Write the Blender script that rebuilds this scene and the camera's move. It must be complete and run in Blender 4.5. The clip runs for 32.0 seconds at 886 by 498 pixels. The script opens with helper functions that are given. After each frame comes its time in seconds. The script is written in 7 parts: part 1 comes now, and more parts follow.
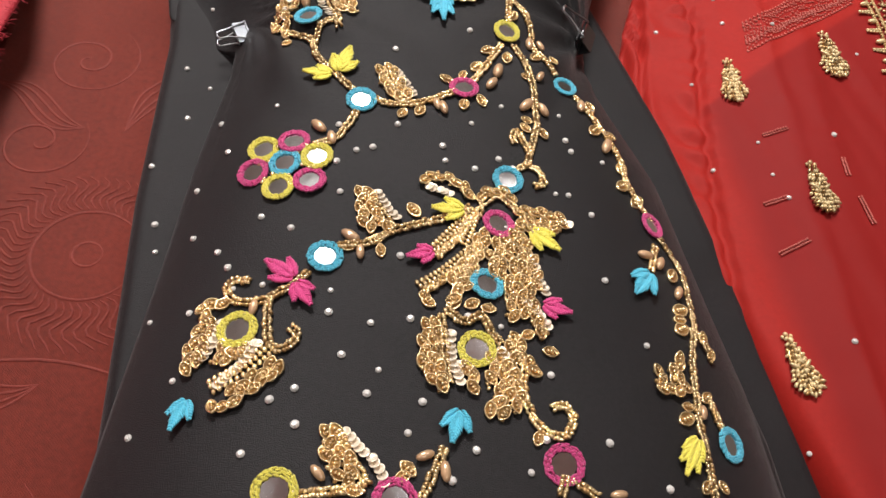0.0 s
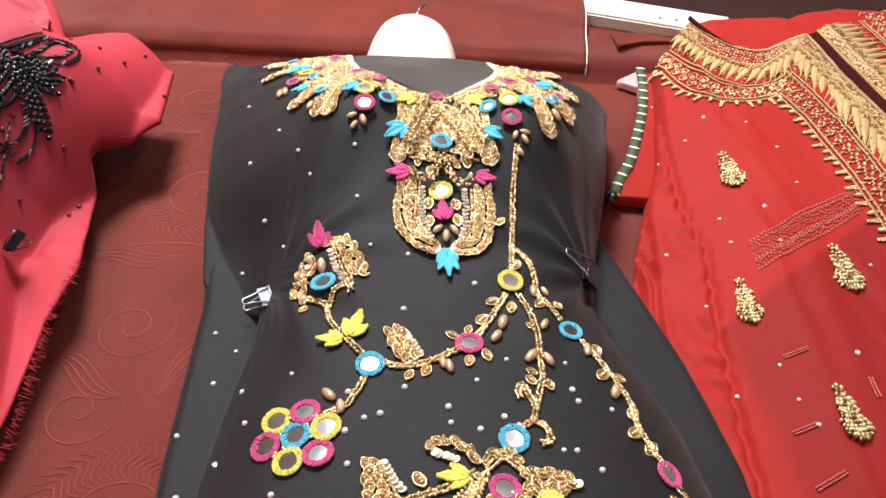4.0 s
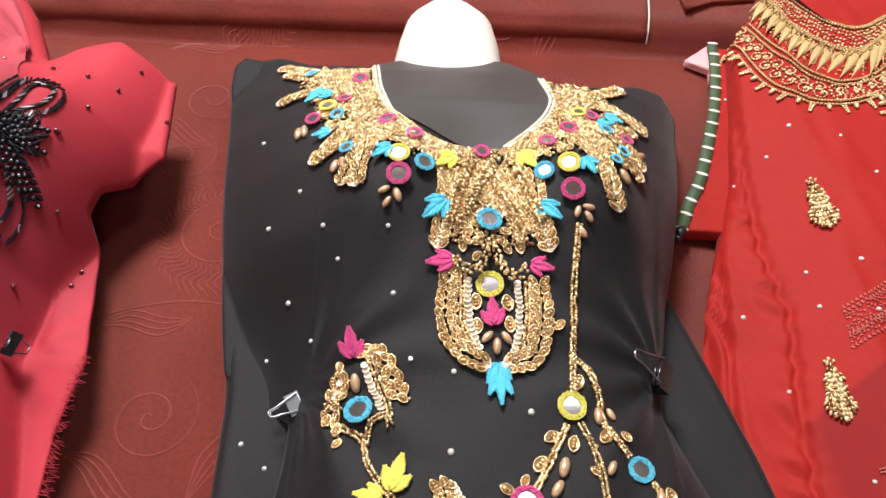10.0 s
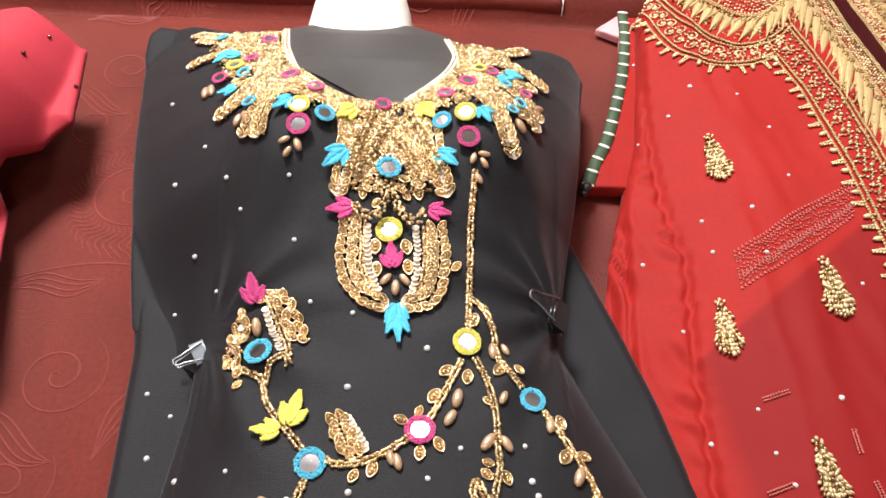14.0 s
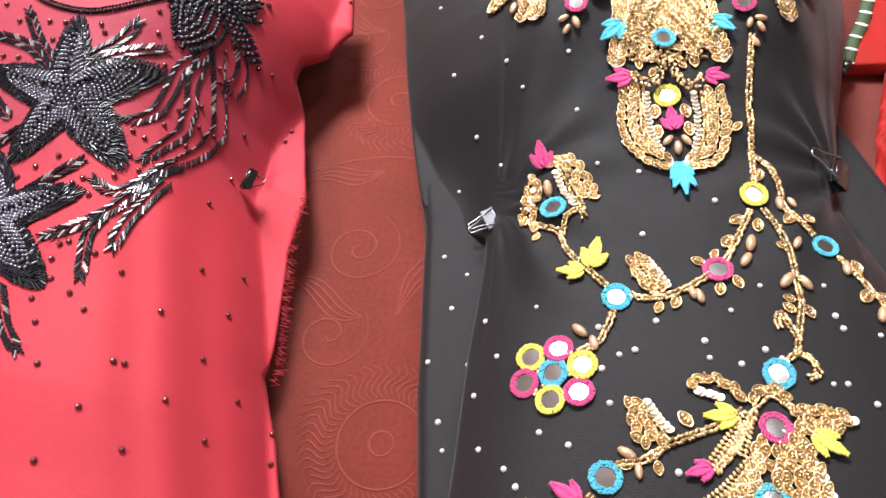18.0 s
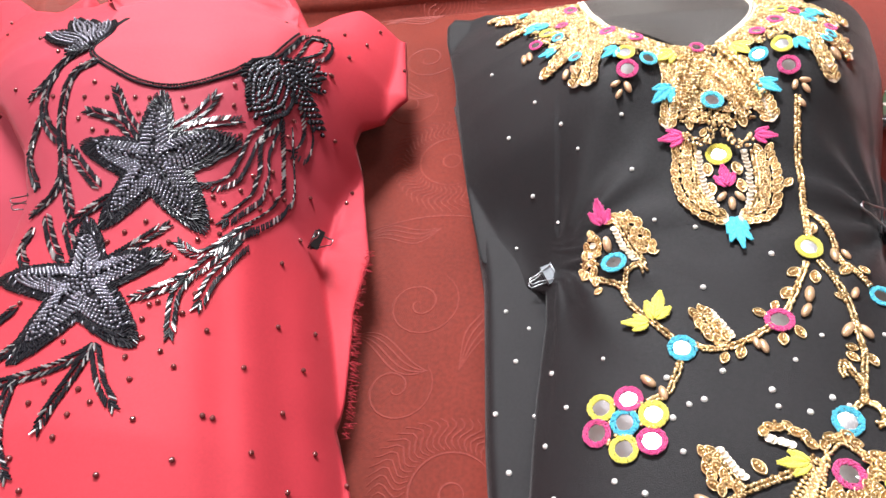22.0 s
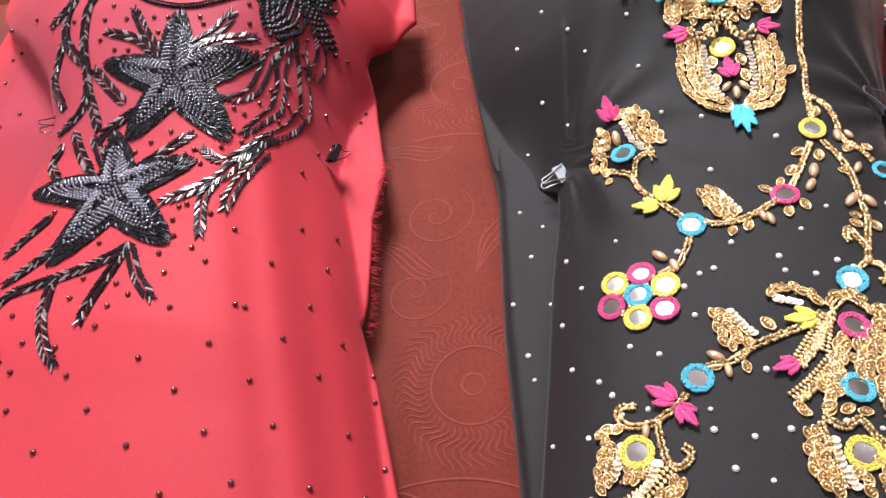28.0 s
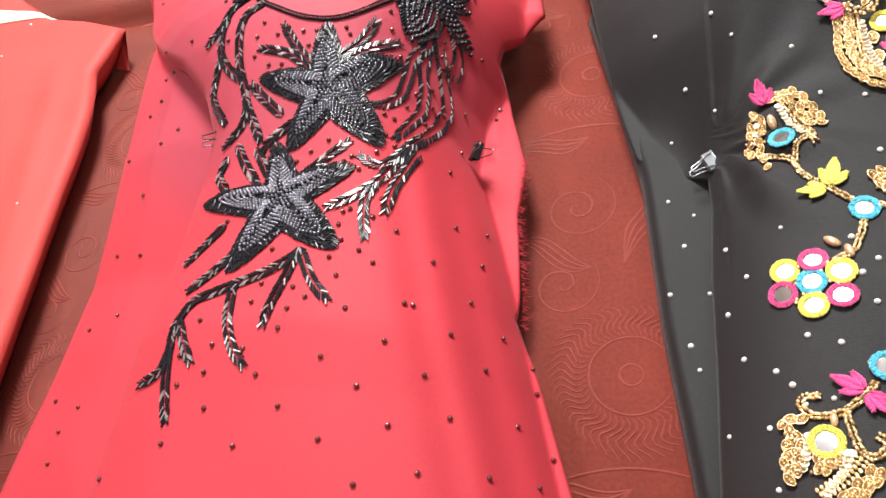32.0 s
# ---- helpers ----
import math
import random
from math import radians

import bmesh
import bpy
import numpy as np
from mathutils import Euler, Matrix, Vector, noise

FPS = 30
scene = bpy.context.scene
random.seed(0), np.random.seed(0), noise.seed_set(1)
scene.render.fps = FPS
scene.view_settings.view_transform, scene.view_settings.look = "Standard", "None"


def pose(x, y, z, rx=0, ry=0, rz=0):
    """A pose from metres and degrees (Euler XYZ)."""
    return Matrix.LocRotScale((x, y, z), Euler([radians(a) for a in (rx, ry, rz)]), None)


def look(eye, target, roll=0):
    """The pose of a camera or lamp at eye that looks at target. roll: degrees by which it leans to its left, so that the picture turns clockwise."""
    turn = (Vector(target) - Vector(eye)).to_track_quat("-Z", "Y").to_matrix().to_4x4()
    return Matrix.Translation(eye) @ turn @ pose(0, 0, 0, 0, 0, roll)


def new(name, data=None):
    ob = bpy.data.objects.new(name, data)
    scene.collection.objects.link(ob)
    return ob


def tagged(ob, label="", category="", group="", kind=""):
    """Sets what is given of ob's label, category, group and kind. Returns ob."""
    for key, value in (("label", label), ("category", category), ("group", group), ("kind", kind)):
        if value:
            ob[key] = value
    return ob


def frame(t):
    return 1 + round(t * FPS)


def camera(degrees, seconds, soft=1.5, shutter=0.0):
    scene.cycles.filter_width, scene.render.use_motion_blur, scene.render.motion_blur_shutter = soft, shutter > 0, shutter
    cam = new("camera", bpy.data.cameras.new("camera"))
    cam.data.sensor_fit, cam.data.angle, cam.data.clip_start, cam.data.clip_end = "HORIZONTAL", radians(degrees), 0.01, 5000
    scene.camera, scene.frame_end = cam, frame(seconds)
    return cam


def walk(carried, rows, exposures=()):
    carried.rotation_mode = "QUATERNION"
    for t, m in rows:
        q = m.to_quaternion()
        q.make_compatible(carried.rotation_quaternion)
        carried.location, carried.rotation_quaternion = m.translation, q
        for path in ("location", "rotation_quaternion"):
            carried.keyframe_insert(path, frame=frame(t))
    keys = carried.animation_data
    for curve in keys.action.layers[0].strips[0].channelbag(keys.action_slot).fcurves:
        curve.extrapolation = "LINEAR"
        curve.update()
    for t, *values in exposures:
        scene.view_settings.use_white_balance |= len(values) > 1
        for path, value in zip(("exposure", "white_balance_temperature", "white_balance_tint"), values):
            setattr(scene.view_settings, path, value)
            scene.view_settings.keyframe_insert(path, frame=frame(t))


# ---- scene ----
cam = camera(61.8, 32.0)
METRES, EYE, TILT, LEAN, TURN = 0.95, 0.47, -54.0, -10.0, 0.0
PATH = [
    (0, (-0.0517, 0.1127, 0.4451), (0.2058, 1.3823, -1.4547), 16.40),
    (0.5, (-0.0414, 0.1162, 0.4634), (0.0471, 1.4927, -1.3777), 8.30),
    (1, (-0.0471, 0.1230, 0.4703), (-0.0264, 1.6502, -1.2500), 5.70),
    (1.5, (-0.0460, 0.1288, 0.4738), (-0.0310, 1.7284, -1.1799), 5.80),
    (2, (-0.0425, 0.1323, 0.4738), (-0.0299, 1.7641, -1.1454), 5.60),
    (2.5, (-0.0379, 0.1391, 0.4841), (-0.0598, 1.8193, -1.0856), 5.20),
    (4.5, (-0.0161, 0.1449, 0.4933), (0.0000, 1.8204, -1.0833), 4.00),
    (5, (-0.0138, 0.1414, 0.4922), (0.0057, 1.8020, -1.0994), 4.40),
    (5.5, (-0.0161, 0.1391, 0.4956), (0.0230, 1.7675, -1.1281), 4.90),
    (6, (-0.0034, 0.1437, 0.4956), (0.0264, 1.7825, -1.1178), 4.30),
    (6.5, (0.0057, 0.1460, 0.4910), (0.0920, 1.7963, -1.1097), 5.20),
    (7, (0.0115, 0.1472, 0.4864), (0.1276, 1.8078, -1.1017), 6.60),
    (7.5, (0.0092, 0.1483, 0.4864), (0.1288, 1.8135, -1.0948), 7.20),
    (8, (0.0023, 0.1483, 0.4887), (0.1242, 1.8055, -1.1017), 6.90),
    (8.5, (-0.0011, 0.1840, 0.4818), (0.1115, 1.8158, -1.1350), 7.20),
    (9, (-0.0218, 0.2840, 0.5025), (-0.0149, 1.7641, -1.2581), 3.40),
    (9.5, (-0.0391, 0.3209, 0.5336), (-0.0897, 1.6491, -1.3443), 1.80),
    (10, (-0.0471, 0.3277, 0.5474), (-0.0920, 1.6813, -1.3121), 2.00),
    (10.5, (-0.0425, 0.3266, 0.5508), (-0.0805, 1.7043, -1.2903), 2.80),
    (11, (-0.0379, 0.3209, 0.5589), (-0.0517, 1.7147, -1.2707), 3.80),
    (11.5, (-0.0230, 0.3151, 0.5520), (-0.0379, 1.6698, -1.3064), 2.00),
    (12, (-0.0138, 0.3059, 0.5462), (0.0023, 1.6698, -1.3064), 2.40),
    (12.5, (-0.0080, 0.3001, 0.5497), (0.0046, 1.6376, -1.3214), 2.90),
    (13, (-0.0046, 0.2944, 0.5474), (0.0310, 1.6399, -1.3179), 3.20),
    (13.5, (-0.0023, 0.2909, 0.5428), (0.0448, 1.6410, -1.3190), 3.60),
    (15.5, (-0.0023, 0.2852, 0.5278), (0.1690, 1.6709, -1.2995), 10.10),
    (16, (-0.0069, 0.2576, 0.5244), (0.0966, 1.5985, -1.3420), 8.00),
    (16.5, (-0.0299, 0.2357, 0.5210), (-0.0517, 1.5467, -1.3685), 2.70),
    (17, (-0.0552, 0.2173, 0.5175), (-0.1932, 1.5053, -1.3823), -2.50),
    (17.5, (-0.0678, 0.2081, 0.5210), (-0.2909, 1.4996, -1.3685), -5.30),
    (18, (-0.0909, 0.1966, 0.5336), (-0.4853, 1.4444, -1.3570), -13.30),
    (18.5, (-0.1023, 0.1920, 0.5485), (-0.5451, 1.4777, -1.3064), -14.40),
    (19, (-0.1253, 0.1805, 0.5543), (-0.6463, 1.4662, -1.2799), -17.20),
    (19.5, (-0.1380, 0.1794, 0.5646), (-0.6854, 1.4720, -1.2581), -18.00),
    (20, (-0.1323, 0.1759, 0.5681), (-0.7072, 1.4697, -1.2454), -20.00),
    (20.5, (-0.1288, 0.1794, 0.5612), (-0.6624, 1.5180, -1.2316), -18.70),
    (21, (-0.1207, 0.1851, 0.5612), (-0.6762, 1.5099, -1.2339), -20.30),
    (21.5, (-0.1242, 0.1863, 0.5646), (-0.5934, 1.5490, -1.2270), -15.70),
    (22, (-0.1219, 0.1805, 0.5612), (-0.5727, 1.5548, -1.2270), -14.70),
    (22.5, (-0.1230, 0.1771, 0.5635), (-0.6026, 1.5387, -1.2270), -15.80),
    (23, (-0.1219, 0.1782, 0.5692), (-0.6083, 1.5375, -1.2213), -16.10),
    (23.5, (-0.1207, 0.1667, 0.5623), (-0.6026, 1.5099, -1.2420), -16.10),
    (24, (-0.1265, 0.1449, 0.5727), (-0.6612, 1.4685, -1.2305), -17.90),
    (24.5, (-0.1150, 0.1403, 0.5830), (-0.6118, 1.4754, -1.2224), -17.00),
    (25, (-0.1173, 0.1276, 0.5704), (-0.6221, 1.4122, -1.2696), -18.50),
    (25.5, (-0.1219, 0.1138, 0.5623), (-0.6716, 1.3858, -1.2730), -19.90),
    (27.5, (-0.1311, 0.0989, 0.5255), (-0.6612, 1.2995, -1.3639), -21.30),
    (28, (-0.1253, 0.1150, 0.5405), (-0.6026, 1.4375, -1.2799), -18.00),
    (28.5, (-0.1127, 0.1288, 0.5371), (-0.5577, 1.5237, -1.2362), -15.60),
    (29, (-0.1127, 0.1311, 0.5347), (-0.5520, 1.6111, -1.1695), -13.70),
    (29.5, (-0.1196, 0.1299, 0.5451), (-0.5761, 1.6157, -1.1500), -13.90),
    (30, (-0.1253, 0.1299, 0.5520), (-0.5911, 1.5962, -1.1580), -15.20),
    (30.5, (-0.1414, 0.1162, 0.5497), (-0.7084, 1.4432, -1.2408), -21.40),
    (31, (-0.1598, 0.1058, 0.5566), (-0.8257, 1.3800, -1.2385), -24.80),
    (31.5, (-0.1771, 0.1058, 0.5646), (-0.8797, 1.3604, -1.2316), -26.70),
    (32, (-0.1748, 0.1069, 0.5669), (-0.9096, 1.3708, -1.2086), -28.30),
]
walk(cam, [(t, look(eye, target, roll)) for t, eye, target, roll in PATH],
     [(0, -0.28, 7000, 12), (1, 0.06, 6800, 12), (2, 0.14, 6700, 11), (5, 0.08, 6600, 11), (6.5, 0.25, 6500, 10), (9, 0.02, 6600, 11), (11, -0.14, 6650, 11), (13, 0.08, 6600, 11), (16, 0.2, 6600, 11), (17, 0.42, 6600, 11), (18, 0.42, 6500, 11), (19, 0.55, 6450, 10), (22, 0.55, 6450, 10), (25, 0.45, 6450, 10), (28, 0.32, 6500, 12), (29, 0.42, 6500, 10), (30, 0.36, 6500, 10), (31, 0.36, 6520, 10), (32, 0.56, 6800, 7)])

# ---- world, lamps, exposure ----
scene.view_settings.exposure = 0.0
world = bpy.data.worlds.new("world")
scene.world = world
world.use_nodes = True
world.node_tree.nodes["Background"].inputs[0].default_value = (1.0, 0.9, 0.8, 1)
world.node_tree.nodes["Background"].inputs[1].default_value = 0.1


def lamp(place, size, watts, colour, spread=180):
    data = bpy.data.lights.new("lamp", "AREA")
    data.shape, data.size, data.energy, data.color = "DISK", size, watts, colour
    data.spread = radians(spread)
    ob = new("lamp", data)
    ob.matrix_world = pose(*place)
    return ob


LAMPS = [((-0.48, 1.74, 1.92), 0.70, 87), ((0.75, 1.3, 1.92), 0.30, 5), ((-1.3, 0.3, 1.92), 0.30, 13), ((0.5, -0.7, 1.92), 0.30, 6)]
for place, size, watts in LAMPS:
    lamp(place, size, watts, (0.95, 0.965, 1.0))


# ---- materials ----
def material(name, colour, rough=0.6, metal=0.0, grain=0.0, scale=200.0, bump=0.0, bump_scale=900.0, sheen=0.0, vary=0.0, coat=0.0, spec=0.5, weave=0.0):
    m = bpy.data.materials.new(name)
    m.use_nodes = True
    t = m.node_tree
    b = t.nodes["Principled BSDF"]
    b.inputs["Roughness"].default_value, b.inputs["Metallic"].default_value = rough, metal
    b.inputs["Sheen Weight"].default_value, b.inputs["Coat Weight"].default_value = sheen, coat
    b.inputs["Sheen Roughness"].default_value = 0.35
    b.inputs["Specular IOR Level"].default_value = spec
    co = t.nodes.new("ShaderNodeTexCoord")
    n = t.nodes.new("ShaderNodeTexNoise")
    n.inputs["Scale"].default_value, n.inputs["Detail"].default_value = scale, 6
    t.links.new(co.outputs["Object"], n.inputs["Vector"])
    n2 = t.nodes.new("ShaderNodeTexNoise")
    n2.inputs["Scale"].default_value, n2.inputs["Detail"].default_value = 9.0, 3
    t.links.new(co.outputs["Object"], n2.inputs["Vector"])
    add = t.nodes.new("ShaderNodeMath")
    add.operation = "ADD"
    t.links.new(n.outputs[0], add.inputs[0])
    t.links.new(n2.outputs[0], add.inputs[1])
    mr = t.nodes.new("ShaderNodeMapRange")
    mr.inputs[1].default_value, mr.inputs[2].default_value = 0.6, 1.4
    mr.inputs[3].default_value, mr.inputs[4].default_value = 1 - grain, 1 + grain
    t.links.new(add.outputs[0], mr.inputs[0])
    last = mr.outputs[0]
    if vary:
        info = t.nodes.new("ShaderNodeObjectInfo")
        geo = t.nodes.new("ShaderNodeNewGeometry")
        s = t.nodes.new("ShaderNodeMath")
        s.operation = "ADD"
        t.links.new(info.outputs["Random"], s.inputs[0])
        t.links.new(geo.outputs["Random Per Island"], s.inputs[1])
        r = t.nodes.new("ShaderNodeMapRange")
        r.inputs[2].default_value = 2.0
        r.inputs[3].default_value, r.inputs[4].default_value = 1 - vary, 1 + vary
        t.links.new(s.outputs[0], r.inputs[0])
        mu = t.nodes.new("ShaderNodeMath")
        mu.operation = "MULTIPLY"
        t.links.new(last, mu.inputs[0])
        t.links.new(r.outputs[0], mu.inputs[1])
        last = mu.outputs[0]
    sc = t.nodes.new("ShaderNodeVectorMath")
    sc.operation = "SCALE"
    sc.inputs[0].default_value = colour
    t.links.new(last, sc.inputs["Scale"])
    t.links.new(sc.outputs[0], b.inputs["Base Color"])
    if bump:
        bp = t.nodes.new("ShaderNodeBump")
        bp.inputs["Strength"].default_value, bp.inputs["Distance"].default_value = bump, 0.001
        src = n.outputs[0]
        if weave:
            wv = t.nodes.new("ShaderNodeTexWave")
            wv.bands_direction = "X"
            wv.inputs["Scale"].default_value, wv.inputs["Distortion"].default_value = weave, 2.0
            wv.inputs["Detail Scale"].default_value = 3.0
            t.links.new(co.outputs["Object"], wv.inputs["Vector"])
            src = wv.outputs[0]
        else:
            nb = t.nodes.new("ShaderNodeTexNoise")
            nb.inputs["Scale"].default_value = bump_scale
            t.links.new(co.outputs["Object"], nb.inputs["Vector"])
            src = nb.outputs[0]
        t.links.new(src, bp.inputs["Height"])
        t.links.new(bp.outputs[0], b.inputs["Normal"])
    return m


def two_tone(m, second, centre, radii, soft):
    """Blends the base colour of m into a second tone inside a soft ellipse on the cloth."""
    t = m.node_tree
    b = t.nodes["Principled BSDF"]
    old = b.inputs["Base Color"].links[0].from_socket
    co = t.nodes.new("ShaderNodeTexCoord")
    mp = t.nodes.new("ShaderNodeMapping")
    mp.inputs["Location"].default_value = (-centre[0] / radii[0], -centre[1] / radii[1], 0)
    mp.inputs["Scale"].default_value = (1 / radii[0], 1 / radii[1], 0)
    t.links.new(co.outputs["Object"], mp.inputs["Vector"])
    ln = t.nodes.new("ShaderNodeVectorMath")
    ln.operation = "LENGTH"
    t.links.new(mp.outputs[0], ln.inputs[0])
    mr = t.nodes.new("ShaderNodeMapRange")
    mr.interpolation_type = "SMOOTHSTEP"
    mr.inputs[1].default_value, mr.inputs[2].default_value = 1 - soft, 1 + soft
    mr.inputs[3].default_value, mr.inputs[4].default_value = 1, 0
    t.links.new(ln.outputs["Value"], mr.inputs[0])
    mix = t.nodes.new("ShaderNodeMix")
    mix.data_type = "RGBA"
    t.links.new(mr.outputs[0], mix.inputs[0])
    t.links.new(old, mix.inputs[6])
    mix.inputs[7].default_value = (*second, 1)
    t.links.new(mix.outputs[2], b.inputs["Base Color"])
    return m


CLOTH = material("maroon_jacquard", (0.156, 0.0232, 0.0142), 0.52, 0, 0.32, 260, 0.4, 1400, 0.04, weave=420, spec=0.22)
CLOTH_THREAD = material("maroon_relief", (0.205, 0.034, 0.024), 0.55, 0, 0.35, 420, 0.5, 1600, 0.06, spec=0.25)
BLACK = material("black_georgette", (0.0142, 0.0128, 0.0136), 0.55, 0, 0.35, 420, 0.45, 1600, 0.10, spec=0.20)
BLACK_SHEER = material("black_neck_lining", (0.040, 0.034, 0.030), 0.5, 0, 0.2, 500, 0.3, 2200, 0.15)
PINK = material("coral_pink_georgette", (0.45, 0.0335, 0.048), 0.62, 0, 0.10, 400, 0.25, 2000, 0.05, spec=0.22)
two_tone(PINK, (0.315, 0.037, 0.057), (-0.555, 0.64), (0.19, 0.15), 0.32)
PINK_LINING = material("rose_pink_lining", (0.43, 0.062, 0.080), 0.65, 0, 0.08, 400, 0.2, 2000, 0.06, spec=0.15)
RED = material("scarlet_chiffon", (0.335, 0.0150, 0.0108), 0.60, 0, 0.14, 300, 0.3, 2000, 0.06, spec=0.15)
def unlined(m, tone, a, b, side, soft):
    """Below a line from a to b and beyond a seam the cloth has no lining, and takes a second tone."""
    t = m.node_tree
    bsdf = t.nodes["Principled BSDF"]
    old = bsdf.inputs["Base Color"].links[0].from_socket
    d = Vector((b[0] - a[0], b[1] - a[1])).normalized()
    co = t.nodes.new("ShaderNodeTexCoord")
    ramps = []
    for nx, ny, off, width in ((d.y, -d.x, d.y * a[0] - d.x * a[1], soft), (1.0, 0.12, side, 0.012)):
        dot = t.nodes.new("ShaderNodeVectorMath")
        dot.operation = "DOT_PRODUCT"
        dot.inputs[1].default_value = (nx, ny, 0)
        t.links.new(co.outputs["Object"], dot.inputs[0])
        mr = t.nodes.new("ShaderNodeMapRange")
        mr.interpolation_type = "SMOOTHSTEP"
        mr.inputs[1].default_value, mr.inputs[2].default_value = off - width, off + width
        t.links.new(dot.outputs["Value"], mr.inputs[0])
        ramps.append(mr)
    both = t.nodes.new("ShaderNodeMath")
    both.operation = "MULTIPLY"
    for k in (0, 1):
        t.links.new(ramps[k].outputs[0], both.inputs[k])
    mix = t.nodes.new("ShaderNodeMix")
    mix.data_type = "RGBA"
    t.links.new(both.outputs[0], mix.inputs[0])
    t.links.new(old, mix.inputs[6])
    mix.inputs[7].default_value = (*tone, 1)
    t.links.new(mix.outputs[2], bsdf.inputs["Base Color"])


unlined(RED, (0.240, 0.0092, 0.0080), (0.2433, 0.5801), (0.3655, 0.6751), 0.288, 0.003)
SALMON = material("salmon_chiffon", (0.50, 0.056, 0.050), 0.6, 0, 0.10, 300, 0.25, 2000, 0.06, spec=0.25)
WHITE_PLASTIC = material("white_plastic", (0.82, 0.77, 0.68), 0.35, 0, 0.03, 30)
BRONZE = material("dark_gold_sequin", (0.42, 0.26, 0.11), 0.32, 0.7, 0.1, 300, vary=0.5)
GOLD = material("gold_bead", (0.86, 0.65, 0.36), 0.27, 0.78, 0.1, 300, vary=0.5)
PALE = material("pale_gold_sequin", (0.92, 0.80, 0.64), 0.25, 0.35, 0.1, 300, vary=0.25)
SEED = material("champagne_seed", (0.60, 0.38, 0.22), 0.28, 0.35, 0.12, 200, vary=0.2, coat=0.5)
CYAN = material("cyan_thread", (0.085, 0.56, 0.75), 0.6, 0, 0.15, 900, 0.6, 2500, 0.3)
PINKT = material("magenta_thread", (0.72, 0.062, 0.25), 0.6, 0, 0.15, 900, 0.6, 2500, 0.3)
YELLOW = material("yellow_thread", (0.88, 0.78, 0.12), 0.6, 0, 0.12, 900, 0.6, 2500, 0.3)
MIRROR = material("mirror_glass", (0.70, 0.71, 0.72), 0.16, 1.0, 0.05, 2, 0.05, 1.5, vary=0.45)
STONE = material("clear_stone", (0.78, 0.76, 0.72), 0.14, 0.2, 0.05, 300, vary=0.2, coat=1.0)
JET = material("black_glass_bead", (0.012, 0.011, 0.014), 0.27, 0.0, 0.1, 300, vary=0.4, spec=0.22)
GREYBEAD = material("grey_hematite_bead", (0.24, 0.23, 0.27), 0.30, 0.80, 0.1, 300, vary=0.45)
SILVERLINED = material("silver_lined_glass", (0.46, 0.44, 0.44), 0.32, 0.8, 0.05, 300, vary=0.2)
MAROONBEAD = material("dark_red_bead", (0.16, 0.03, 0.03), 0.2, 0.3, 0.1, 300, vary=0.3, coat=1.0)
CREAMGOLD = material("cream_gold_zari", (0.74, 0.57, 0.31), 0.38, 0.4, 0.15, 500, 0.3, 1500, vary=0.3)
STEEL = material("steel_wire", (0.45, 0.45, 0.47), 0.28, 1.0, 0.05, 200)
CLIPBLACK = material("black_clip_steel", (0.015, 0.015, 0.017), 0.3, 0.2, 0.1, 200, coat=0.6)
GREEN = material("dark_green_piping", (0.042, 0.075, 0.028), 0.6, 0, 0.2, 400, 0.3, 1800)
PAPER = material("off_white_cloth", (0.72, 0.66, 0.58), 0.7, 0, 0.08, 120, 0.3, 1500)
PLANK = material("white_painted_wood", (0.72, 0.66, 0.56), 0.5, 0, 0.10, 30, 0.3, 300)
# dark colour that stands in for the shaded gap beyond the plank
GAP_DARK = material("dark_gap_brown", (0.030, 0.012, 0.010), 0.8, 0, 0.25, 120, 0.3, 1200, spec=0.1)
PALEPINK = material("pale_pink_satin", (0.75, 0.36, 0.36), 0.45, 0, 0.08, 200)
WALL = material("beige_wall_paint", (0.34, 0.30, 0.26), 0.7, 0, 0.06, 8, 0.2, 60)
FLOOR = material("grey_floor_tile", (0.32, 0.29, 0.26), 0.35, 0, 0.12, 12)
CEIL = material("white_ceiling_paint", (0.70, 0.68, 0.65), 0.8, 0, 0.04, 10)


def glow(name, colour, strength):
    m = bpy.data.materials.new(name)
    m.use_nodes = True
    b = m.node_tree.nodes["Principled BSDF"]
    b.inputs["Emission Color"].default_value, b.inputs["Emission Strength"].default_value = (*colour, 1), strength
    return m


# ---- mesh helpers ----
def link(name, mesh, parent=None, label="", mat=None):
    if mat is not None and not mesh.materials:
        mesh.materials.append(mat)
    ob = new(name, mesh)
    if parent is not None:
        ob.parent = parent
    return tagged(ob, label)


def mesh_from(name, verts, faces, mat=None, smooth=True, second=None, marks=()):
    me = bpy.data.meshes.new(name)
    me.from_pydata([tuple(map(float, v)) for v in verts], [], faces)
    if mat is not None:
        me.materials.append(mat)
    if smooth:
        me.polygons.foreach_set("use_smooth", [True] * len(me.polygons))
    me.update()
    if second:
        me.materials.append(second)
        for p, k in zip(me.polygons, marks):
            p.material_index = k
    return me


def part(name, bm, mat, parent, label="", smooth=True):
    me = bpy.data.meshes.new(name)
    bm.to_mesh(me)
    bm.free()
    if smooth:
        me.polygons.foreach_set("use_smooth", [True] * len(me.polygons))
    return link(name, me, parent, label, mat)


def box(name, lo, hi, mat, parent=None, label="", bevel=0.0):
    bm = bmesh.new()
    bmesh.ops.create_cube(bm, size=1.0)
    for v in bm.verts:
        v.co = Vector([lo[i] + (v.co[i] + 0.5) * (hi[i] - lo[i]) for i in range(3)])
    if bevel:
        bmesh.ops.bevel(bm, geom=bm.edges[:], offset=bevel, segments=2, affect="EDGES")
    return part(name, bm, mat, parent, label, smooth=False)


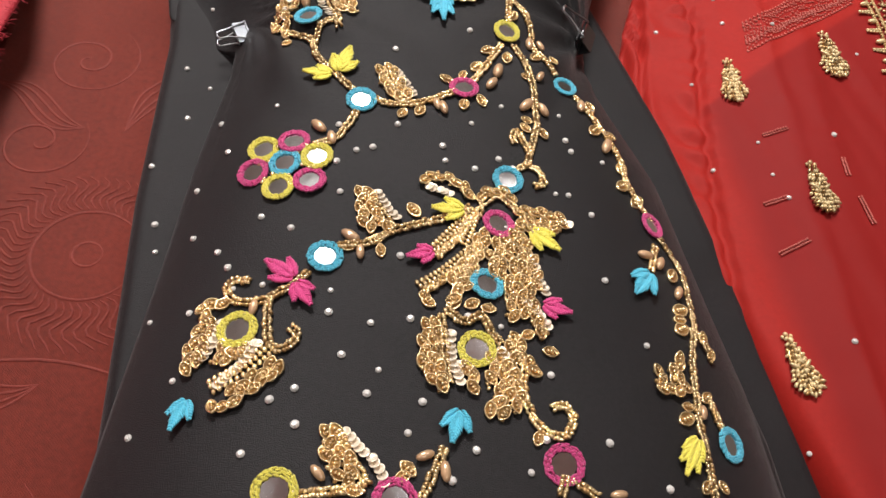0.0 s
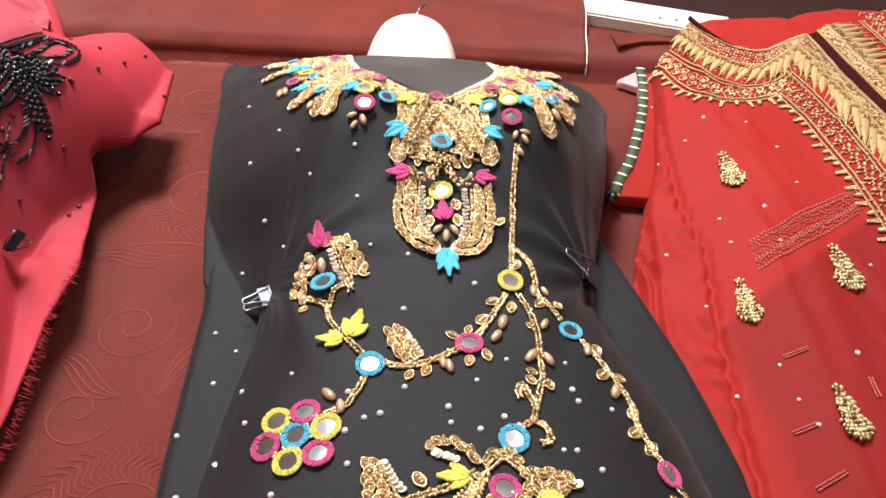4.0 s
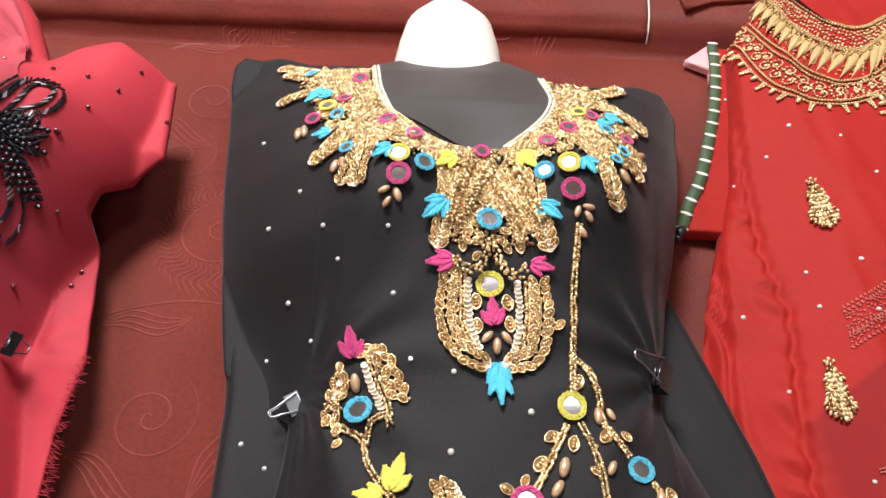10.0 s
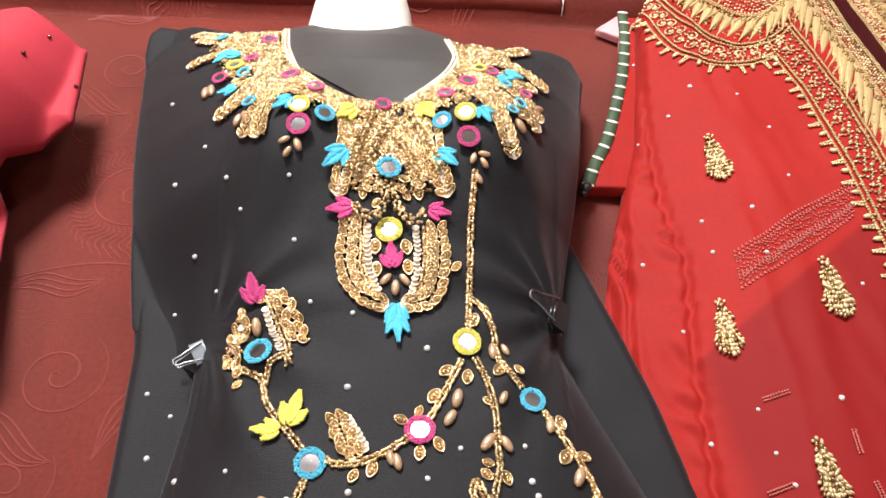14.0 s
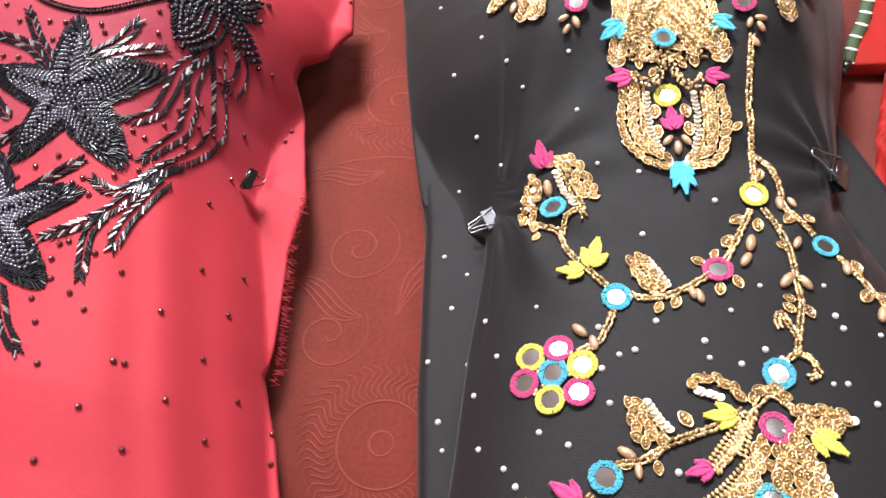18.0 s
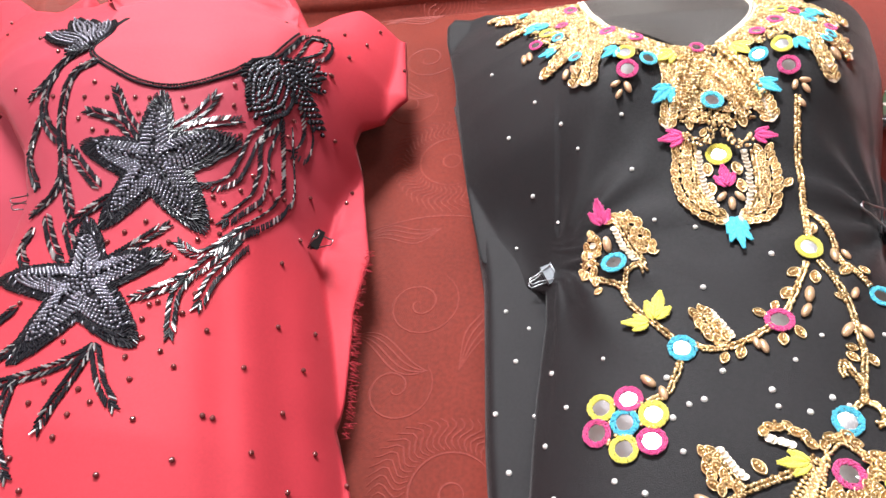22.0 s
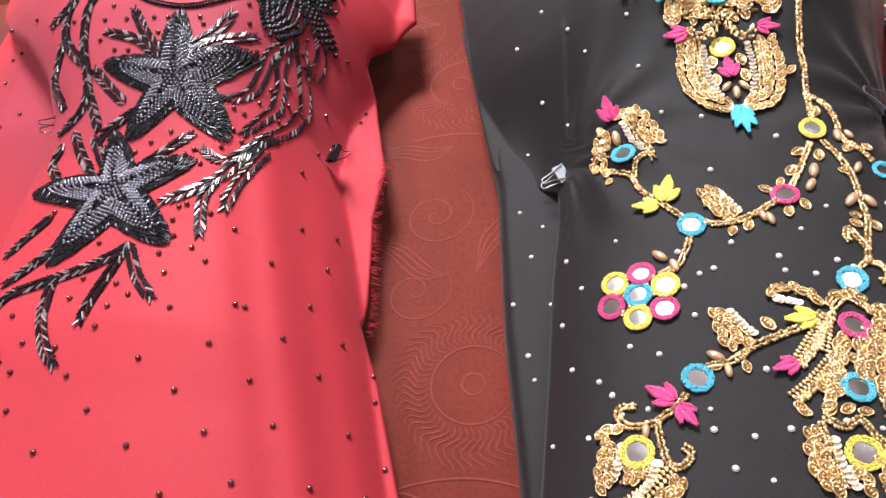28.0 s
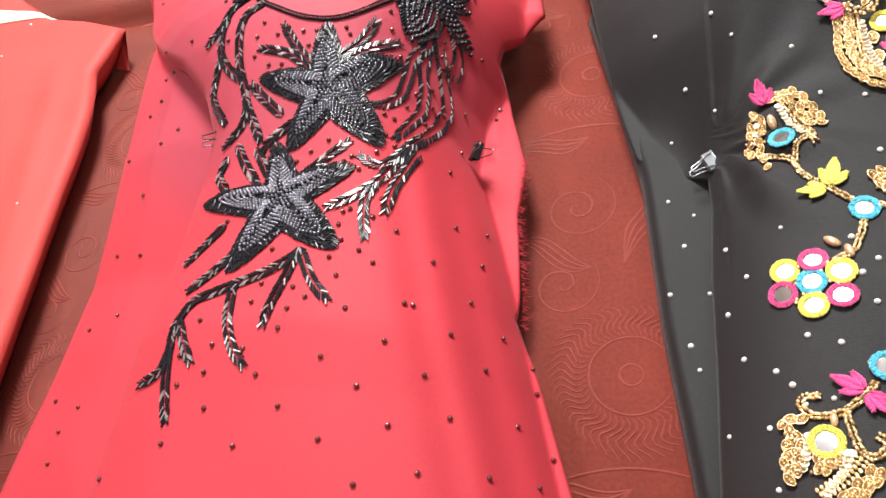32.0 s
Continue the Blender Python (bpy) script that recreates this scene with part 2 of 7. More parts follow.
def lerp(x, xs, ys):
    return float(np.interp(x, xs, ys))


def smooth01(x):
    x = min(1.0, max(0.0, x))
    return x * x * (3 - 2 * x)


def fbm(x, y, s, seed=0.0):
    return noise.noise((x * s, y * s, seed)) + 0.5 * noise.noise((x * s * 2.1, y * s * 2.1, seed + 7))


def garment(name, y0, y1, left, right, top, height, parent, mat, label="", nx=90, ny=150, base=0.003, blend=0.25, lip=0.012, edge=0.25, under=0.35, under_right=None):
    """A laid-out piece of clothing: a closed shell over the ground plan left(y)..right(y), y0..top(x), with rounded edges."""
    verts, faces = [], []
    for j in range(ny + 1):
        v = j / ny
        yy = y0 + (y1 - y0) * v
        l, r = left(yy), right(yy)
        for i in range(nx + 1):
            u = i / nx
            x = l + (r - l) * u
            y = yy + (top(x) - y1) * smooth01((yy - (y1 - blend)) / blend)
            e = min(x - l, r - x, (y1 - yy))
            k = math.sqrt(max(0.0, 1 - (1 - min(1.0, e / lip)) ** 2))
            z = base + 0.004 + (height(x, y) - base - 0.004) * (edge + (1 - edge) * k)
            verts.append((x, y, z))
    n = len(verts)
    w = nx + 1
    for j in range(ny):
        for i in range(nx):
            a = j * w + i
            faces.append((a, a + 1, a + 1 + w, a + w))
    rim = [i for i in range(w)] + [j * w + nx for j in range(1, ny + 1)] + [ny * w + i for i in range(nx - 1, -1, -1)] + [j * w for j in range(ny - 1, 0, -1)]
    for k in rim:
        x, y, z = verts[k]
        i, j = k % w, k // w
        tuck = (under_right(y) if under_right and i == nx else under) * z
        drawn = tuck if i == 0 else -tuck if i == nx else 0
        if under_right and j == ny:
            drawn = -under_right(y) * z * smooth01((i / nx - 0.72) / 0.28)
        verts.append((x + drawn, y - (tuck if j == ny and i < nx else 0), base))
    m = len(rim)
    for k in range(m):
        k2 = (k + 1) % m
        faces.append((rim[k2], rim[k], n + k, n + k2))
    return link(name, mesh_from(name, verts, faces, mat), parent, label)


# ---- room ----
X0, X1, Y0, Y1, Z0, Z1 = -2.8, 2.6, -2.2, 3.4, -0.76, 1.95
tagged(box("floor", (X0, Y0, Z0 - 0.1), (X1, Y1, Z0), FLOOR), kind="structure", label="plain grey shop floor")
tagged(box("ceiling", (X0, Y0, Z1), (X1, Y1, Z1 + 0.1), CEIL), kind="structure", label="plain white painted ceiling")
tagged(box("wall_north", (X0, Y1, Z0), (X1, Y1 + 0.1, Z1), WALL), kind="structure", label="plain beige wall behind the table")
tagged(box("wall_south", (X0, Y0 - 0.1, Z0), (X1, Y0, Z1), WALL), kind="structure", label="plain beige wall")
tagged(box("wall_west", (X0 - 0.1, Y0 - 0.1, Z0), (X0, Y1 + 0.1, Z1), WALL), kind="structure", label="plain beige wall")
tagged(box("wall_east", (X1, Y0 - 0.1, Z0), (X1 + 0.1, Y1 + 0.1, Z1), WALL), kind="structure", label="plain beige wall")
GLOW = glow("lamp_lens", (0.95, 0.965, 1.0), 14.0)
for place, size, watts in LAMPS:
    light = tagged(new("ceiling_lamp"), "round white recessed ceiling lamp, lit", "lamp", "ceiling lamps")
    light.location = (place[0], place[1], Z1)
    bm = bmesh.new()
    bmesh.ops.create_cone(bm, segments=32, radius1=size / 2 + 0.015, radius2=size / 2 + 0.025, depth=0.016, cap_ends=True)
    part("rim", bm, CEIL, light).location = (0, 0, -0.008)
    bm = bmesh.new()
    bmesh.ops.create_circle(bm, segments=32, radius=size / 2, cap_ends=True)
    ob = part("lens", bm, GLOW, light, "glowing frosted lens")
    ob.location = (0, 0, -0.018)

# ---- table and its cloth ----
TX0, TX1, TY0, TY1 = -1.75, 1.25, -0.3, 1.85
table = tagged(new("display_table"), "long wooden display table hidden under a maroon cloth", "table")
box("tabletop", (TX0 + 0.01, TY0 + 0.01, -0.05), (TX1 - 0.01, TY1 - 0.01, -0.045), FLOOR, table)
for lx in (TX0 + 0.1, TX1 - 0.1):
    for ly in (TY0 + 0.1, TY1 - 0.1):
        box("leg", (lx - 0.03, ly - 0.03, Z0), (lx + 0.03, ly + 0.03, -0.05), FLOOR, table)


def cloth_z(x, y):
    """The cloth's surface: flat, softly rumpled, with a deep crease behind the garments."""
    d = (y - 1.035 - 0.012 * math.sin(3.0 * x + 0.5)) / 0.022
    z = 0.0009 * fbm(x, y, 6.0) - 0.034 * math.exp(-d * d)
    if y > 1.02:
        z += 0.012 * smooth01((y - 1.02) / 0.12) + 0.002 * fbm(x, y, 9.0, 3.0)
    return z


def make_cloth():
    nx, ny = 150, 230
    xs = np.linspace(TX0, TX1, nx + 1)
    ys = np.linspace(TY0, TY1, ny + 1)
    verts = [(x, y, cloth_z(x, y)) for y in ys for x in xs]
    w = nx + 1
    faces = [(j * w + i, j * w + i + 1, (j + 1) * w + i + 1, (j + 1) * w + i) for j in range(ny) for i in range(nx)]
    rim = list(range(w)) + [j * w + nx for j in range(1, ny + 1)] + [ny * w + i for i in range(nx - 1, -1, -1)] + [j * w for j in range(ny - 1, 0, -1)]
    n, m = len(verts), len(rim)
    for q, k in enumerate(rim):
        x, y, z = verts[k]
        f = 0.03 * math.sin(q * 0.35)
        verts.append((x + (0.02 + f if x > 1.2 else -0.02 - f if x < -1.7 else 0), y + (0.02 + f if y > 1.8 else -0.02 - f if y < -0.25 else 0), -0.55))
    for k in range(m):
        k2 = (k + 1) % m
        faces.append((rim[k2], rim[k], n + k, n + k2))
    return link("tablecloth", mesh_from("tablecloth", verts, faces, CLOTH))


cloth = tagged(make_cloth(), "maroon jacquard cloth with swirls, spread over the display table", "cloth")

# ---- the heights of the garments ----
def black_z(x, y):
    c = lerp(y, (-0.2, 0.1, 0.4, 0.5, 0.55, 0.61, 0.66, 0.72, 0.78, 0.84, 0.90), (0.10, 0.104, 0.103, 0.102, 0.104, 0.118, 0.132, 0.139, 0.132, 0.110, 0.078))
    wl = lerp(y, (-0.2, 0.1, 0.3, 0.42, 0.50, 0.56, 0.62, 0.68, 0.75, 0.85), (0.29, 0.195, 0.180, 0.175, 0.176, 0.194, 0.225, 0.255, 0.280, 0.305))
    wr = lerp(y, (-0.2, 0.1, 0.3, 0.45, 0.55, 0.65, 0.75, 0.85), (0.33, 0.265, 0.235, 0.195, 0.142, 0.150, 0.178, 0.192))
    d = x + 0.022
    d = min(1.0, d / wr if d > 0 else -d / wl)
    p = lerp(y, (0.45, 0.60), (0.9, 1.05)) if x < -0.022 else 0.5
    z = c * (1 - d ** 3) ** p
    for bx in (-0.105, 0.050):
        z += 0.024 * math.exp(-((x - bx) / 0.045) ** 2 - ((y - 0.69) / 0.055) ** 2)
    return max(0.040, z)


def pink_z(x, y):
    c = lerp(y, (-0.2, 0.2, 0.3, 0.35, 0.43, 0.5, 0.56, 0.60, 0.64, 0.68, 0.72, 0.78, 0.86, 0.95), (0.12, 0.13, 0.142, 0.152, 0.155, 0.165, 0.181, 0.193, 0.203, 0.207, 0.201, 0.181, 0.150, 0.122))
    mid = lerp(y, (0.5, 0.62, 0.8), (-0.49, -0.515, -0.525))
    xl = lerp(y, (-0.2, 0.2, 0.35, 0.5, 0.55, 0.60, 0.66, 0.72, 0.78, 0.9), (-0.79, -0.70, -0.69, -0.675, -0.665, -0.695, -0.77, -0.83, -0.88, -0.96))
    xr = lerp(y, (-0.2, 0.2, 0.387, 0.424, 0.474, 0.518, 0.567, 0.62, 0.66, 0.70, 0.76, 0.8, 0.9), (-0.16, -0.25, -0.306, -0.314, -0.328, -0.342, -0.357, -0.356, -0.348, -0.332, -0.308, -0.302, -0.30))
    d = min(1.0, (x - mid) / (xr - mid) if x > mid else (mid - x) / (mid - xl))
    low = lerp(y, (0.2, 0.4, 0.5, 0.565, 0.62, 0.66, 0.69, 0.72, 0.76, 0.9), (0.03, 0.034, 0.040, 0.048, 0.042, 0.037, 0.038, 0.050, 0.072, 0.070)) if x > mid else lerp(y, (0.62, 0.72, 0.80, 0.95), (0.050, 0.080, 0.098, 0.105))
    dip = 0.20 * math.exp(-((x + 0.41) / 0.04) ** 2) * smooth01((y - 0.74) / 0.08)
    return max(low, (1 - dip) * c * (1 - d ** 3) ** (0.7 if x > mid else 0.8))


def red_z(x, y):
    return lerp(x, (0.15, 0.2, 0.28, 0.4, 0.6), (0.014, 0.025, 0.055, 0.07, 0.07))


# ---- black kameez ----
kameez = tagged(new("black_kameez"), "black georgette kameez with gold beadwork, laid on a bust form", "dress")
garment("sleeve", -0.2, 0.80, lambda y: lerp(y, (-0.2, 0.21, 0.4, 0.55, 0.68, 0.82), (-0.165, -0.177, -0.203, -0.216, -0.243, -0.275)),
        lambda y: lerp(y, (-0.2, 0.5, 0.8), (-0.08, -0.10, -0.15)), lambda x: 0.80, lambda x, y: 0.036 + 0.0012 * fbm(x, y, 9.0, 2.0), kameez, BLACK, nx=40, ny=110)
garment("sleeve", -0.2, 0.80, lambda y: lerp(y, (-0.2, 0.45, 0.6, 0.86), (0.1, 0.06, 0.06, 0.08)),
        lambda y: lerp(y, (-0.2, 0.246, 0.4, 0.53, 0.60, 0.68, 0.8), (0.32, 0.252, 0.221, 0.187, 0.163, 0.133, 0.14)), lambda x: 0.80, lambda x, y: 0.028 + 0.002 * fbm(x, y, 14.0, 5.0), kameez, BLACK, nx=40, ny=110)


def black_folds(x, y):
    """Soft drag lines that run from the clipped waist, and a general drape."""
    z = 0.0012 * fbm(x, y, 7.0, 1.0)
    for cx, cy, sx in ((-0.150, 0.545, -1), (0.105, 0.575, 1)):
        dx, dy = (x - cx) * -sx, y - cy
        r = math.hypot(dx, dy)
        if dx > 0 and r < 0.15:
            z += 0.0042 * math.sin(11.0 * math.atan2(dy, dx) + 1.5 * noise.noise((x * 20, y * 20, 7.0))) * smooth01(r / 0.03) * (1 - r / 0.15)
    return z


def black_height(x, y):
    """The front panel, which sinks to the sleeve's level above the clipped waist."""
    z = black_z(x, y) + black_folds(x, y)
    k = smooth01((-0.12 - x) / 0.08) * (1 - smooth01((y - 0.55) / 0.11)) * smooth01((y - 0.38) / 0.17)
    return z + (0.0335 - z) * k


garment("body", -0.2, 0.85, lambda y: lerp(y, (-0.2, 0.2, 0.35, 0.43, 0.5, 0.530, 0.572, 0.62, 0.68, 0.75, 0.81, 0.835, 0.85), (-0.23, -0.172, -0.165, -0.163, -0.158, -0.159, -0.2185, -0.231, -0.247, -0.264, -0.284, -0.287, -0.279)),
        lambda y: lerp(y, (-0.2, 0.27, 0.34, 0.44, 0.52, 0.575, 0.60, 0.68, 0.8, 0.85), (0.27, 0.209, 0.19, 0.165, 0.125, 0.108, 0.112, 0.130, 0.150, 0.158)),
        lambda x: lerp(x, (-0.3, -0.24, -0.185, -0.135, -0.1, -0.076, -0.04, -0.014, 0.01, 0.03, 0.07, 0.115, 0.145, 0.158), (0.932, 0.921, 0.888, 0.868, 0.89, 0.905, 0.902, 0.888, 0.86, 0.83, 0.845, 0.885, 0.90, 0.87)),
        black_height, kameez, BLACK, nx=170, ny=230, lip=0.018, edge=0.95, under=0.9)

# ---- pink, red and salmon garments ----
pink = tagged(new("pink_kameez"), "coral pink kameez with black beaded stars, on a bust form", "dress")
garment("sleeve", -0.2, 0.90, lambda y: lerp(y, (-0.2, 0.28, 0.47, 0.58, 0.7, 0.84, 1.0), (-0.85, -0.795, -0.775, -0.765, -0.785, -0.835, -0.89)),
        lambda y: lerp(y, (-0.2, 0.5, 0.6, 0.8, 1.0), (-0.60, -0.555, -0.565, -0.66, -0.72)), lambda x: 0.90, lambda x, y: lerp(x, (-0.86, -0.80, -0.70, -0.60), (0.045, 0.070, 0.098, 0.104)) * lerp(y, (0.2, 0.45, 0.58, 0.70, 0.80), (0.5, 0.75, 1.20, 1.38, 1.34)) + 0.003 * fbm(x, y, 8, 4.0), pink, PINK, nx=40, ny=110, edge=0.5, under=0.8)


def pink_folds(x, y):
    z = 0.0015 * fbm(x, y, 7.0, 9.0)
    cx, cy = -0.366, 0.575
    # pleats falling from the clip
    if y < cy:
        k = smooth01((cy - y) / 0.05)
        u = x - lerp(y, (-0.2, 0.2, 0.387, 0.474, 0.567), (-0.18, -0.27, -0.325, -0.348, -0.368))
        z += k * 0.0022 * math.exp(-((u + 0.02) / 0.04) ** 2) * math.sin(u * 170.0 + 1.0)
    else:
        dx, dy = cx - x, y - cy
        r = math.hypot(dx, dy)
        # the crease that runs up from the clip along the armhole
        u = x - lerp(y, (0.575, 0.65, 0.72, 0.80), (-0.366, -0.378, -0.388, -0.392))
        k = smooth01((0.82 - y) / 0.12)
        z -= k * (0.0045 * math.exp(-(u / 0.009) ** 2) - 0.002 * math.exp(-((u + 0.016) / 0.012) ** 2) - 0.003 * math.exp(-((u - 0.018) / 0.010) ** 2))
        if r < 0.16:
            z += 0.0013 * math.sin(8.0 * math.atan2(dy, dx) + 0.6) * smooth01(r / 0.03) * (1 - r / 0.16)
    return z


garment("body", -0.2, 0.86, lambda y: lerp(y, (-0.2, 0.21, 0.33, 0.44, 0.52, 0.555, 0.60, 0.65, 0.72, 0.78, 0.86), (-0.70, -0.645, -0.637, -0.622, -0.608, -0.602, -0.62, -0.66, -0.745, -0.825, -0.88)),
        lambda y: lerp(y, (-0.2, 0.22, 0.356, 0.382, 0.405, 0.43, 0.47, 0.515, 0.566, 0.589, 0.645, 0.69, 0.71, 0.74, 0.773, 0.81, 0.86), (-0.19, -0.255, -0.299, -0.310, -0.3187, -0.318, -0.321, -0.3248, -0.3184, -0.3246, -0.340, -0.350, -0.345, -0.328, -0.306, -0.312, -0.322)),
        lambda x: lerp(x, (-0.92, -0.84, -0.77, -0.71, -0.637, -0.60, -0.55, -0.49, -0.44, -0.41, -0.396, -0.369, -0.324, -0.30), (0.95, 0.945, 0.893, 0.85, 0.82, 0.91, 0.945, 0.93, 0.87, 0.815, 0.85, 0.87, 0.853, 0.83)),
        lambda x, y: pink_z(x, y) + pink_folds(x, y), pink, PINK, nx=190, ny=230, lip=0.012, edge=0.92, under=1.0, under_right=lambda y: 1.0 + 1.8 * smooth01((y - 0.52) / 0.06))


def red_folds(x, y):
    """Drape of the chiffon: a pressed seam by the sleeve, a gathered seam beside it, and loose creases."""
    z = 0.0022 * fbm(x, y, 8.0, 11.0) + 0.0007 * fbm(x, y, 30.0, 12.0) + 0.0012 * noise.noise((x * 60 + y * 14, y * 7, 2.0))
    edge = x - lerp(y, (-0.2, 0.53, 0.629, 0.71, 0.807, 0.95), (0.20, 0.172, 0.180, 0.187, 0.196, 0.230))
    z += 0.007 * (smooth01(edge / 0.005 + 0.5) - 1) - 0.003 * math.exp(-((edge + 0.002) / 0.0025) ** 2)
    g = math.exp(-((edge + 0.012) / 0.012) ** 2) * smooth01((0.78 - y) / 0.06) * smooth01((y - 0.40) / 0.08)
    z += 0.0085 * g * (0.35 + 0.65 * smooth01(0.5 + noise.noise((x * 8, y * 22, 6.0)))) * math.sin(y * 120.0 + 7.0 * noise.noise((x * 16, y * 12, 3.0)) + edge * 260.0)
    seam = x - lerp(y, (-0.2, 0.30, 0.45, 0.565, 0.657, 0.7226, 0.811, 0.957, 1.05), (0.25, 0.218, 0.214, 0.218, 0.2266, 0.2180, 0.2185, 0.2290, 0.24)) - 0.0012 * math.sin(y * 240.0)
    z -= 0.0050 * math.exp(-(seam / 0.0032) ** 2)
    g = smooth01((0.83 - y) / 0.08) * smooth01((y - 0.42) / 0.1)
    if seam < 0:
        z += g * 0.0036 * (0.2 + 0.8 * smooth01(0.5 + noise.noise((x * 9, y * 26, 9.0)))) * math.exp(-((seam + 0.008) / 0.012) ** 2) * math.sin(y * 250.0 + seam * 180.0 + 7.0 * noise.noise((x * 20, y * 18, 5.0)))
    else:
        z += g * 0.0014 * math.exp(-(seam / 0.010) ** 2) * math.sin(y * 380.0 + 3.0 * noise.noise((x * 22, y * 15, 8.0)))
    for cx, cy, lean, length in ((0.206, 0.76, 0.35, 0.016), (0.205, 0.735, 0.12, 0.014), (0.21, 0.648, -0.18, 0.018), (0.208, 0.69, 0.3, 0.012)):
        along, across = (x - cx) + (y - cy) * lean, (y - cy) - (x - cx) * lean
        z += 0.0026 * math.exp(-(along / length) ** 2 - (across / 0.0035) ** 2)
    for at, wide, high in ((0.055, 0.007, 0.003), (0.085, 0.012, 0.004)):
        z += high * (0.5 + 0.5 * noise.noise((at * 90, y * 5.0, 4.0))) * math.exp(-((seam - at - 0.02 * (0.6 - y)) / wide) ** 2)
    return z


red = tagged(new("red_gown"), "scarlet chiffon gown with cream gold embroidery, laid on the table", "dress")
garment("body", -0.2, 1.03, lambda y: lerp(y, (-0.2, 0.2, 0.395, 0.52, 0.58, 0.668, 0.81, 1.03), (0.36, 0.255, 0.203, 0.171, 0.152, 0.167, 0.207, 0.234)),
        lambda y: 0.95, lambda x: lerp(x, (0.2, 0.222, 0.235, 0.262, 0.288, 0.34, 0.42, 0.45, 0.5, 0.9), (0.975, 0.985, 1.002, 1.045, 1.09, 1.10, 1.10, 1.12, 1.14, 1.14)),
        lambda x, y: red_z(x, y) + red_folds(x, y), red, RED, nx=330, ny=260)
garment("sleeve", 0.752, 1.019, lambda y: lerp(y, (0.748, 0.781, 0.814, 0.860, 0.915, 0.975, 1.019), (0.155, 0.167, 0.182, 0.197, 0.211, 0.222, 0.225)),
        lambda y: lerp(y, (0.58, 0.668, 0.81, 1.03), (0.18, 0.19, 0.225, 0.25)), lambda x: 1.019, lambda x, y: 0.016 + 0.0015 * fbm(x, y, 25.0, 31.0), red, RED, nx=30, ny=70, lip=0.006)
salmon = tagged(new("salmon_kameez"), "salmon chiffon kameez with silver neckline, at the table's edge", "dress")
garment("body", -0.1, 0.93, lambda y: -1.6, lambda y: lerp(y, (-0.1, 0.423, 0.605, 0.70, 0.743, 0.79, 0.83, 0.87, 0.91, 0.95), (-0.78, -0.873, -0.903, -0.915, -0.921, -0.935, -0.953, -0.947, -0.944, -0.944)),
        lambda x: lerp(x, (-1.6, -1.30, -1.182, -1.088, -1.016, -0.944), (1.08, 1.06, 1.02, 0.954, 0.943, 0.915)), lambda x, y: lerp(x, (-1.5, -1.2, -1.0, -0.90), (0.10, 0.09, 0.060, 0.052)) + 0.003 * fbm(x, y, 8.0, 15.0) + 0.006 * math.exp(-((x + 1.0 - 0.25 * (0.8 - y)) / 0.02) ** 2) * smooth01((0.88 - y) / 0.1),
        salmon, SALMON, nx=80, ny=120, lip=0.02, edge=0.8, under=0.9)


# ---- bust form under the black kameez ----
bust = tagged(new("bust_form"), "white plastic bust form with a hook, lying under the black kameez", "mannequin")


def revolve(rings, seg=32):
    verts, faces = [], []
    for (c, rx, rz) in rings:
        for k in range(seg):
            a = 2 * math.pi * k / seg
            verts.append((c[0] + rx * math.cos(a), c[1], c[2] + rz * math.sin(a)))
    for j in range(len(rings) - 1):
        for k in range(seg):
            a, b = j * seg + k, j * seg + (k + 1) % seg
            faces.append((a, b, b + seg, a + seg))
    faces.append(tuple(range(seg - 1, -1, -1)))
    faces.append(tuple(range((len(rings) - 1) * seg, len(rings) * seg)))
    return verts, faces


v, f = revolve([((-0.066, 0.74, 0.04), 0.06, 0.035), ((-0.066, 0.82, 0.052), 0.060, 0.048), ((-0.067, 0.87, 0.06), 0.056, 0.048), ((-0.068, 0.92, 0.066), 0.050, 0.045), ((-0.069, 0.945, 0.068), 0.045, 0.040), ((-0.070, 0.962, 0.07), 0.032, 0.030), ((-0.070, 0.968, 0.07), 0.012, 0.012)])
link("bust", mesh_from("bust", v, f, WHITE_PLASTIC), bust)
for ob in (bust.children[0],):
    ob.name = "neck"


# ---- tops of the garments, to sew things on ----
from mathutils.bvhtree import BVHTree


def top_of(thing):
    verts, faces = [], []
    for ob in thing.children:
        n = len(verts)
        verts += [v.co.copy() for v in ob.data.vertices]
        faces += [tuple(n + k for k in p.vertices) for p in ob.data.polygons]
    return BVHTree.FromPolygons(verts, faces)


TOPS = {ob.name: top_of(ob) for ob in (kameez, pink, red, salmon)}


def seat(thing, x, y):
    """The place and the normal of the cloth at (x, y)."""
    p, n, _, _ = TOPS[thing.name].ray_cast(Vector((x, y, 0.5)), Vector((0, 0, -1)))
    if p is None:
        return Vector((x, y, 0.012)), Vector((0, 0, 1))
    if n.z < 0:
        n = -n
    return p, (n + Vector((0, 0, 0.35))).normalized()


def sit(thing, x, y, angle=0.0, lift=0.0, tilt=0.0):
    """A pose on the cloth: z along the normal, x along the given heading in the plan."""
    p, n = seat(thing, x, y)
    if tilt:
        n = (n + Vector((random.uniform(-tilt, tilt), random.uniform(-tilt, tilt), 0))).normalized()
    h = Vector((math.cos(angle), math.sin(angle), 0))
    side = n.cross(h).normalized()
    h = side.cross(n)
    m = Matrix((h, side, n)).transposed().to_4x4()
    m.translation = p + n * lift
    return m


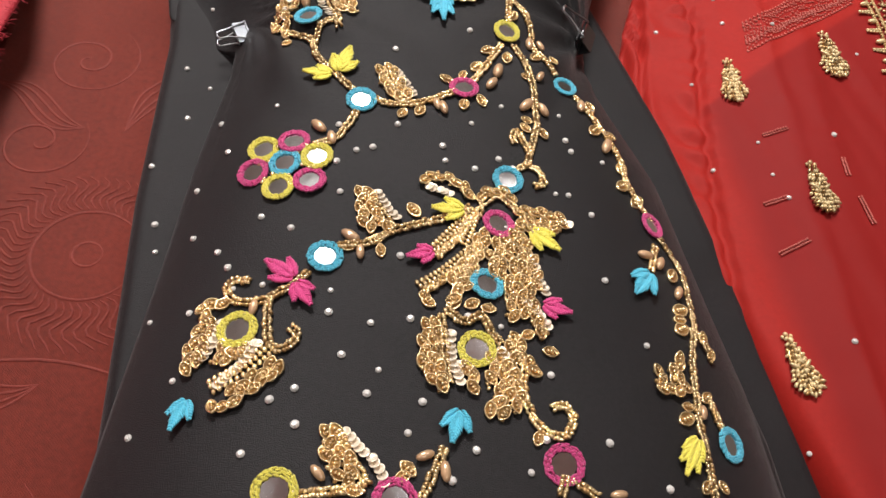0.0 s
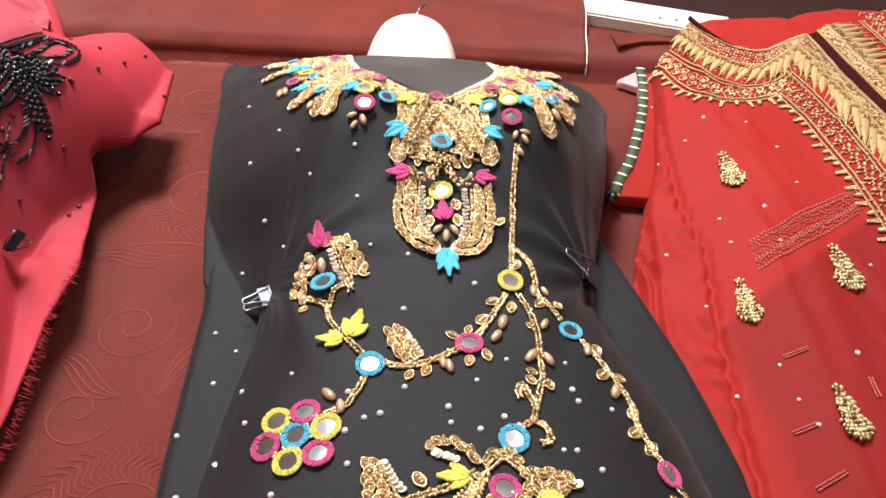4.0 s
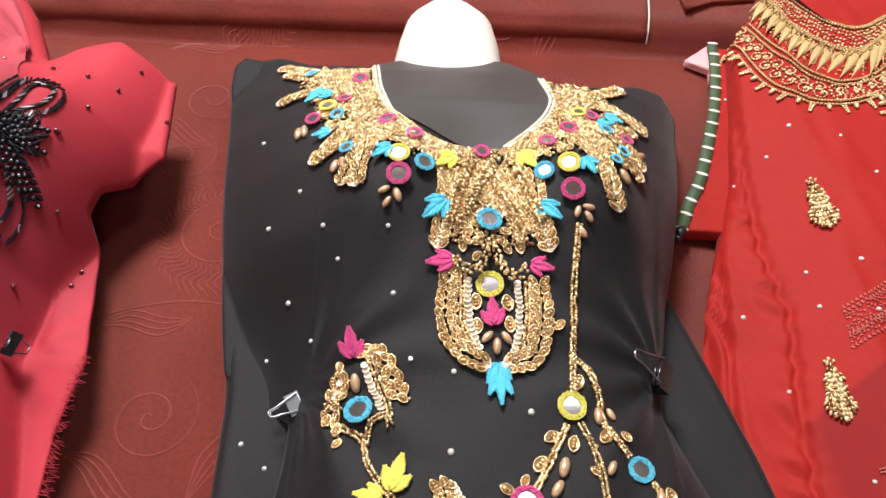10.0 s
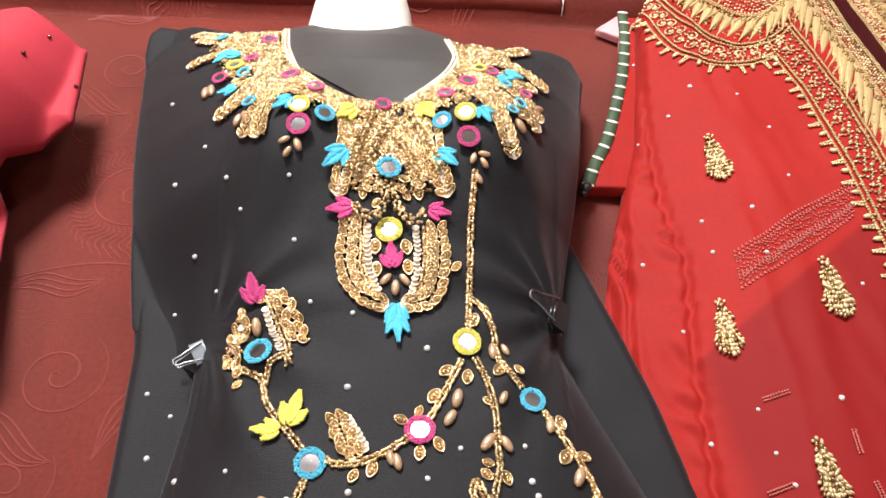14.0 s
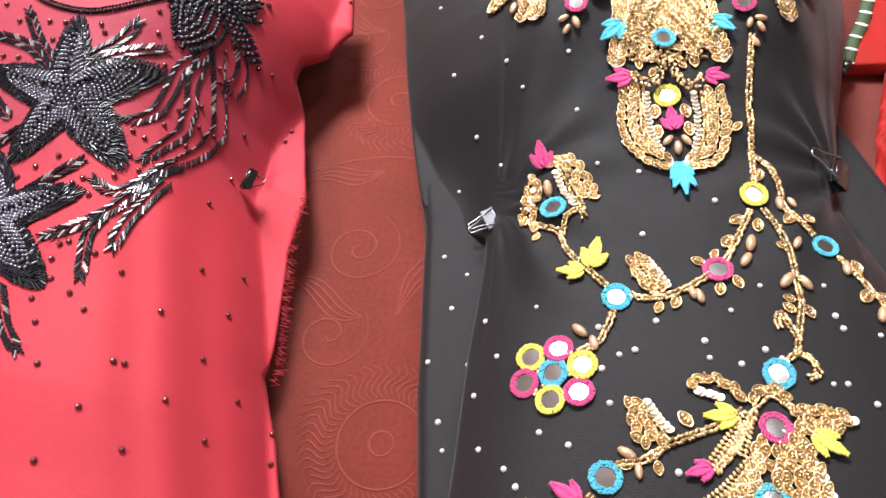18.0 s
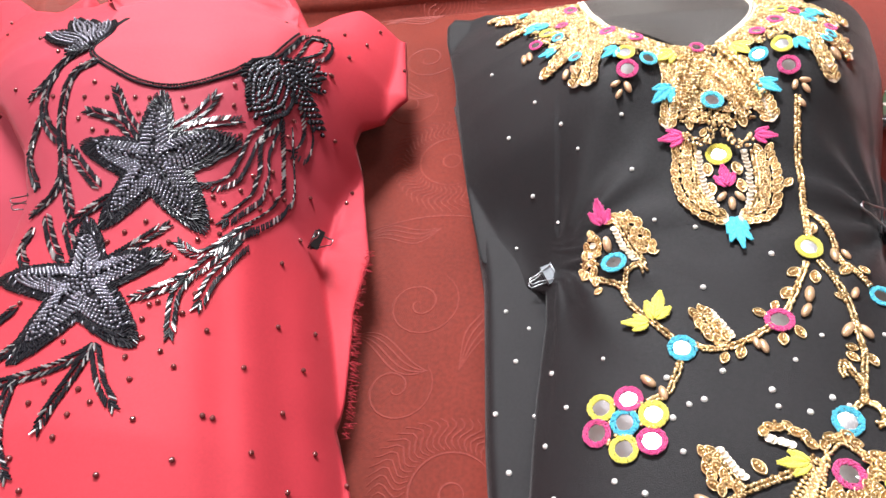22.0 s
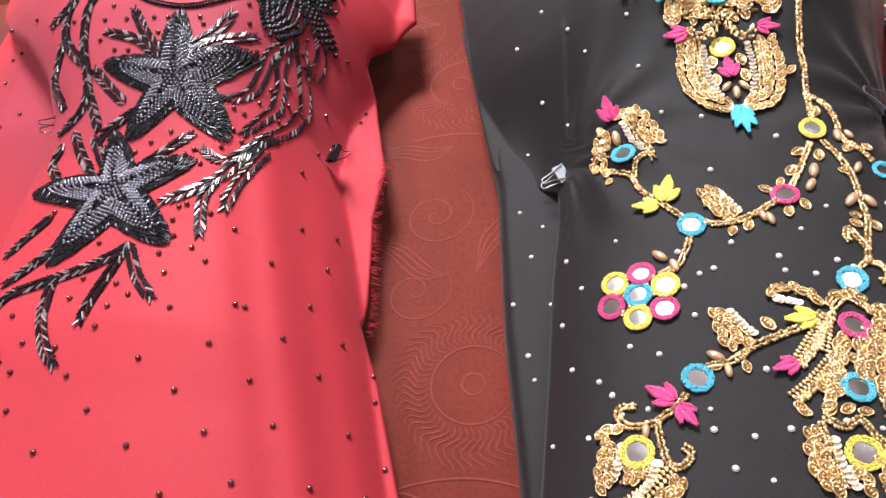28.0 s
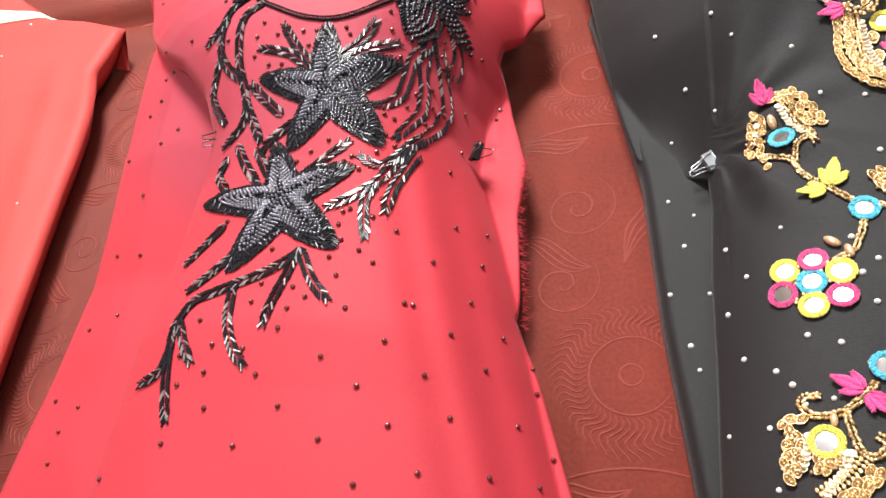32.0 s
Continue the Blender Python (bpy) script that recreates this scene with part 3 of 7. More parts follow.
def steps(path, gap):
    """Evenly spaced places along a smooth curve through the path, with headings."""
    P = [Vector((*p, 0)) for p in path]
    fine = []
    for i in range(len(P) - 1):
        a, b, c, d = P[max(0, i - 1)], P[i], P[i + 1], P[min(len(P) - 1, i + 2)]
        for k in range(12):
            t = k / 12
            fine.append(0.5 * ((2 * b) + (c - a) * t + (2 * a - 5 * b + 4 * c - d) * t * t + (3 * b - a - 3 * c + d) * t ** 3))
    fine.append(P[-1])
    out, run, want = [], 0.0, 0.0
    for a, b in zip(fine, fine[1:]):
        l = (b - a).length
        while l > 1e-9 and want <= run + l:
            q = a + (b - a) * ((want - run) / l)
            out.append((q.x, q.y, math.atan2(b.y - a.y, b.x - a.x)))
            want += gap
        run += l
    return out


class Heap:
    """Collects small shapes into one mesh."""

    def __init__(self):
        self.v, self.f, self.marks, self.second = [], [], [], None

    def add(self, shape, m, mark=0):
        n = len(self.v)
        self.v += [m @ p for p in shape[0]]
        self.f += [tuple(n + k for k in f) for f in shape[1]]
        self.marks += shape[2] if len(shape) > 2 else [mark] * len(shape[1])

    def make(self, name, mat, parent, label="", smooth=True, stuff=False):
        ob = link(name, mesh_from(name, self.v, self.f, mat, smooth, self.second, self.marks), parent, label)
        if stuff:
            ob["kind"] = "stuff"
        return ob


def ball(rx, ry, rz, seg=7, rings=4):
    v = [Vector((0, 0, -rz))]
    for j in range(1, rings):
        b = math.pi * j / rings - math.pi / 2
        v += [Vector((rx * math.cos(b) * math.cos(2 * math.pi * k / seg), ry * math.cos(b) * math.sin(2 * math.pi * k / seg), rz * math.sin(b))) for k in range(seg)]
    v.append(Vector((0, 0, rz)))
    f = [(0, 1 + (k + 1) % seg, 1 + k) for k in range(seg)]
    for j in range(rings - 2):
        o = 1 + j * seg
        f += [(o + k, o + (k + 1) % seg, o + seg + (k + 1) % seg, o + seg + k) for k in range(seg)]
    o, e = 1 + (rings - 2) * seg, len(v) - 1
    f += [(o + k, o + (k + 1) % seg, e) for k in range(seg)]
    return v, f


def tube(length, r, seg=6):
    v = [Vector((x, r * math.cos(2 * math.pi * k / seg), r * math.sin(2 * math.pi * k / seg))) for x in (-length / 2, length / 2) for k in range(seg)]
    f = [(k, (k + 1) % seg, seg + (k + 1) % seg, seg + k) for k in range(seg)]
    return v, f + [tuple(range(seg - 1, -1, -1)), tuple(range(seg, 2 * seg))]


def dish(rx, ry, profile, seg=12):
    v, f = [], []
    for s, z in profile:
        v += [Vector((rx * s * math.cos(2 * math.pi * k / seg), ry * s * math.sin(2 * math.pi * k / seg), z)) for k in range(seg)]
    for j in range(len(profile) - 1):
        f += [(j * seg + k, j * seg + (k + 1) % seg, (j + 1) * seg + (k + 1) % seg, (j + 1) * seg + k) for k in range(seg)]
    f.append(tuple(range((len(profile) - 1) * seg, len(profile) * seg)))
    return v, f


BEAD = ball(0.0016, 0.00115, 0.0012)
CUP = (*dish(0.0054, 0.0036, ((1.0, 0.0), (1.02, 0.0006), (0.95, 0.0013), (0.82, 0.0012), (0.66, 0.0005), (0.2, 0.0003)), 14), [])
for p in CUP[0]:
    p.y *= 1 - 0.35 * (p.x / 0.0054) ** 2
CUP[2].extend([0] * 42 + [1] * (len(CUP[1]) - 42))
for k in (-0.0021, 0.0, 0.0021):
    n = len(CUP[0])
    b = ball(0.0009, 0.0014, 0.0012, 6, 4)
    CUP[0].extend(p + Vector((k, 0, 0.0011)) for p in b[0])
    CUP[1].extend(tuple(n + i for i in f) for f in b[1])
    CUP[2].extend([0] * len(b[1]))
DISC = dish(0.0028, 0.0028, ((1.0, 0.0006), (1.0, 0.0010), (0.7, 0.0005), (0.25, 0.0002)), 10)
CUP_MESH = mesh_from("sequin_leaf", CUP[0], CUP[1], GOLD, True, BRONZE, CUP[2])
DISC_MESH = mesh_from("sequin", *DISC, PALE)
SEED_MESH = mesh_from("seed_bead", *ball(0.006, 0.0029, 0.0026, 10, 8), SEED)
STONE_MESH = mesh_from("stone", *dish(0.0021, 0.0021, ((1.0, 0.0), (1.0, 0.0006), (0.62, 0.0016), (0.3, 0.0018)), 8), STONE, False)
DOT = ball(0.0022, 0.0022, 0.0019, 8, 6)
GOLD_MESH = mesh_from("gold_bead", *ball(0.0017, 0.0014, 0.0014), GOLD)
DOT_MESH = mesh_from("bead", *DOT, MAROONBEAD)
count = {"sequin_leaf": 0, "sequin": 0}
SPARE = {"sequin_leaf": Heap(), "sequin": Heap()}


def place(name, mesh, thing, m, shape=None):
    """A small piece of its own on the thing; past 300 of a kind they are gathered into one."""
    if shape is not None:
        count[name] += 1
        if count[name] > 300:
            SPARE[name].add(shape, m)
            return
    ob = new(name, mesh)
    ob.parent = thing
    ob.matrix_basis = m
    return ob


def vine(thing, path, mat=None, shape=BEAD, gap=0.0021, wide=0.0013, lift=0.0011):
    h = Heap()
    rope = mat is None
    if rope or mat == CREAMGOLD:
        h.second = BRONZE
    for x, y, a in steps(path, gap * 0.82 if rope else gap):
        for s in (-1, 1):
            off = s * wide + (random.uniform(-0.0004, 0.0004) if rope else 0.0)
            px, py = x - off * math.sin(a), y + off * math.cos(a)
            m = sit(thing, px, py, a + s * 0.6 + random.uniform(-0.35, 0.35), lift + random.uniform(0, 0.0009 if rope else 0.0004), 0.2 if rope else 0.1)
            if rope:
                m = m @ Matrix.Scale(random.uniform(0.9, 1.25), 4)
            h.add(shape, m, 1 if h.second and random.random() < 0.28 else 0)
    h.make("bead_vine", mat or GOLD, thing)


def cup(thing, base, tip):
    a = math.atan2(tip[1] - base[1], tip[0] - base[0])
    l = math.hypot(tip[1] - base[1], tip[0] - base[0])
    s = min(1.25, max(0.8, l / 0.0105))
    m = sit(thing, (base[0] + tip[0]) / 2, (base[1] + tip[1]) / 2, a, 0.0006, 0.12) @ Matrix.Diagonal((s, s, 1, 1))
    place("sequin_leaf", CUP_MESH, thing, m, CUP)


def cup_row(thing, path, wide=0.0):
    """Sequin leaves like scales along a line: one row, or a wheat ear of two rows, with beads sewn in the gaps."""
    h = Heap()
    for x, y, a in steps(path, 0.0011 if wide else 0.0022):
        off = random.uniform(-0.003 - wide, 0.003 + wide)
        h.add(BEAD, sit(thing, x - off * math.sin(a), y + off * math.cos(a), random.uniform(0, 3), random.uniform(0.0006, 0.0024), 0.2), 1 if random.random() < 0.4 else 0)
    h.second = BRONZE
    h.make("bead_filling", GOLD, thing, stuff=True)
    spots = steps(path, 0.0058 if wide else 0.0052)
    for k, (x, y, a) in enumerate(spots):
        for side in ((-1, 1) if wide else (1 if k % 2 else -1,)):
            s = random.uniform(0.80, 0.98)
            turn = -side * (0.65 if wide else 0.45) + random.uniform(-0.3, 0.3)
            off = (0.0009 + wide) * side
            m = sit(thing, x - off * math.sin(a), y + off * math.cos(a), a + math.pi + turn, 0.0010 + 0.0010 * k / len(spots) + random.uniform(0, 0.0008), 0.14) @ pose(0, 0, 0, 0, -12, 0) @ Matrix.Diagonal((s, s, 1, 1))
            place("sequin_leaf", CUP_MESH, thing, m, CUP)
    x, y, a = spots[-1]
    if wide:
        for q in (-0.9, 0.0, 0.9):
            m = sit(thing, x + 0.003 * math.cos(a + q), y + 0.003 * math.sin(a + q), a + q, 0.0018, 0.1) @ pose(0, 0, 0, 0, -15, 0)
            place("sequin", DISC_MESH, thing, m, DISC)


def fill_beads(thing, path_a, path_b):
    """Gold beads and single sequin leaves that cover the ground between two lines."""
    length = sum(math.hypot(b[0] - a[0], b[1] - a[1]) for a, b in zip(path_a, path_a[1:]))
    far = sum(math.hypot(b[0] - a[0], b[1] - a[1]) for a, b in zip(path_b, path_b[1:]))
    n = int(length / 0.0026)
    h = Heap()
    for a, b in zip(steps(path_a, length / n), steps(path_b, far / n)):
        wide = math.hypot(b[0] - a[0], b[1] - a[1])
        for q in range(int(wide / 0.0024) + 1):
            t = (q + random.random()) * 0.0024 / wide
            if t < 0.55 or random.random() < 1.35 - t:
                x, y = a[0] + (b[0] - a[0]) * t, a[1] + (b[1] - a[1]) * t
                h.add(BEAD, sit(thing, x, y, random.uniform(0, 3), random.uniform(0.0008, 0.0028), 0.25) @ Matrix.Scale(random.uniform(0.9, 1.3), 4), 1 if random.random() < 0.5 else 0)
        for k in range(2):
            t = random.uniform(0.05, 0.95)
            place("sequin_leaf", CUP_MESH, thing, sit(thing, a[0] + (b[0] - a[0]) * t, a[1] + (b[1] - a[1]) * t, random.uniform(0, 6), random.uniform(0.0022, 0.0034), 0.2) @ Matrix.Scale(random.uniform(0.65, 0.9), 4), CUP)
    h.second = BRONZE
    h.make("bead_filling", GOLD, thing, stuff=True)


def sequin_row(thing, path):
    for k, (x, y, a) in enumerate(steps(path, 0.0034)):
        m = sit(thing, x + random.uniform(-0.0006, 0.0006), y, a, 0.0016, 0.0) @ pose(0, 0, 0, random.uniform(-14, 14), -24, 0)
        place("sequin", DISC_MESH, thing, m, DISC)


def bugle_row(thing, path):
    h = Heap()
    for k, (x, y, a) in enumerate(steps(path, 0.0030)):
        for off in (-0.0032, 0.0, 0.0032):
            px, py = x - off * math.sin(a), y + off * math.cos(a)
            h.add(ball(0.0020, 0.0014, 0.0014), sit(thing, px, py, a + 1.25 + random.uniform(-0.15, 0.15), 0.0022 - abs(off) * 0.3))
    h.make("bugle_padding", GOLD, thing, stuff=True)


def seed(thing, base, tip):
    a = math.atan2(tip[1] - base[1], tip[0] - base[0])
    l = math.hypot(tip[1] - base[1], tip[0] - base[0])
    s = min(1.2, max(0.8, l / 0.0115))
    place("seed_bead", SEED_MESH, thing, sit(thing, (base[0] + tip[0]) / 2, (base[1] + tip[1]) / 2, a, 0.002, 0.06) @ Matrix.Diagonal((s, s, s, 1)))


def stones(thing, spots):
    for x, y in spots:
        if TOPS[thing.name].ray_cast(Vector((x, y, 0.5)), Vector((0, 0, -1)))[0] is None:
            continue
        s = random.uniform(0.75, 1.12)
        place("stone", STONE_MESH, thing, sit(thing, x, y, random.uniform(0, 6), 0.0002, 0.15) @ Matrix.Diagonal((s, s, s, 1)))


RINGS = {}


def ring_mesh(mat):
    """Thread worked round a mirror: many radial stitches laid over a ring."""
    if mat.name not in RINGS:
        h = Heap()
        for rr, n in ((0.66, 17), (0.76, 20), (0.86, 22), (0.95, 25)):
            for k in range(n):
                a = 2 * math.pi * (k + random.uniform(-0.2, 0.2)) / n
                m = Matrix.Translation(((rr + random.uniform(-0.03, 0.03)) * math.cos(a), (rr + random.uniform(-0.03, 0.03)) * math.sin(a), 0.13 - 0.1 * abs(rr - 0.80))) @ Matrix.Rotation(a + math.pi / 2 + random.uniform(-0.35, 0.35), 4, "Z")
                h.add(ball(0.17, 0.070, 0.10, 6, 4), m)
        RINGS[mat.name] = mesh_from("thread_ring", h.v, h.f, mat)
    return RINGS[mat.name]


def glass_mesh():
    n = 9
    v = [Vector((0, 0, 0.1))] + [Vector((0.63 * (1 + 0.06 * math.sin(2.3 * k)) * math.cos(2 * math.pi * k / n), 0.63 * (1 + 0.06 * math.sin(2.3 * k)) * math.sin(2 * math.pi * k / n), 0.09)) for k in range(n)]
    return mesh_from("mirror", v, [(0, 1 + k, 1 + (k + 1) % n) for k in range(n)], MIRROR, False)


GLASS = glass_mesh()


def mirror(thing, spot, r, mat, lift=0.0010):
    r *= 0.93
    m = sit(thing, spot[0], spot[1], random.uniform(0, 6), lift, 0.14)
    ob = place("mirror", GLASS, thing, m @ Matrix.Diagonal((r, r, r, 1)))
    ring = new("thread_ring", ring_mesh(mat))
    ring.parent = ob


def lobe(h, base, angle, length, width):
    """One pointed petal of satin stitch: slanting threads either side of a midrib, over a padded core."""
    n = max(4, int(length / 0.0013))
    root = Matrix.Translation(base) @ Matrix.Rotation(angle, 4, "Z")
    h.add(ball(length * 0.46, width * 0.40, 0.0014, 10, 6), root @ Matrix.Translation((length * 0.48, 0, 0.0005)))
    for k in range(n):
        t = (k + 0.5) / n
        w = width * (math.sin(math.pi * min(1.0, 0.16 + 0.80 * t)) ** 0.9) * (1.0 - 0.35 * t)
        for s in (-1, 1):
            m = root @ Matrix.Translation((t * length, s * w * 0.42, 0.0012 + random.uniform(0, 0.0004))) @ Matrix.Rotation(s * 0.75 + random.uniform(-0.2, 0.2), 4, "Z")
            h.add(ball(max(0.0014, w * 0.62), 0.0008, 0.0009, 6, 4), m)


def thread_leaf(thing, base, tip, mat, lift=0.0019):
    a = math.atan2(tip[1] - base[1], tip[0] - base[0])
    l = math.hypot(tip[1] - base[1], tip[0] - base[0])
    h = Heap()
    big = l > 0.024
    lobe(h, (0.1 * l, 0, 0.0006), 0.0, 0.9 * l, (0.19 if big else 0.31) * l)
    for s in (-1, 1):
        lobe(h, (0.02 * l, s * 0.05 * l, 0.0002), s * (0.42 if big else random.uniform(0.50, 0.64)), (0.50 if big else 0.64) * l * random.uniform(0.9, 1.08), (0.16 if big else 0.25) * l)
        if big:
            lobe(h, (0.36 * l, s * 0.06 * l, 0.0003), s * random.uniform(0.36, 0.46), 0.44 * l, 0.15 * l)
    ob = h.make("thread_leaf", mat, thing)
    ob.matrix_basis = sit(thing, (base[0] + tip[0]) / 2, (base[1] + tip[1]) / 2, a, lift) @ Matrix.Translation((-l / 2, 0, 0))


# ---- black glass beadwork of the pink kameez ----
BUGLE = tube(0.0064, 0.00078)


def sprig(thing, path):
    h, g = Heap(), Heap()
    spots = steps(path, 0.0026)
    for k, (x, y, a) in enumerate(spots):
        w = 0.0026 if k < len(spots) - 3 else 0.0014
        for s in (-1, 1):
            px, py = x - s * w * math.sin(a), y + s * w * math.cos(a)
            m = sit(thing, px, py, a + s * 0.55 + random.uniform(-0.08, 0.08), 0.0011 + random.uniform(0, 0.0006), 0.10)
            (g if random.random() < 0.20 else h).add(BUGLE, m)
    ob = h.make("bead_sprig", JET, thing, smooth=False)
    if g.v:
        g.make("silver_lined_bead", SILVERLINED, ob, smooth=False, stuff=True)


def star(thing, mid, tips):
    """A star of leaf-shaped arms: rows of grey seed beads, edged with black bugle beads over a padded ground."""
    n = len(tips)
    size = sum(math.hypot(t[0] - mid[0], t[1] - mid[1]) for t in tips) / n
    arms = sorted((math.atan2(t[1] - mid[1], t[0] - mid[0]), math.hypot(t[0] - mid[0], t[1] - mid[1])) for t in tips)
    P = []
    for k in range(n):
        a0, l0 = arms[k]
        a1, l1 = arms[(k + 1) % n]
        gap = (a1 - a0) % (2 * math.pi)
        inner = 0.40 * min(l0, l1)
        am = a0 + gap / 2
        A, B = Vector((l0 * math.cos(a0), l0 * math.sin(a0))), Vector((inner * math.cos(am), inner * math.sin(am)))
        C = Vector((l1 * math.cos(a1), l1 * math.sin(a1)))
        for t in (0.0, 0.25, 0.5, 0.75):
            q = A.lerp(B, t) * (1 + 0.20 * math.sin(math.pi * t))
            P.append((mid[0] + q.x, mid[1] + q.y))
        for t in (0.0, 0.25, 0.5, 0.75):
            q = B.lerp(C, t) * (1 + 0.20 * math.sin(math.pi * t))
            P.append((mid[0] + q.x, mid[1] + q.y))
    m = len(P)

    def lift(s):
        return 0.0040 * (1 - s ** 2) * min(1.0, size / 0.04)

    jet, grey = Heap(), Heap()
    rings = 10
    pv, pf = [], []
    for j in range(rings + 1):
        s = j / rings
        for x, y in P:
            x, y = mid[0] + (x - mid[0]) * s, mid[1] + (y - mid[1]) * s
            c, nn = seat(thing, x, y)
            pv.append(c + nn * (0.7 * lift(s) + 0.0004))
    for j in range(rings):
        pf += [(j * m + k, j * m + (k + 1) % m, (j + 1) * m + (k + 1) % m, (j + 1) * m + k) for k in range(m)]
    ground = link("beaded_star", mesh_from("beaded_star", pv, pf, JET), thing, "star of grey and black glass beads")
    bead = ball(0.00138, 0.00128, 0.0014, 7, 5)

    def rows(s, gap):
        """Places along the outline drawn in by s, with headings."""
        Q = [(mid[0] + (x - mid[0]) * s, mid[1] + (y - mid[1]) * s) for x, y in P]
        Q.append(Q[0])
        carry = 0.0
        for a, b in zip(Q, Q[1:]):
            l = math.hypot(b[0] - a[0], b[1] - a[1])
            while carry < l:
                yield a[0] + (b[0] - a[0]) * carry / l, a[1] + (b[1] - a[1]) * carry / l, math.atan2(b[1] - a[1], b[0] - a[0])
                carry += gap
            carry -= l

    # rings round the middle, then rows that follow the arms
    for q in range(1, 5):
        r = 0.0034 * q * min(1.0, size / 0.045)
        for k in range(max(5, int(2 * math.pi * r / 0.0034))):
            a = 2 * math.pi * k / max(5, int(2 * math.pi * r / 0.0034))
            grey.add(bead, sit(thing, mid[0] + r * math.cos(a), mid[1] + r * math.sin(a), a, lift(r / size) + 0.0016, 0.06))
    s = 0.36
    while s < 0.84:
        for x, y, a in rows(s, 0.0034):
            grey.add(bead, sit(thing, x, y, a, lift(s) + 0.0014 + random.uniform(0, 0.0004), 0.06))
        s += 0.0036 / (size * 0.64)
    for s, turn in ((0.88, 0.5), (0.95, 0.7), (1.03, 0.9)):
        for x, y, a in rows(s, 0.0022):
            out = math.atan2(y - mid[1], x - mid[0])
            d = (out - a + math.pi) % (2 * math.pi) - math.pi
            (grey if random.random() < 0.06 else jet).add(BUGLE, sit(thing, x, y, a + d * turn + random.uniform(-0.2, 0.2), max(0.0014, lift(min(1.0, s)) + 0.0012), 0.18))
    grey.make("seed_beading", GREYBEAD, ground, stuff=True)
    jet.make("edge_beading", JET, ground, smooth=False, stuff=True)


def bead_petal(thing, base, tip, width):
    """A petal filled with rows of seed beads and edged with bugle beads."""
    a = math.atan2(tip[1] - base[1], tip[0] - base[0])
    l = math.hypot(tip[1] - base[1], tip[0] - base[0])
    grey, jet, pad = Heap(), Heap(), Heap()
    n = max(4, int(l / 0.0033))
    for k in range(n):
        t = (k + 0.5) / n
        w = width * math.sin(math.pi * (0.12 + 0.86 * t)) ** 0.8
        m = max(1, int(2 * w / 0.0034))
        for q in range(m + 1):
            off = -w + 2 * w * q / m if m > 1 else 0.0
            x, y = base[0] + (tip[0] - base[0]) * t - off * math.sin(a), base[1] + (tip[1] - base[1]) * t + off * math.cos(a)
            pad.add(ball(0.0026, 0.0026, 0.0010, 6, 4), sit(thing, x, y, a, 0.0022))
            if 0 < q < m or m < 2:
                grey.add(ball(0.00128, 0.0012, 0.0013, 7, 5), sit(thing, x, y, a, 0.0036, 0.06))
            else:
                jet.add(BUGLE, sit(thing, x, y, a + (0.5 if q else -0.5) + random.uniform(-0.2, 0.2), 0.0034, 0.15))
    ob = pad.make("bead_petal", JET, thing, "petal of grey and black glass beads")
    if grey.v:
        grey.make("seed_beading", GREYBEAD, ob, stuff=True)
    jet.make("edge_beading", JET, ob, smooth=False, stuff=True)


def dots(thing, spots):
    for x, y in spots:
        if TOPS[thing.name].ray_cast(Vector((x, y, 0.5)), Vector((0, 0, -1)))[0] is None:
            continue
        place("bead", DOT_MESH, thing, sit(thing, x, y, random.uniform(0, 6), 0.001, 0.1))


def panel(name, thing, edge, back, mat, lift=0.0016, n=40, folds=()):
    """A lining that fills the neck: cloth from the neckline's edge to the collar at the back."""
    v, f = [], []
    E = steps(edge, 0.006)
    B = steps(back, sum(math.hypot(b[0] - a[0], b[1] - a[1]) for a, b in zip(back, back[1:])) / (len(E) - 1 + 1e-6))
    m = min(len(E), len(B))
    for k in range(m):
        for j in range(n + 1):
            t = j / n
            x, y = E[k][0] + (B[k][0] - E[k][0]) * t, E[k][1] + (B[k][1] - E[k][1]) * t
            c, nn = seat(thing, x, y)
            v.append(c + nn * (lift + sum(h * math.exp(-((t - at - 0.05 * math.sin(3.1 * k / m)) / w) ** 2) for at, w, h in folds)))
    for k in range(m - 1):
        for j in range(n):
            a = k * (n + 1) + j
            f.append((a, a + n + 1, a + n + 2, a + 1))
    link(name, mesh_from(name, v, f, mat), thing)

# ---- embroidery of the black and the pink kameez ----
# neckline
vine(kameez, [(-0.1327, 0.8506), (-0.1209, 0.7937), (-0.1009, 0.7444), (-0.0795, 0.7179), (-0.0579, 0.7148), (-0.0296, 0.7163)])
vine(kameez, [(-0.0296, 0.7163), (-0.0143, 0.7175), (0.0031, 0.7344), (0.0191, 0.7608), (0.0259, 0.7938), (0.0179, 0.8332)])
vine(kameez, [(-0.1308, 0.8547), (-0.1183, 0.7928), (-0.0980, 0.7379), (-0.0806, 0.7130), (-0.0576, 0.7106), (-0.0360, 0.7121)], PALE, ball(0.0017, 0.0013, 0.0013), 0.0027, 0.0016, 0.0018)
vine(kameez, [(-0.0152, 0.7199), (0.0021, 0.7387), (0.0168, 0.7634), (0.0230, 0.7931), (0.0158, 0.8328)], PALE, ball(0.0017, 0.0013, 0.0013), 0.0027, 0.0016, 0.0018)
cup_row(kameez, [(-0.1091, 0.7519), (-0.0838, 0.7184), (-0.0573, 0.7071), (-0.0380, 0.7084)], 0.003)
cup_row(kameez, [(-0.0140, 0.7106), (0.0075, 0.7187), (0.0277, 0.7400)], 0.003)
cup_row(kameez, [(-0.1363, 0.8369), (-0.1759, 0.8460), (-0.2293, 0.8903)], 0.003)
cup_row(kameez, [(-0.1380, 0.8178), (-0.1785, 0.8337), (-0.2189, 0.8662)], 0.003)
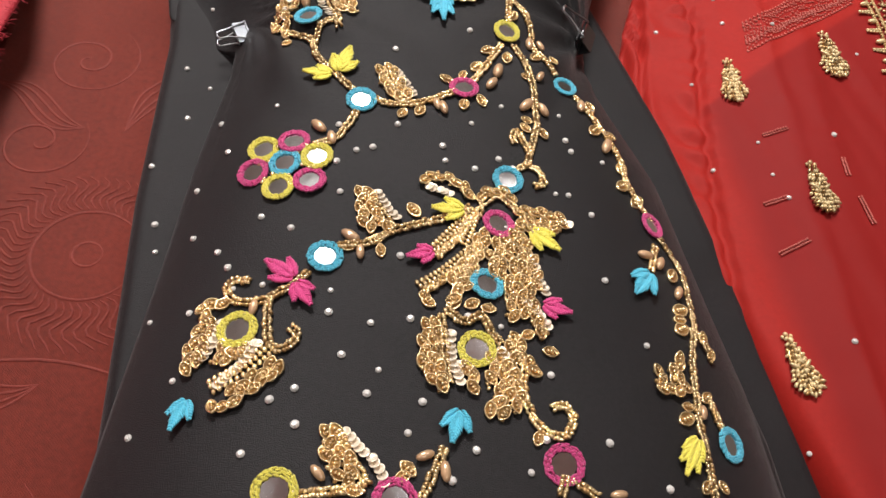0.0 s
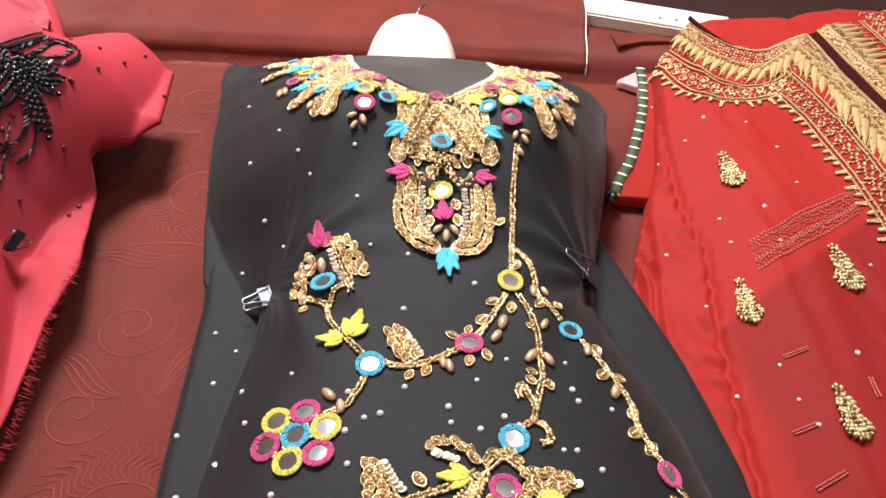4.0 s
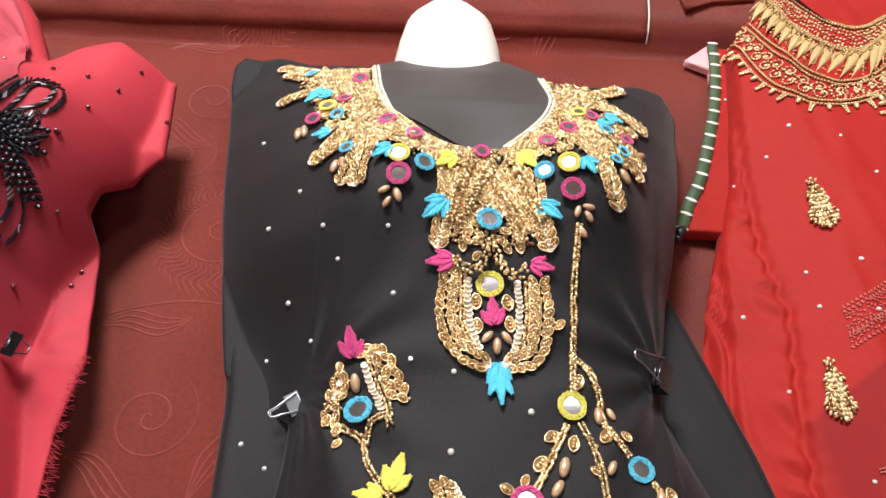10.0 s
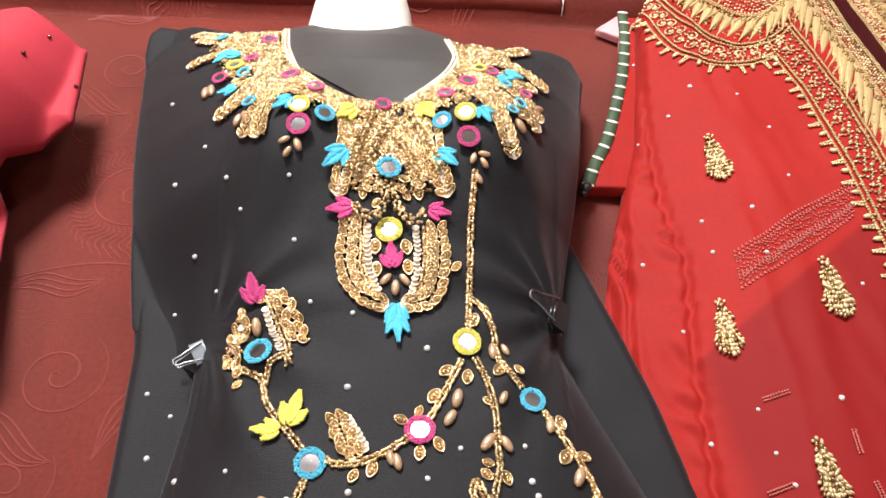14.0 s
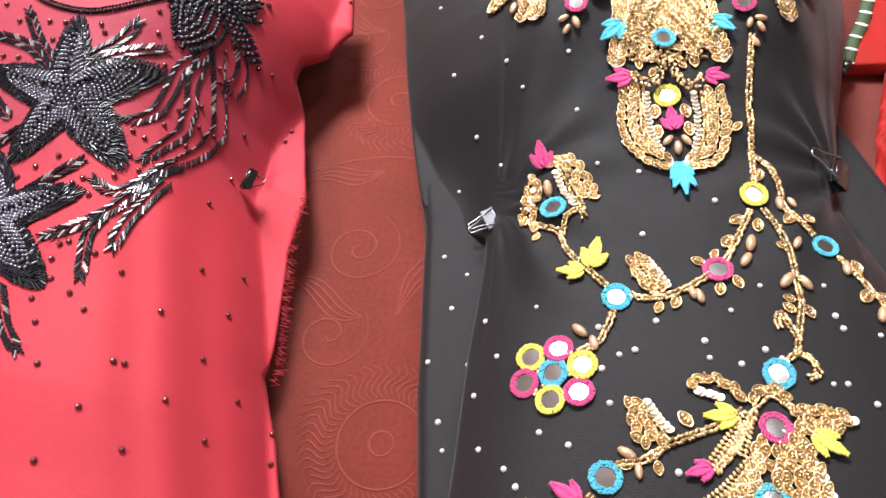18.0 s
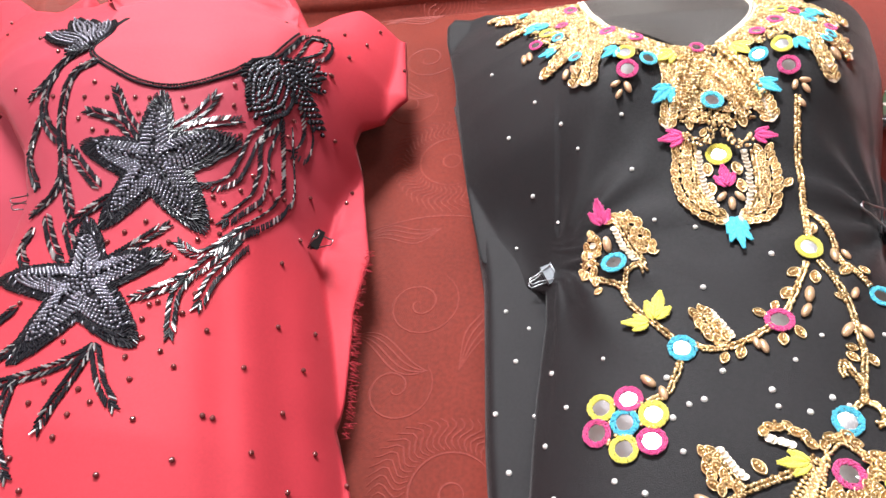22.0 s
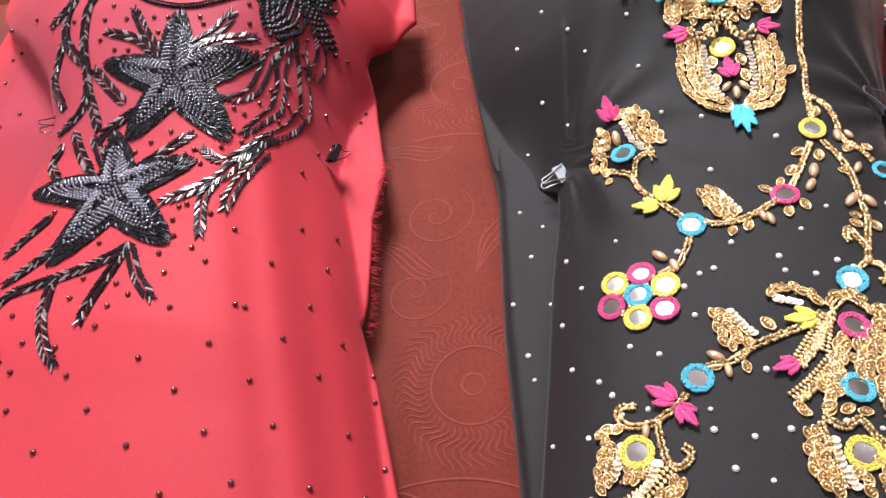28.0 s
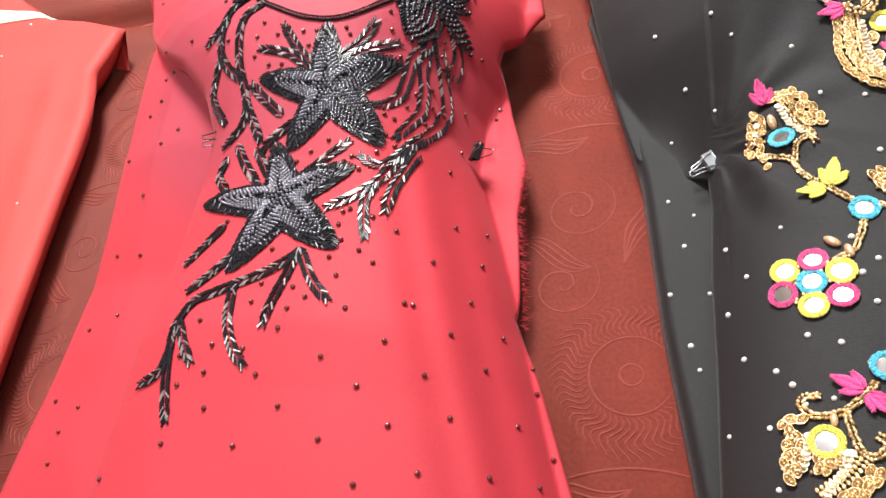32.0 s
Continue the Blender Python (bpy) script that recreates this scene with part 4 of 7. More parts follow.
cup_row(kameez, [(-0.1367, 0.7984), (-0.1732, 0.8113), (-0.2124, 0.8084)], 0.003)
cup_row(kameez, [(-0.1261, 0.7818), (-0.1488, 0.7711), (-0.1692, 0.7715)], 0.003)
cup_row(kameez, [(-0.1179, 0.7492), (-0.1385, 0.7217), (-0.1644, 0.7118)], 0.003)
cup_row(kameez, [(-0.1090, 0.7265), (-0.1179, 0.6990), (-0.1222, 0.6727)], 0.003)
cup_row(kameez, [(-0.1166, 0.7305), (-0.1221, 0.7108), (-0.1316, 0.6801)], 0.003)
cup_row(kameez, [(-0.0786, 0.7098), (-0.0957, 0.7115), (-0.1101, 0.7206)], 0.003)
cup_row(kameez, [(-0.1294, 0.7730), (-0.1342, 0.7469), (-0.1527, 0.7177)], 0.003)
cup_row(kameez, [(0.0301, 0.8016), (0.0575, 0.8091), (0.0892, 0.8395)], 0.003)
cup_row(kameez, [(0.0312, 0.7809), (0.0664, 0.7934), (0.0979, 0.7726)], 0.003)
cup_row(kameez, [(0.0308, 0.7665), (0.0610, 0.7565), (0.0891, 0.7630)], 0.003)
cup_row(kameez, [(0.0326, 0.7512), (0.0577, 0.7194), (0.0891, 0.7079)], 0.003)
cup_row(kameez, [(0.0332, 0.7338), (0.0522, 0.6994), (0.0639, 0.6712)], 0.003)
cup_row(kameez, [(0.0344, 0.7400), (0.0503, 0.7083), (0.0607, 0.6803)], 0.003)
cup_row(kameez, [(0.0375, 0.7575), (0.0673, 0.7450), (0.0874, 0.7210)], 0.003)
sequin_row(kameez, [(-0.2116, 0.8717), (-0.1794, 0.8376)])
seed(kameez, (-0.1815, 0.7436), (-0.1829, 0.7618))
seed(kameez, (-0.1747, 0.7435), (-0.1795, 0.7631))
seed(kameez, (-0.1429, 0.6906), (-0.1399, 0.7024))
seed(kameez, (-0.1373, 0.7018), (-0.1307, 0.6879))
seed(kameez, (-0.1053, 0.6638), (-0.0974, 0.6687))
seed(kameez, (-0.1006, 0.6546), (-0.0969, 0.6624))
seed(kameez, (-0.0897, 0.6583), (-0.0941, 0.6689))
seed(kameez, (0.0834, 0.7326), (0.0945, 0.7387))
seed(kameez, (0.0660, 0.7015), (0.0753, 0.6924))
seed(kameez, (0.0341, 0.6554), (0.0363, 0.6646))
seed(kameez, (0.0384, 0.6647), (0.0476, 0.6637))
seed(kameez, (0.0405, 0.6621), (0.0458, 0.6544))
NECK_LEFT = [(-0.136, 0.845), (-0.1276, 0.8077), (-0.1098, 0.7633), (-0.0888, 0.7274), (-0.0663, 0.7155), (-0.0447, 0.7132)]
LOBES_LEFT = [(-0.196, 0.862), (-0.192, 0.822), (-0.165, 0.765), (-0.138, 0.716), (-0.1020, 0.6990), (-0.055, 0.6990)]
NECK_RIGHT = [(-0.0188, 0.7155), (-0.0059, 0.7279), (0.0117, 0.7419), (0.0223, 0.7650), (0.0243, 0.7920), (0.0200, 0.8268)]
LOBES_RIGHT = [(-0.0050, 0.7030), (0.0180, 0.7080), (0.0440, 0.7110), (0.0690, 0.7280), (0.0800, 0.7850), (0.0680, 0.8230)]
for edge, rim in ((NECK_LEFT, LOBES_LEFT), (NECK_RIGHT, LOBES_RIGHT)):
    fill_beads(kameez, edge, rim)
fill_beads(kameez, [(-0.050, 0.704), (-0.055, 0.675), (-0.058, 0.652), (-0.060, 0.640)], [(-0.004, 0.704), (0.005, 0.675), (0.011, 0.652), (0.016, 0.640)])
for x, y, r, mat in ((-0.1467, 0.7820, 0.0066, PINKT), (-0.1709, 0.7637, 0.0070, PINKT), (-0.1401, 0.8209, 0.0072, PINKT), (-0.1053, 0.7354, 0.0078, PINKT), (-0.0843, 0.7151, 0.0070, PINKT), (-0.0339, 0.7132, 0.0068, PINKT),
                     (-0.1605, 0.7759, 0.0082, YELLOW), (-0.0931, 0.6926, 0.0086, YELLOW), (-0.1494, 0.7620, 0.0064, CYAN), (-0.1890, 0.8473, 0.0066, CYAN), (-0.1324, 0.7071, 0.0064, CYAN), (-0.0758, 0.6900, 0.0082, CYAN), (-0.0917, 0.6771, 0.0095, PINKT),
                     (0.0518, 0.7665, 0.0064, PINKT), (0.0786, 0.7449, 0.0060, PINKT), (0.0316, 0.7397, 0.0074, PINKT), (0.0147, 0.7204, 0.0070, PINKT), (0.0315, 0.6749, 0.0092, PINKT),
                     (0.0619, 0.7479, 0.0060, CYAN), (0.0708, 0.7212, 0.0058, CYAN), (0.0637, 0.7059, 0.0056, CYAN), (0.0133, 0.6924, 0.0080, CYAN), (0.0297, 0.6961, 0.0090, YELLOW), (0.0425, 0.7683, 0.0066, YELLOW)):
    mirror(kameez, (x, y), r, mat, 0.0042)
for base, tip, mat in (((-0.1689, 0.8073), (-0.1830, 0.7905), CYAN), ((-0.1503, 0.7413), (-0.1669, 0.7390), CYAN), ((-0.0986, 0.6990), (-0.1115, 0.6885), CYAN), ((-0.1600, 0.7950), (-0.1740, 0.8010), CYAN), ((-0.0540, 0.7047), (-0.0680, 0.6915), YELLOW),
                       ((0.0633, 0.7725), (0.0785, 0.7690), CYAN), ((0.0395, 0.7000), (0.0470, 0.6860), CYAN), ((-0.0046, 0.7119), (0.0081, 0.6965), YELLOW), ((0.0560, 0.7560), (0.0690, 0.7610), CYAN)):
    thread_leaf(kameez, base, tip, mat, 0.0030)
# bib
vine(kameez, [(-0.0206, 0.7109), (-0.0343, 0.6815), (-0.0492, 0.6489)], None, BEAD, 0.0021, 0.0017, 0.0064)
vine(kameez, [(-0.0411, 0.7091), (-0.0478, 0.6806), (-0.0555, 0.6503)], None, BEAD, 0.0021, 0.0017, 0.0064)
vine(kameez, [(-0.0332, 0.7014), (-0.0149, 0.6741), (0.0041, 0.6425)], None, BEAD, 0.0021, 0.0017, 0.0064)
vine(kameez, [(-0.0131, 0.7092), (-0.0003, 0.6822), (0.0112, 0.6540)], None, BEAD, 0.0021, 0.0017, 0.0064)
cup_row(kameez, [(-0.0304, 0.7061), (-0.0287, 0.6872), (-0.0277, 0.6683)], 0.003)
cup_row(kameez, [(-0.0396, 0.6994), (-0.0426, 0.6778), (-0.0464, 0.6577)], 0.003)
cup_row(kameez, [(-0.0144, 0.6949), (-0.0063, 0.6708), (0.0014, 0.6501)], 0.003)
cup_row(kameez, [(-0.0244, 0.6980), (-0.0193, 0.6793), (-0.0158, 0.6642)], 0.003)
cup_row(kameez, [(-0.0605, 0.6937), (-0.0545, 0.6799), (-0.0561, 0.6604)], 0.003)
cup_row(kameez, [(-0.0598, 0.6951), (-0.0584, 0.6645), (-0.0615, 0.6353)], 0.003)
cup_row(kameez, [(0.0057, 0.6955), (0.0084, 0.6659), (0.0174, 0.6366)], 0.003)
cup_row(kameez, [(-0.0452, 0.6927), (-0.0486, 0.6665), (-0.0513, 0.6488)], 0.003)
cup_row(kameez, [(-0.0071, 0.6967), (-0.0001, 0.6722), (0.0047, 0.6497)], 0.003)
cup_row(kameez, [(-0.0292, 0.7083), (-0.0296, 0.6898), (-0.0287, 0.6715)])
cup_row(kameez, [(-0.0198, 0.6900), (-0.0103, 0.6639), (-0.0043, 0.6463)])
cup_row(kameez, [(-0.0386, 0.6823), (-0.0409, 0.6629), (-0.0415, 0.6435)])
sequin_row(kameez, [(-0.0524, 0.6681), (-0.0574, 0.6478), (-0.0626, 0.6336)])
sequin_row(kameez, [(0.0077, 0.6617), (0.0130, 0.6471), (0.0191, 0.6357)])
cup(kameez, (-0.0362, 0.6383), (-0.0292, 0.6464))
cup(kameez, (-0.0220, 0.6445), (-0.0124, 0.6415))
cup(kameez, (-0.0092, 0.6331), (-0.0148, 0.6402))
cup(kameez, (-0.0433, 0.6321), (-0.0438, 0.6413))
cup(kameez, (-0.0022, 0.6329), (-0.0042, 0.6442))
cup(kameez, (-0.0356, 0.6271), (-0.0319, 0.6344))
vine(kameez, [(-0.0499, 0.6263), (-0.0393, 0.6198), (-0.0293, 0.6232), (-0.0270, 0.6358), (-0.0218, 0.6402), (-0.0172, 0.6275), (-0.0086, 0.6172), (-0.0005, 0.6196), (-0.0007, 0.6265)], None, BEAD, 0.0021, 0.0017, 0.0064)
cup_row(kameez, [(-0.0515, 0.6191), (-0.0529, 0.5908), (-0.0486, 0.5745), (-0.0392, 0.5627), (-0.0248, 0.5566)], 0.003)
cup_row(kameez, [(-0.0467, 0.6193), (-0.0473, 0.5910), (-0.0414, 0.5726), (-0.0322, 0.5629)])
vine(kameez, [(-0.0426, 0.6204), (-0.0412, 0.5953), (-0.0386, 0.5788), (-0.0275, 0.5630)])
sequin_row(kameez, [(-0.0381, 0.6130), (-0.0369, 0.5913), (-0.0329, 0.5769), (-0.0275, 0.5637)])
cup_row(kameez, [(0.0106, 0.6157), (0.0136, 0.5933), (0.0116, 0.5727), (0.0056, 0.5623), (-0.0084, 0.5581)], 0.003)
cup_row(kameez, [(0.0070, 0.6155), (0.0088, 0.5931), (0.0061, 0.5723), (-0.0007, 0.5618)])
vine(kameez, [(0.0025, 0.6142), (0.0035, 0.5927), (0.0027, 0.5783), (-0.0028, 0.5655)])
sequin_row(kameez, [(-0.0040, 0.6133), (-0.0023, 0.5884), (-0.0031, 0.5739), (-0.0067, 0.5629)])
cup(kameez, (-0.0317, 0.5915), (-0.0325, 0.6063))
cup(kameez, (-0.0297, 0.5759), (-0.0307, 0.5881))
cup(kameez, (-0.0089, 0.5923), (-0.0122, 0.6056))
cup(kameez, (-0.0072, 0.5780), (-0.0096, 0.5901))
mirror(kameez, (-0.0263, 0.6552), 0.0098, CYAN, 0.0048)
mirror(kameez, (-0.0230, 0.6115), 0.0105, YELLOW)
thread_leaf(kameez, (-0.0193, 0.5820), (-0.0214, 0.6020), PINKT)
thread_leaf(kameez, (-0.0499, 0.6263), (-0.0689, 0.6223), PINKT)
thread_leaf(kameez, (0.0046, 0.6264), (0.0207, 0.6235), PINKT)
thread_leaf(kameez, (-0.0155, 0.5585), (-0.0123, 0.5278), CYAN)
thread_leaf(kameez, (-0.0578, 0.6671), (-0.0730, 0.6504), CYAN, 0.0030)
thread_leaf(kameez, (0.0096, 0.6661), (0.0247, 0.6535), CYAN, 0.0030)
seed(kameez, (-0.0267, 0.5704), (-0.0203, 0.5786))
seed(kameez, (-0.0165, 0.5630), (-0.0166, 0.5747))
seed(kameez, (-0.0073, 0.5710), (-0.0136, 0.5788))
# long stem and upper sprays
vine(kameez, [(0.0367, 0.6526), (0.0351, 0.6229), (0.0348, 0.5830), (0.0340, 0.5411)])
cup(kameez, (0.0218, 0.5828), (0.0286, 0.5897))
seed(kameez, (0.0411, 0.6452), (0.0376, 0.6503))
mirror(kameez, (0.0331, 0.5332), 0.0105, YELLOW)
vine(kameez, [(0.0292, 0.5197), (0.0196, 0.4980), (0.0093, 0.4771)])
cup(kameez, (0.0149, 0.5083), (0.0241, 0.5147))
cup(kameez, (0.0328, 0.5024), (0.0345, 0.5140))
cup(kameez, (0.0086, 0.4876), (0.0156, 0.4984))
cup(kameez, (0.0007, 0.4783), (0.0046, 0.4856))
seed(kameez, (0.0253, 0.4841), (0.0286, 0.4997))
seed(kameez, (0.0191, 0.4728), (0.0253, 0.4834))
cup(kameez, (-0.0130, 0.4775), (-0.0036, 0.4736))
cup(kameez, (0.0034, 0.4492), (0.0046, 0.4600))
cup(kameez, (0.0179, 0.4559), (0.0131, 0.4655))
seed(kameez, (-0.0123, 0.4457), (-0.0148, 0.4554))
mirror(kameez, (0.0038, 0.4693), 0.0105, PINKT)
vine(kameez, [(-0.0023, 0.4647), (-0.0155, 0.4553), (-0.0303, 0.4476), (-0.0452, 0.4459), (-0.0548, 0.4500)])
cup_row(kameez, [(-0.0511, 0.4746), (-0.0471, 0.4617), (-0.0379, 0.4502)])
cup_row(kameez, [(-0.0455, 0.4779), (-0.0389, 0.4652), (-0.0325, 0.4533)])
sequin_row(kameez, [(-0.0414, 0.4752), (-0.0330, 0.4634), (-0.0276, 0.4527)])
bugle_row(kameez, [(-0.0476, 0.4696), (-0.0403, 0.4574), (-0.0341, 0.4481)])
cup(kameez, (-0.0370, 0.4345), (-0.0331, 0.4434))
cup(kameez, (-0.0262, 0.4383), (-0.0221, 0.4484))
seed(kameez, (-0.0078, 0.4428), (-0.0109, 0.4534))
mirror(kameez, (-0.0613, 0.4464), 0.0105, CYAN)
vine(kameez, [(-0.0665, 0.4542), (-0.0774, 0.4666), (-0.0871, 0.4769), (-0.0950, 0.4888), (-0.0981, 0.4997)])
thread_leaf(kameez, (-0.0778, 0.4708), (-0.0725, 0.4940), YELLOW)
thread_leaf(kameez, (-0.0824, 0.4669), (-0.1008, 0.4677), YELLOW)
mirror(kameez, (-0.1045, 0.5222), 0.0105, CYAN)
cup_row(kameez, [(-0.1066, 0.5623), (-0.0983, 0.5658), (-0.0876, 0.5562), (-0.0791, 0.5416), (-0.0745, 0.5293)])
cup_row(kameez, [(-0.1001, 0.5593), (-0.0901, 0.5485), (-0.0822, 0.5316)])
vine(kameez, [(-0.1018, 0.5587), (-0.0893, 0.5346), (-0.0832, 0.5178)])
sequin_row(kameez, [(-0.1044, 0.5528), (-0.0964, 0.5371), (-0.0894, 0.5218)])
cup_row(kameez, [(-0.1204, 0.5541), (-0.1236, 0.5406), (-0.1257, 0.5272), (-0.1277, 0.5132)])
cup_row(kameez, [(-0.1158, 0.5469), (-0.1189, 0.5277), (-0.1188, 0.5058)])
sequin_row(kameez, [(-0.1197, 0.5441), (-0.1221, 0.5258)])
cup(kameez, (-0.1186, 0.4992), (-0.1144, 0.5043))
vine(kameez, [(-0.0982, 0.5006), (-0.1024, 0.5068), (-0.1114, 0.5116), (-0.1182, 0.5152)])
vine(kameez, [(-0.0974, 0.5007), (-0.0951, 0.5140), (-0.0865, 0.5180), (-0.0825, 0.5115)])
seed(kameez, (-0.1082, 0.5363), (-0.1101, 0.5496))
thread_leaf(kameez, (-0.1131, 0.5604), (-0.1172, 0.5815), PINKT, 0.0034)
vine(kameez, [(-0.0636, 0.4356), (-0.0686, 0.4213), (-0.0747, 0.4119), (-0.0865, 0.4069)])
seed(kameez, (-0.0798, 0.4180), (-0.0892, 0.4263))
seed(kameez, (-0.0742, 0.4076), (-0.0773, 0.4180))
for k in range(6):
    for r, q in ((0.0098, 0.0), (0.0172, 0.0), (0.0152, 0.09), (0.0152, -0.09)):
        u = 0.884 + k * math.pi / 3 + q
        place("gold_bead", GOLD_MESH, kameez, sit(kameez, -0.1004 + r * math.cos(u), 0.3928 + r * math.sin(u), u, 0.0016, 0.2))
mirror(kameez, (-0.1004, 0.3935), 0.0105, CYAN)
mirror(kameez, (-0.0977, 0.4099), 0.0105, PINKT)
mirror(kameez, (-0.1184, 0.3884), 0.0105, PINKT)
mirror(kameez, (-0.0845, 0.3795), 0.0105, PINKT)
mirror(kameez, (-0.1152, 0.4061), 0.0105, YELLOW)
mirror(kameez, (-0.0825, 0.3979), 0.0105, YELLOW)
mirror(kameez, (-0.1015, 0.3751), 0.0105, YELLOW)
vine(kameez, [(0.0391, 0.5224), (0.0467, 0.5044), (0.0509, 0.4856), (0.0519, 0.4616), (0.0527, 0.4464), (0.0483, 0.4265), (0.0447, 0.4113)])
cup(kameez, (0.0440, 0.4932), (0.0495, 0.4891))
cup(kameez, (0.0415, 0.4516), (0.0499, 0.4498))
cup(kameez, (0.0589, 0.4371), (0.0551, 0.4469))
cup(kameez, (0.0412, 0.4465), (0.0485, 0.4405))
seed(kameez, (0.0419, 0.4582), (0.0497, 0.4689))
seed(kameez, (0.0608, 0.4586), (0.0544, 0.4684))
seed(kameez, (0.0586, 0.4989), (0.0545, 0.4895))
vine(kameez, [(0.0472, 0.4216), (0.0423, 0.4324), (0.0389, 0.4388), (0.0356, 0.4334), (0.0376, 0.4282)])
vine(kameez, [(0.0447, 0.4113), (0.0518, 0.4081), (0.0550, 0.3988), (0.0497, 0.3956)])
vine(kameez, [(0.0447, 0.4113), (0.0390, 0.4067), (0.0352, 0.4018)])
mirror(kameez, (0.0321, 0.3967), 0.0105, CYAN)
vine(kameez, [(0.0335, 0.5690), (0.0404, 0.5634), (0.0472, 0.5553), (0.0519, 0.5392), (0.0544, 0.5245), (0.0624, 0.5127), (0.0703, 0.5041)])
cup(kameez, (0.0426, 0.5624), (0.0472, 0.5578))
cup(kameez, (0.0342, 0.5432), (0.0404, 0.5556))
cup(kameez, (0.0513, 0.5102), (0.0586, 0.5202))
cup(kameez, (0.0714, 0.5138), (0.0652, 0.5199))
seed(kameez, (0.0509, 0.5233), (0.0507, 0.5355))
seed(kameez, (0.0575, 0.5355), (0.0615, 0.5290))
mirror(kameez, (0.0767, 0.4975), 0.0095, CYAN)
vine(kameez, [(0.0840, 0.4893), (0.0911, 0.4779), (0.0999, 0.4649), (0.1066, 0.4540), (0.1128, 0.4413), (0.1156, 0.4229), (0.1229, 0.4074), (0.1293, 0.3988)])
cup(kameez, (0.0928, 0.4882), (0.0969, 0.4781))
cup(kameez, (0.0902, 0.4534), (0.1009, 0.4655))
cup(kameez, (0.1043, 0.4645), (0.1135, 0.4609))
cup(kameez, (0.1093, 0.4273), (0.1176, 0.4385))
cup(kameez, (0.1073, 0.4125), (0.1174, 0.4212))
cup(kameez, (0.1177, 0.4029), (0.1268, 0.4128))
cup(kameez, (0.1275, 0.4002), (0.1330, 0.3961))
seed(kameez, (0.0861, 0.4738), (0.0878, 0.4853))
seed(kameez, (0.1000, 0.4408), (0.1057, 0.4537))
# great flower of the skirt
mirror(kameez, (0.0259, 0.3624), 0.0105, PINKT)
mirror(kameez, (0.0194, 0.3205), 0.0105, CYAN)
mirror(kameez, (-0.0693, 0.3274), 0.0105, CYAN)
mirror(kameez, (0.0144, 0.2809), 0.011, YELLOW)
vine(kameez, [(-0.0626, 0.3353), (-0.0475, 0.3388), (-0.0326, 0.3492), (-0.0202, 0.3549), (-0.0074, 0.3608), (0.0089, 0.3716)])
seed(kameez, (-0.0622, 0.3448), (-0.0519, 0.3391))
seed(kameez, (-0.0504, 0.3274), (-0.0513, 0.3361))
cup(kameez, (-0.0603, 0.3337), (-0.0541, 0.3364))
cup(kameez, (-0.0390, 0.3302), (-0.0407, 0.3389))
cup(kameez, (-0.0198, 0.3598), (-0.0269, 0.3692))
cup(kameez, (-0.0460, 0.3396), (-0.0386, 0.3446))
cup_row(kameez, [(-0.0539, 0.3723), (-0.0523, 0.3563), (-0.0449, 0.3444)])
cup_row(kameez, [(-0.0491, 0.3728), (-0.0456, 0.3591), (-0.0390, 0.3492)])
vine(kameez, [(-0.0471, 0.3690), (-0.0397, 0.3580), (-0.0343, 0.3497)])
sequin_row(kameez, [(-0.0449, 0.3735), (-0.0375, 0.3624), (-0.0311, 0.3550)])
thread_leaf(kameez, (0.0050, 0.3677), (-0.0136, 0.3664), YELLOW)
cup_row(kameez, [(-0.0187, 0.3880), (-0.0069, 0.3908), (0.0035, 0.3866), (0.0095, 0.3793)])
sequin_row(kameez, [(-0.0157, 0.3826), (-0.0065, 0.3800), (0.0003, 0.3776)])
cup_row(kameez, [(0.0156, 0.3812), (0.0225, 0.3858), (0.0295, 0.3859), (0.0371, 0.3801)])
vine(kameez, [(0.0157, 0.3748), (0.0259, 0.3830), (0.0369, 0.3757)])
cup_row(kameez, [(0.0380, 0.3735), (0.0503, 0.3752), (0.0645, 0.3726)])
cup_row(kameez, [(0.0396, 0.3669), (0.0518, 0.3673), (0.0678, 0.3688)])
cup_row(kameez, [(0.0388, 0.3614), (0.0498, 0.3620), (0.0622, 0.3646)])
sequin_row(kameez, [(0.0627, 0.3718), (0.0698, 0.3705)])
thread_leaf(kameez, (0.0456, 0.3602), (0.0624, 0.3493), YELLOW)
thread_leaf(kameez, (-0.0112, 0.3363), (-0.0257, 0.3312), PINKT)
thread_leaf(kameez, (0.0506, 0.3117), (0.0669, 0.3092), PINKT)
bugle_row(kameez, [(0.0130, 0.3690), (0.0011, 0.3535), (-0.0112, 0.3363)])
bugle_row(kameez, [(0.0098, 0.3628), (0.0036, 0.3430)])
bugle_row(kameez, [(0.0111, 0.3411), (-0.0044, 0.3239), (-0.0172, 0.3137)])
vine(kameez, [(0.0157, 0.3719), (0.0034, 0.3508), (-0.0089, 0.3344)])
vine(kameez, [(0.0133, 0.3444), (0.0003, 0.3257), (-0.0152, 0.3104)])
cup_row(kameez, [(0.0186, 0.3532), (0.0134, 0.3361), (0.0052, 0.3192)])
cup_row(kameez, [(0.0143, 0.3485), (0.0089, 0.3354), (0.0005, 0.3203)])
cup_row(kameez, [(0.0112, 0.3328), (0.0083, 0.3197), (-0.0021, 0.3059)])
cup_row(kameez, [(0.0252, 0.3483), (0.0274, 0.3315), (0.0327, 0.3178), (0.0335, 0.3022)])
cup_row(kameez, [(0.0308, 0.3512), (0.0340, 0.3365), (0.0379, 0.3204), (0.0398, 0.3048)])
cup_row(kameez, [(0.0353, 0.3560), (0.0396, 0.3381), (0.0434, 0.3195), (0.0471, 0.3017), (0.0510, 0.2910)])
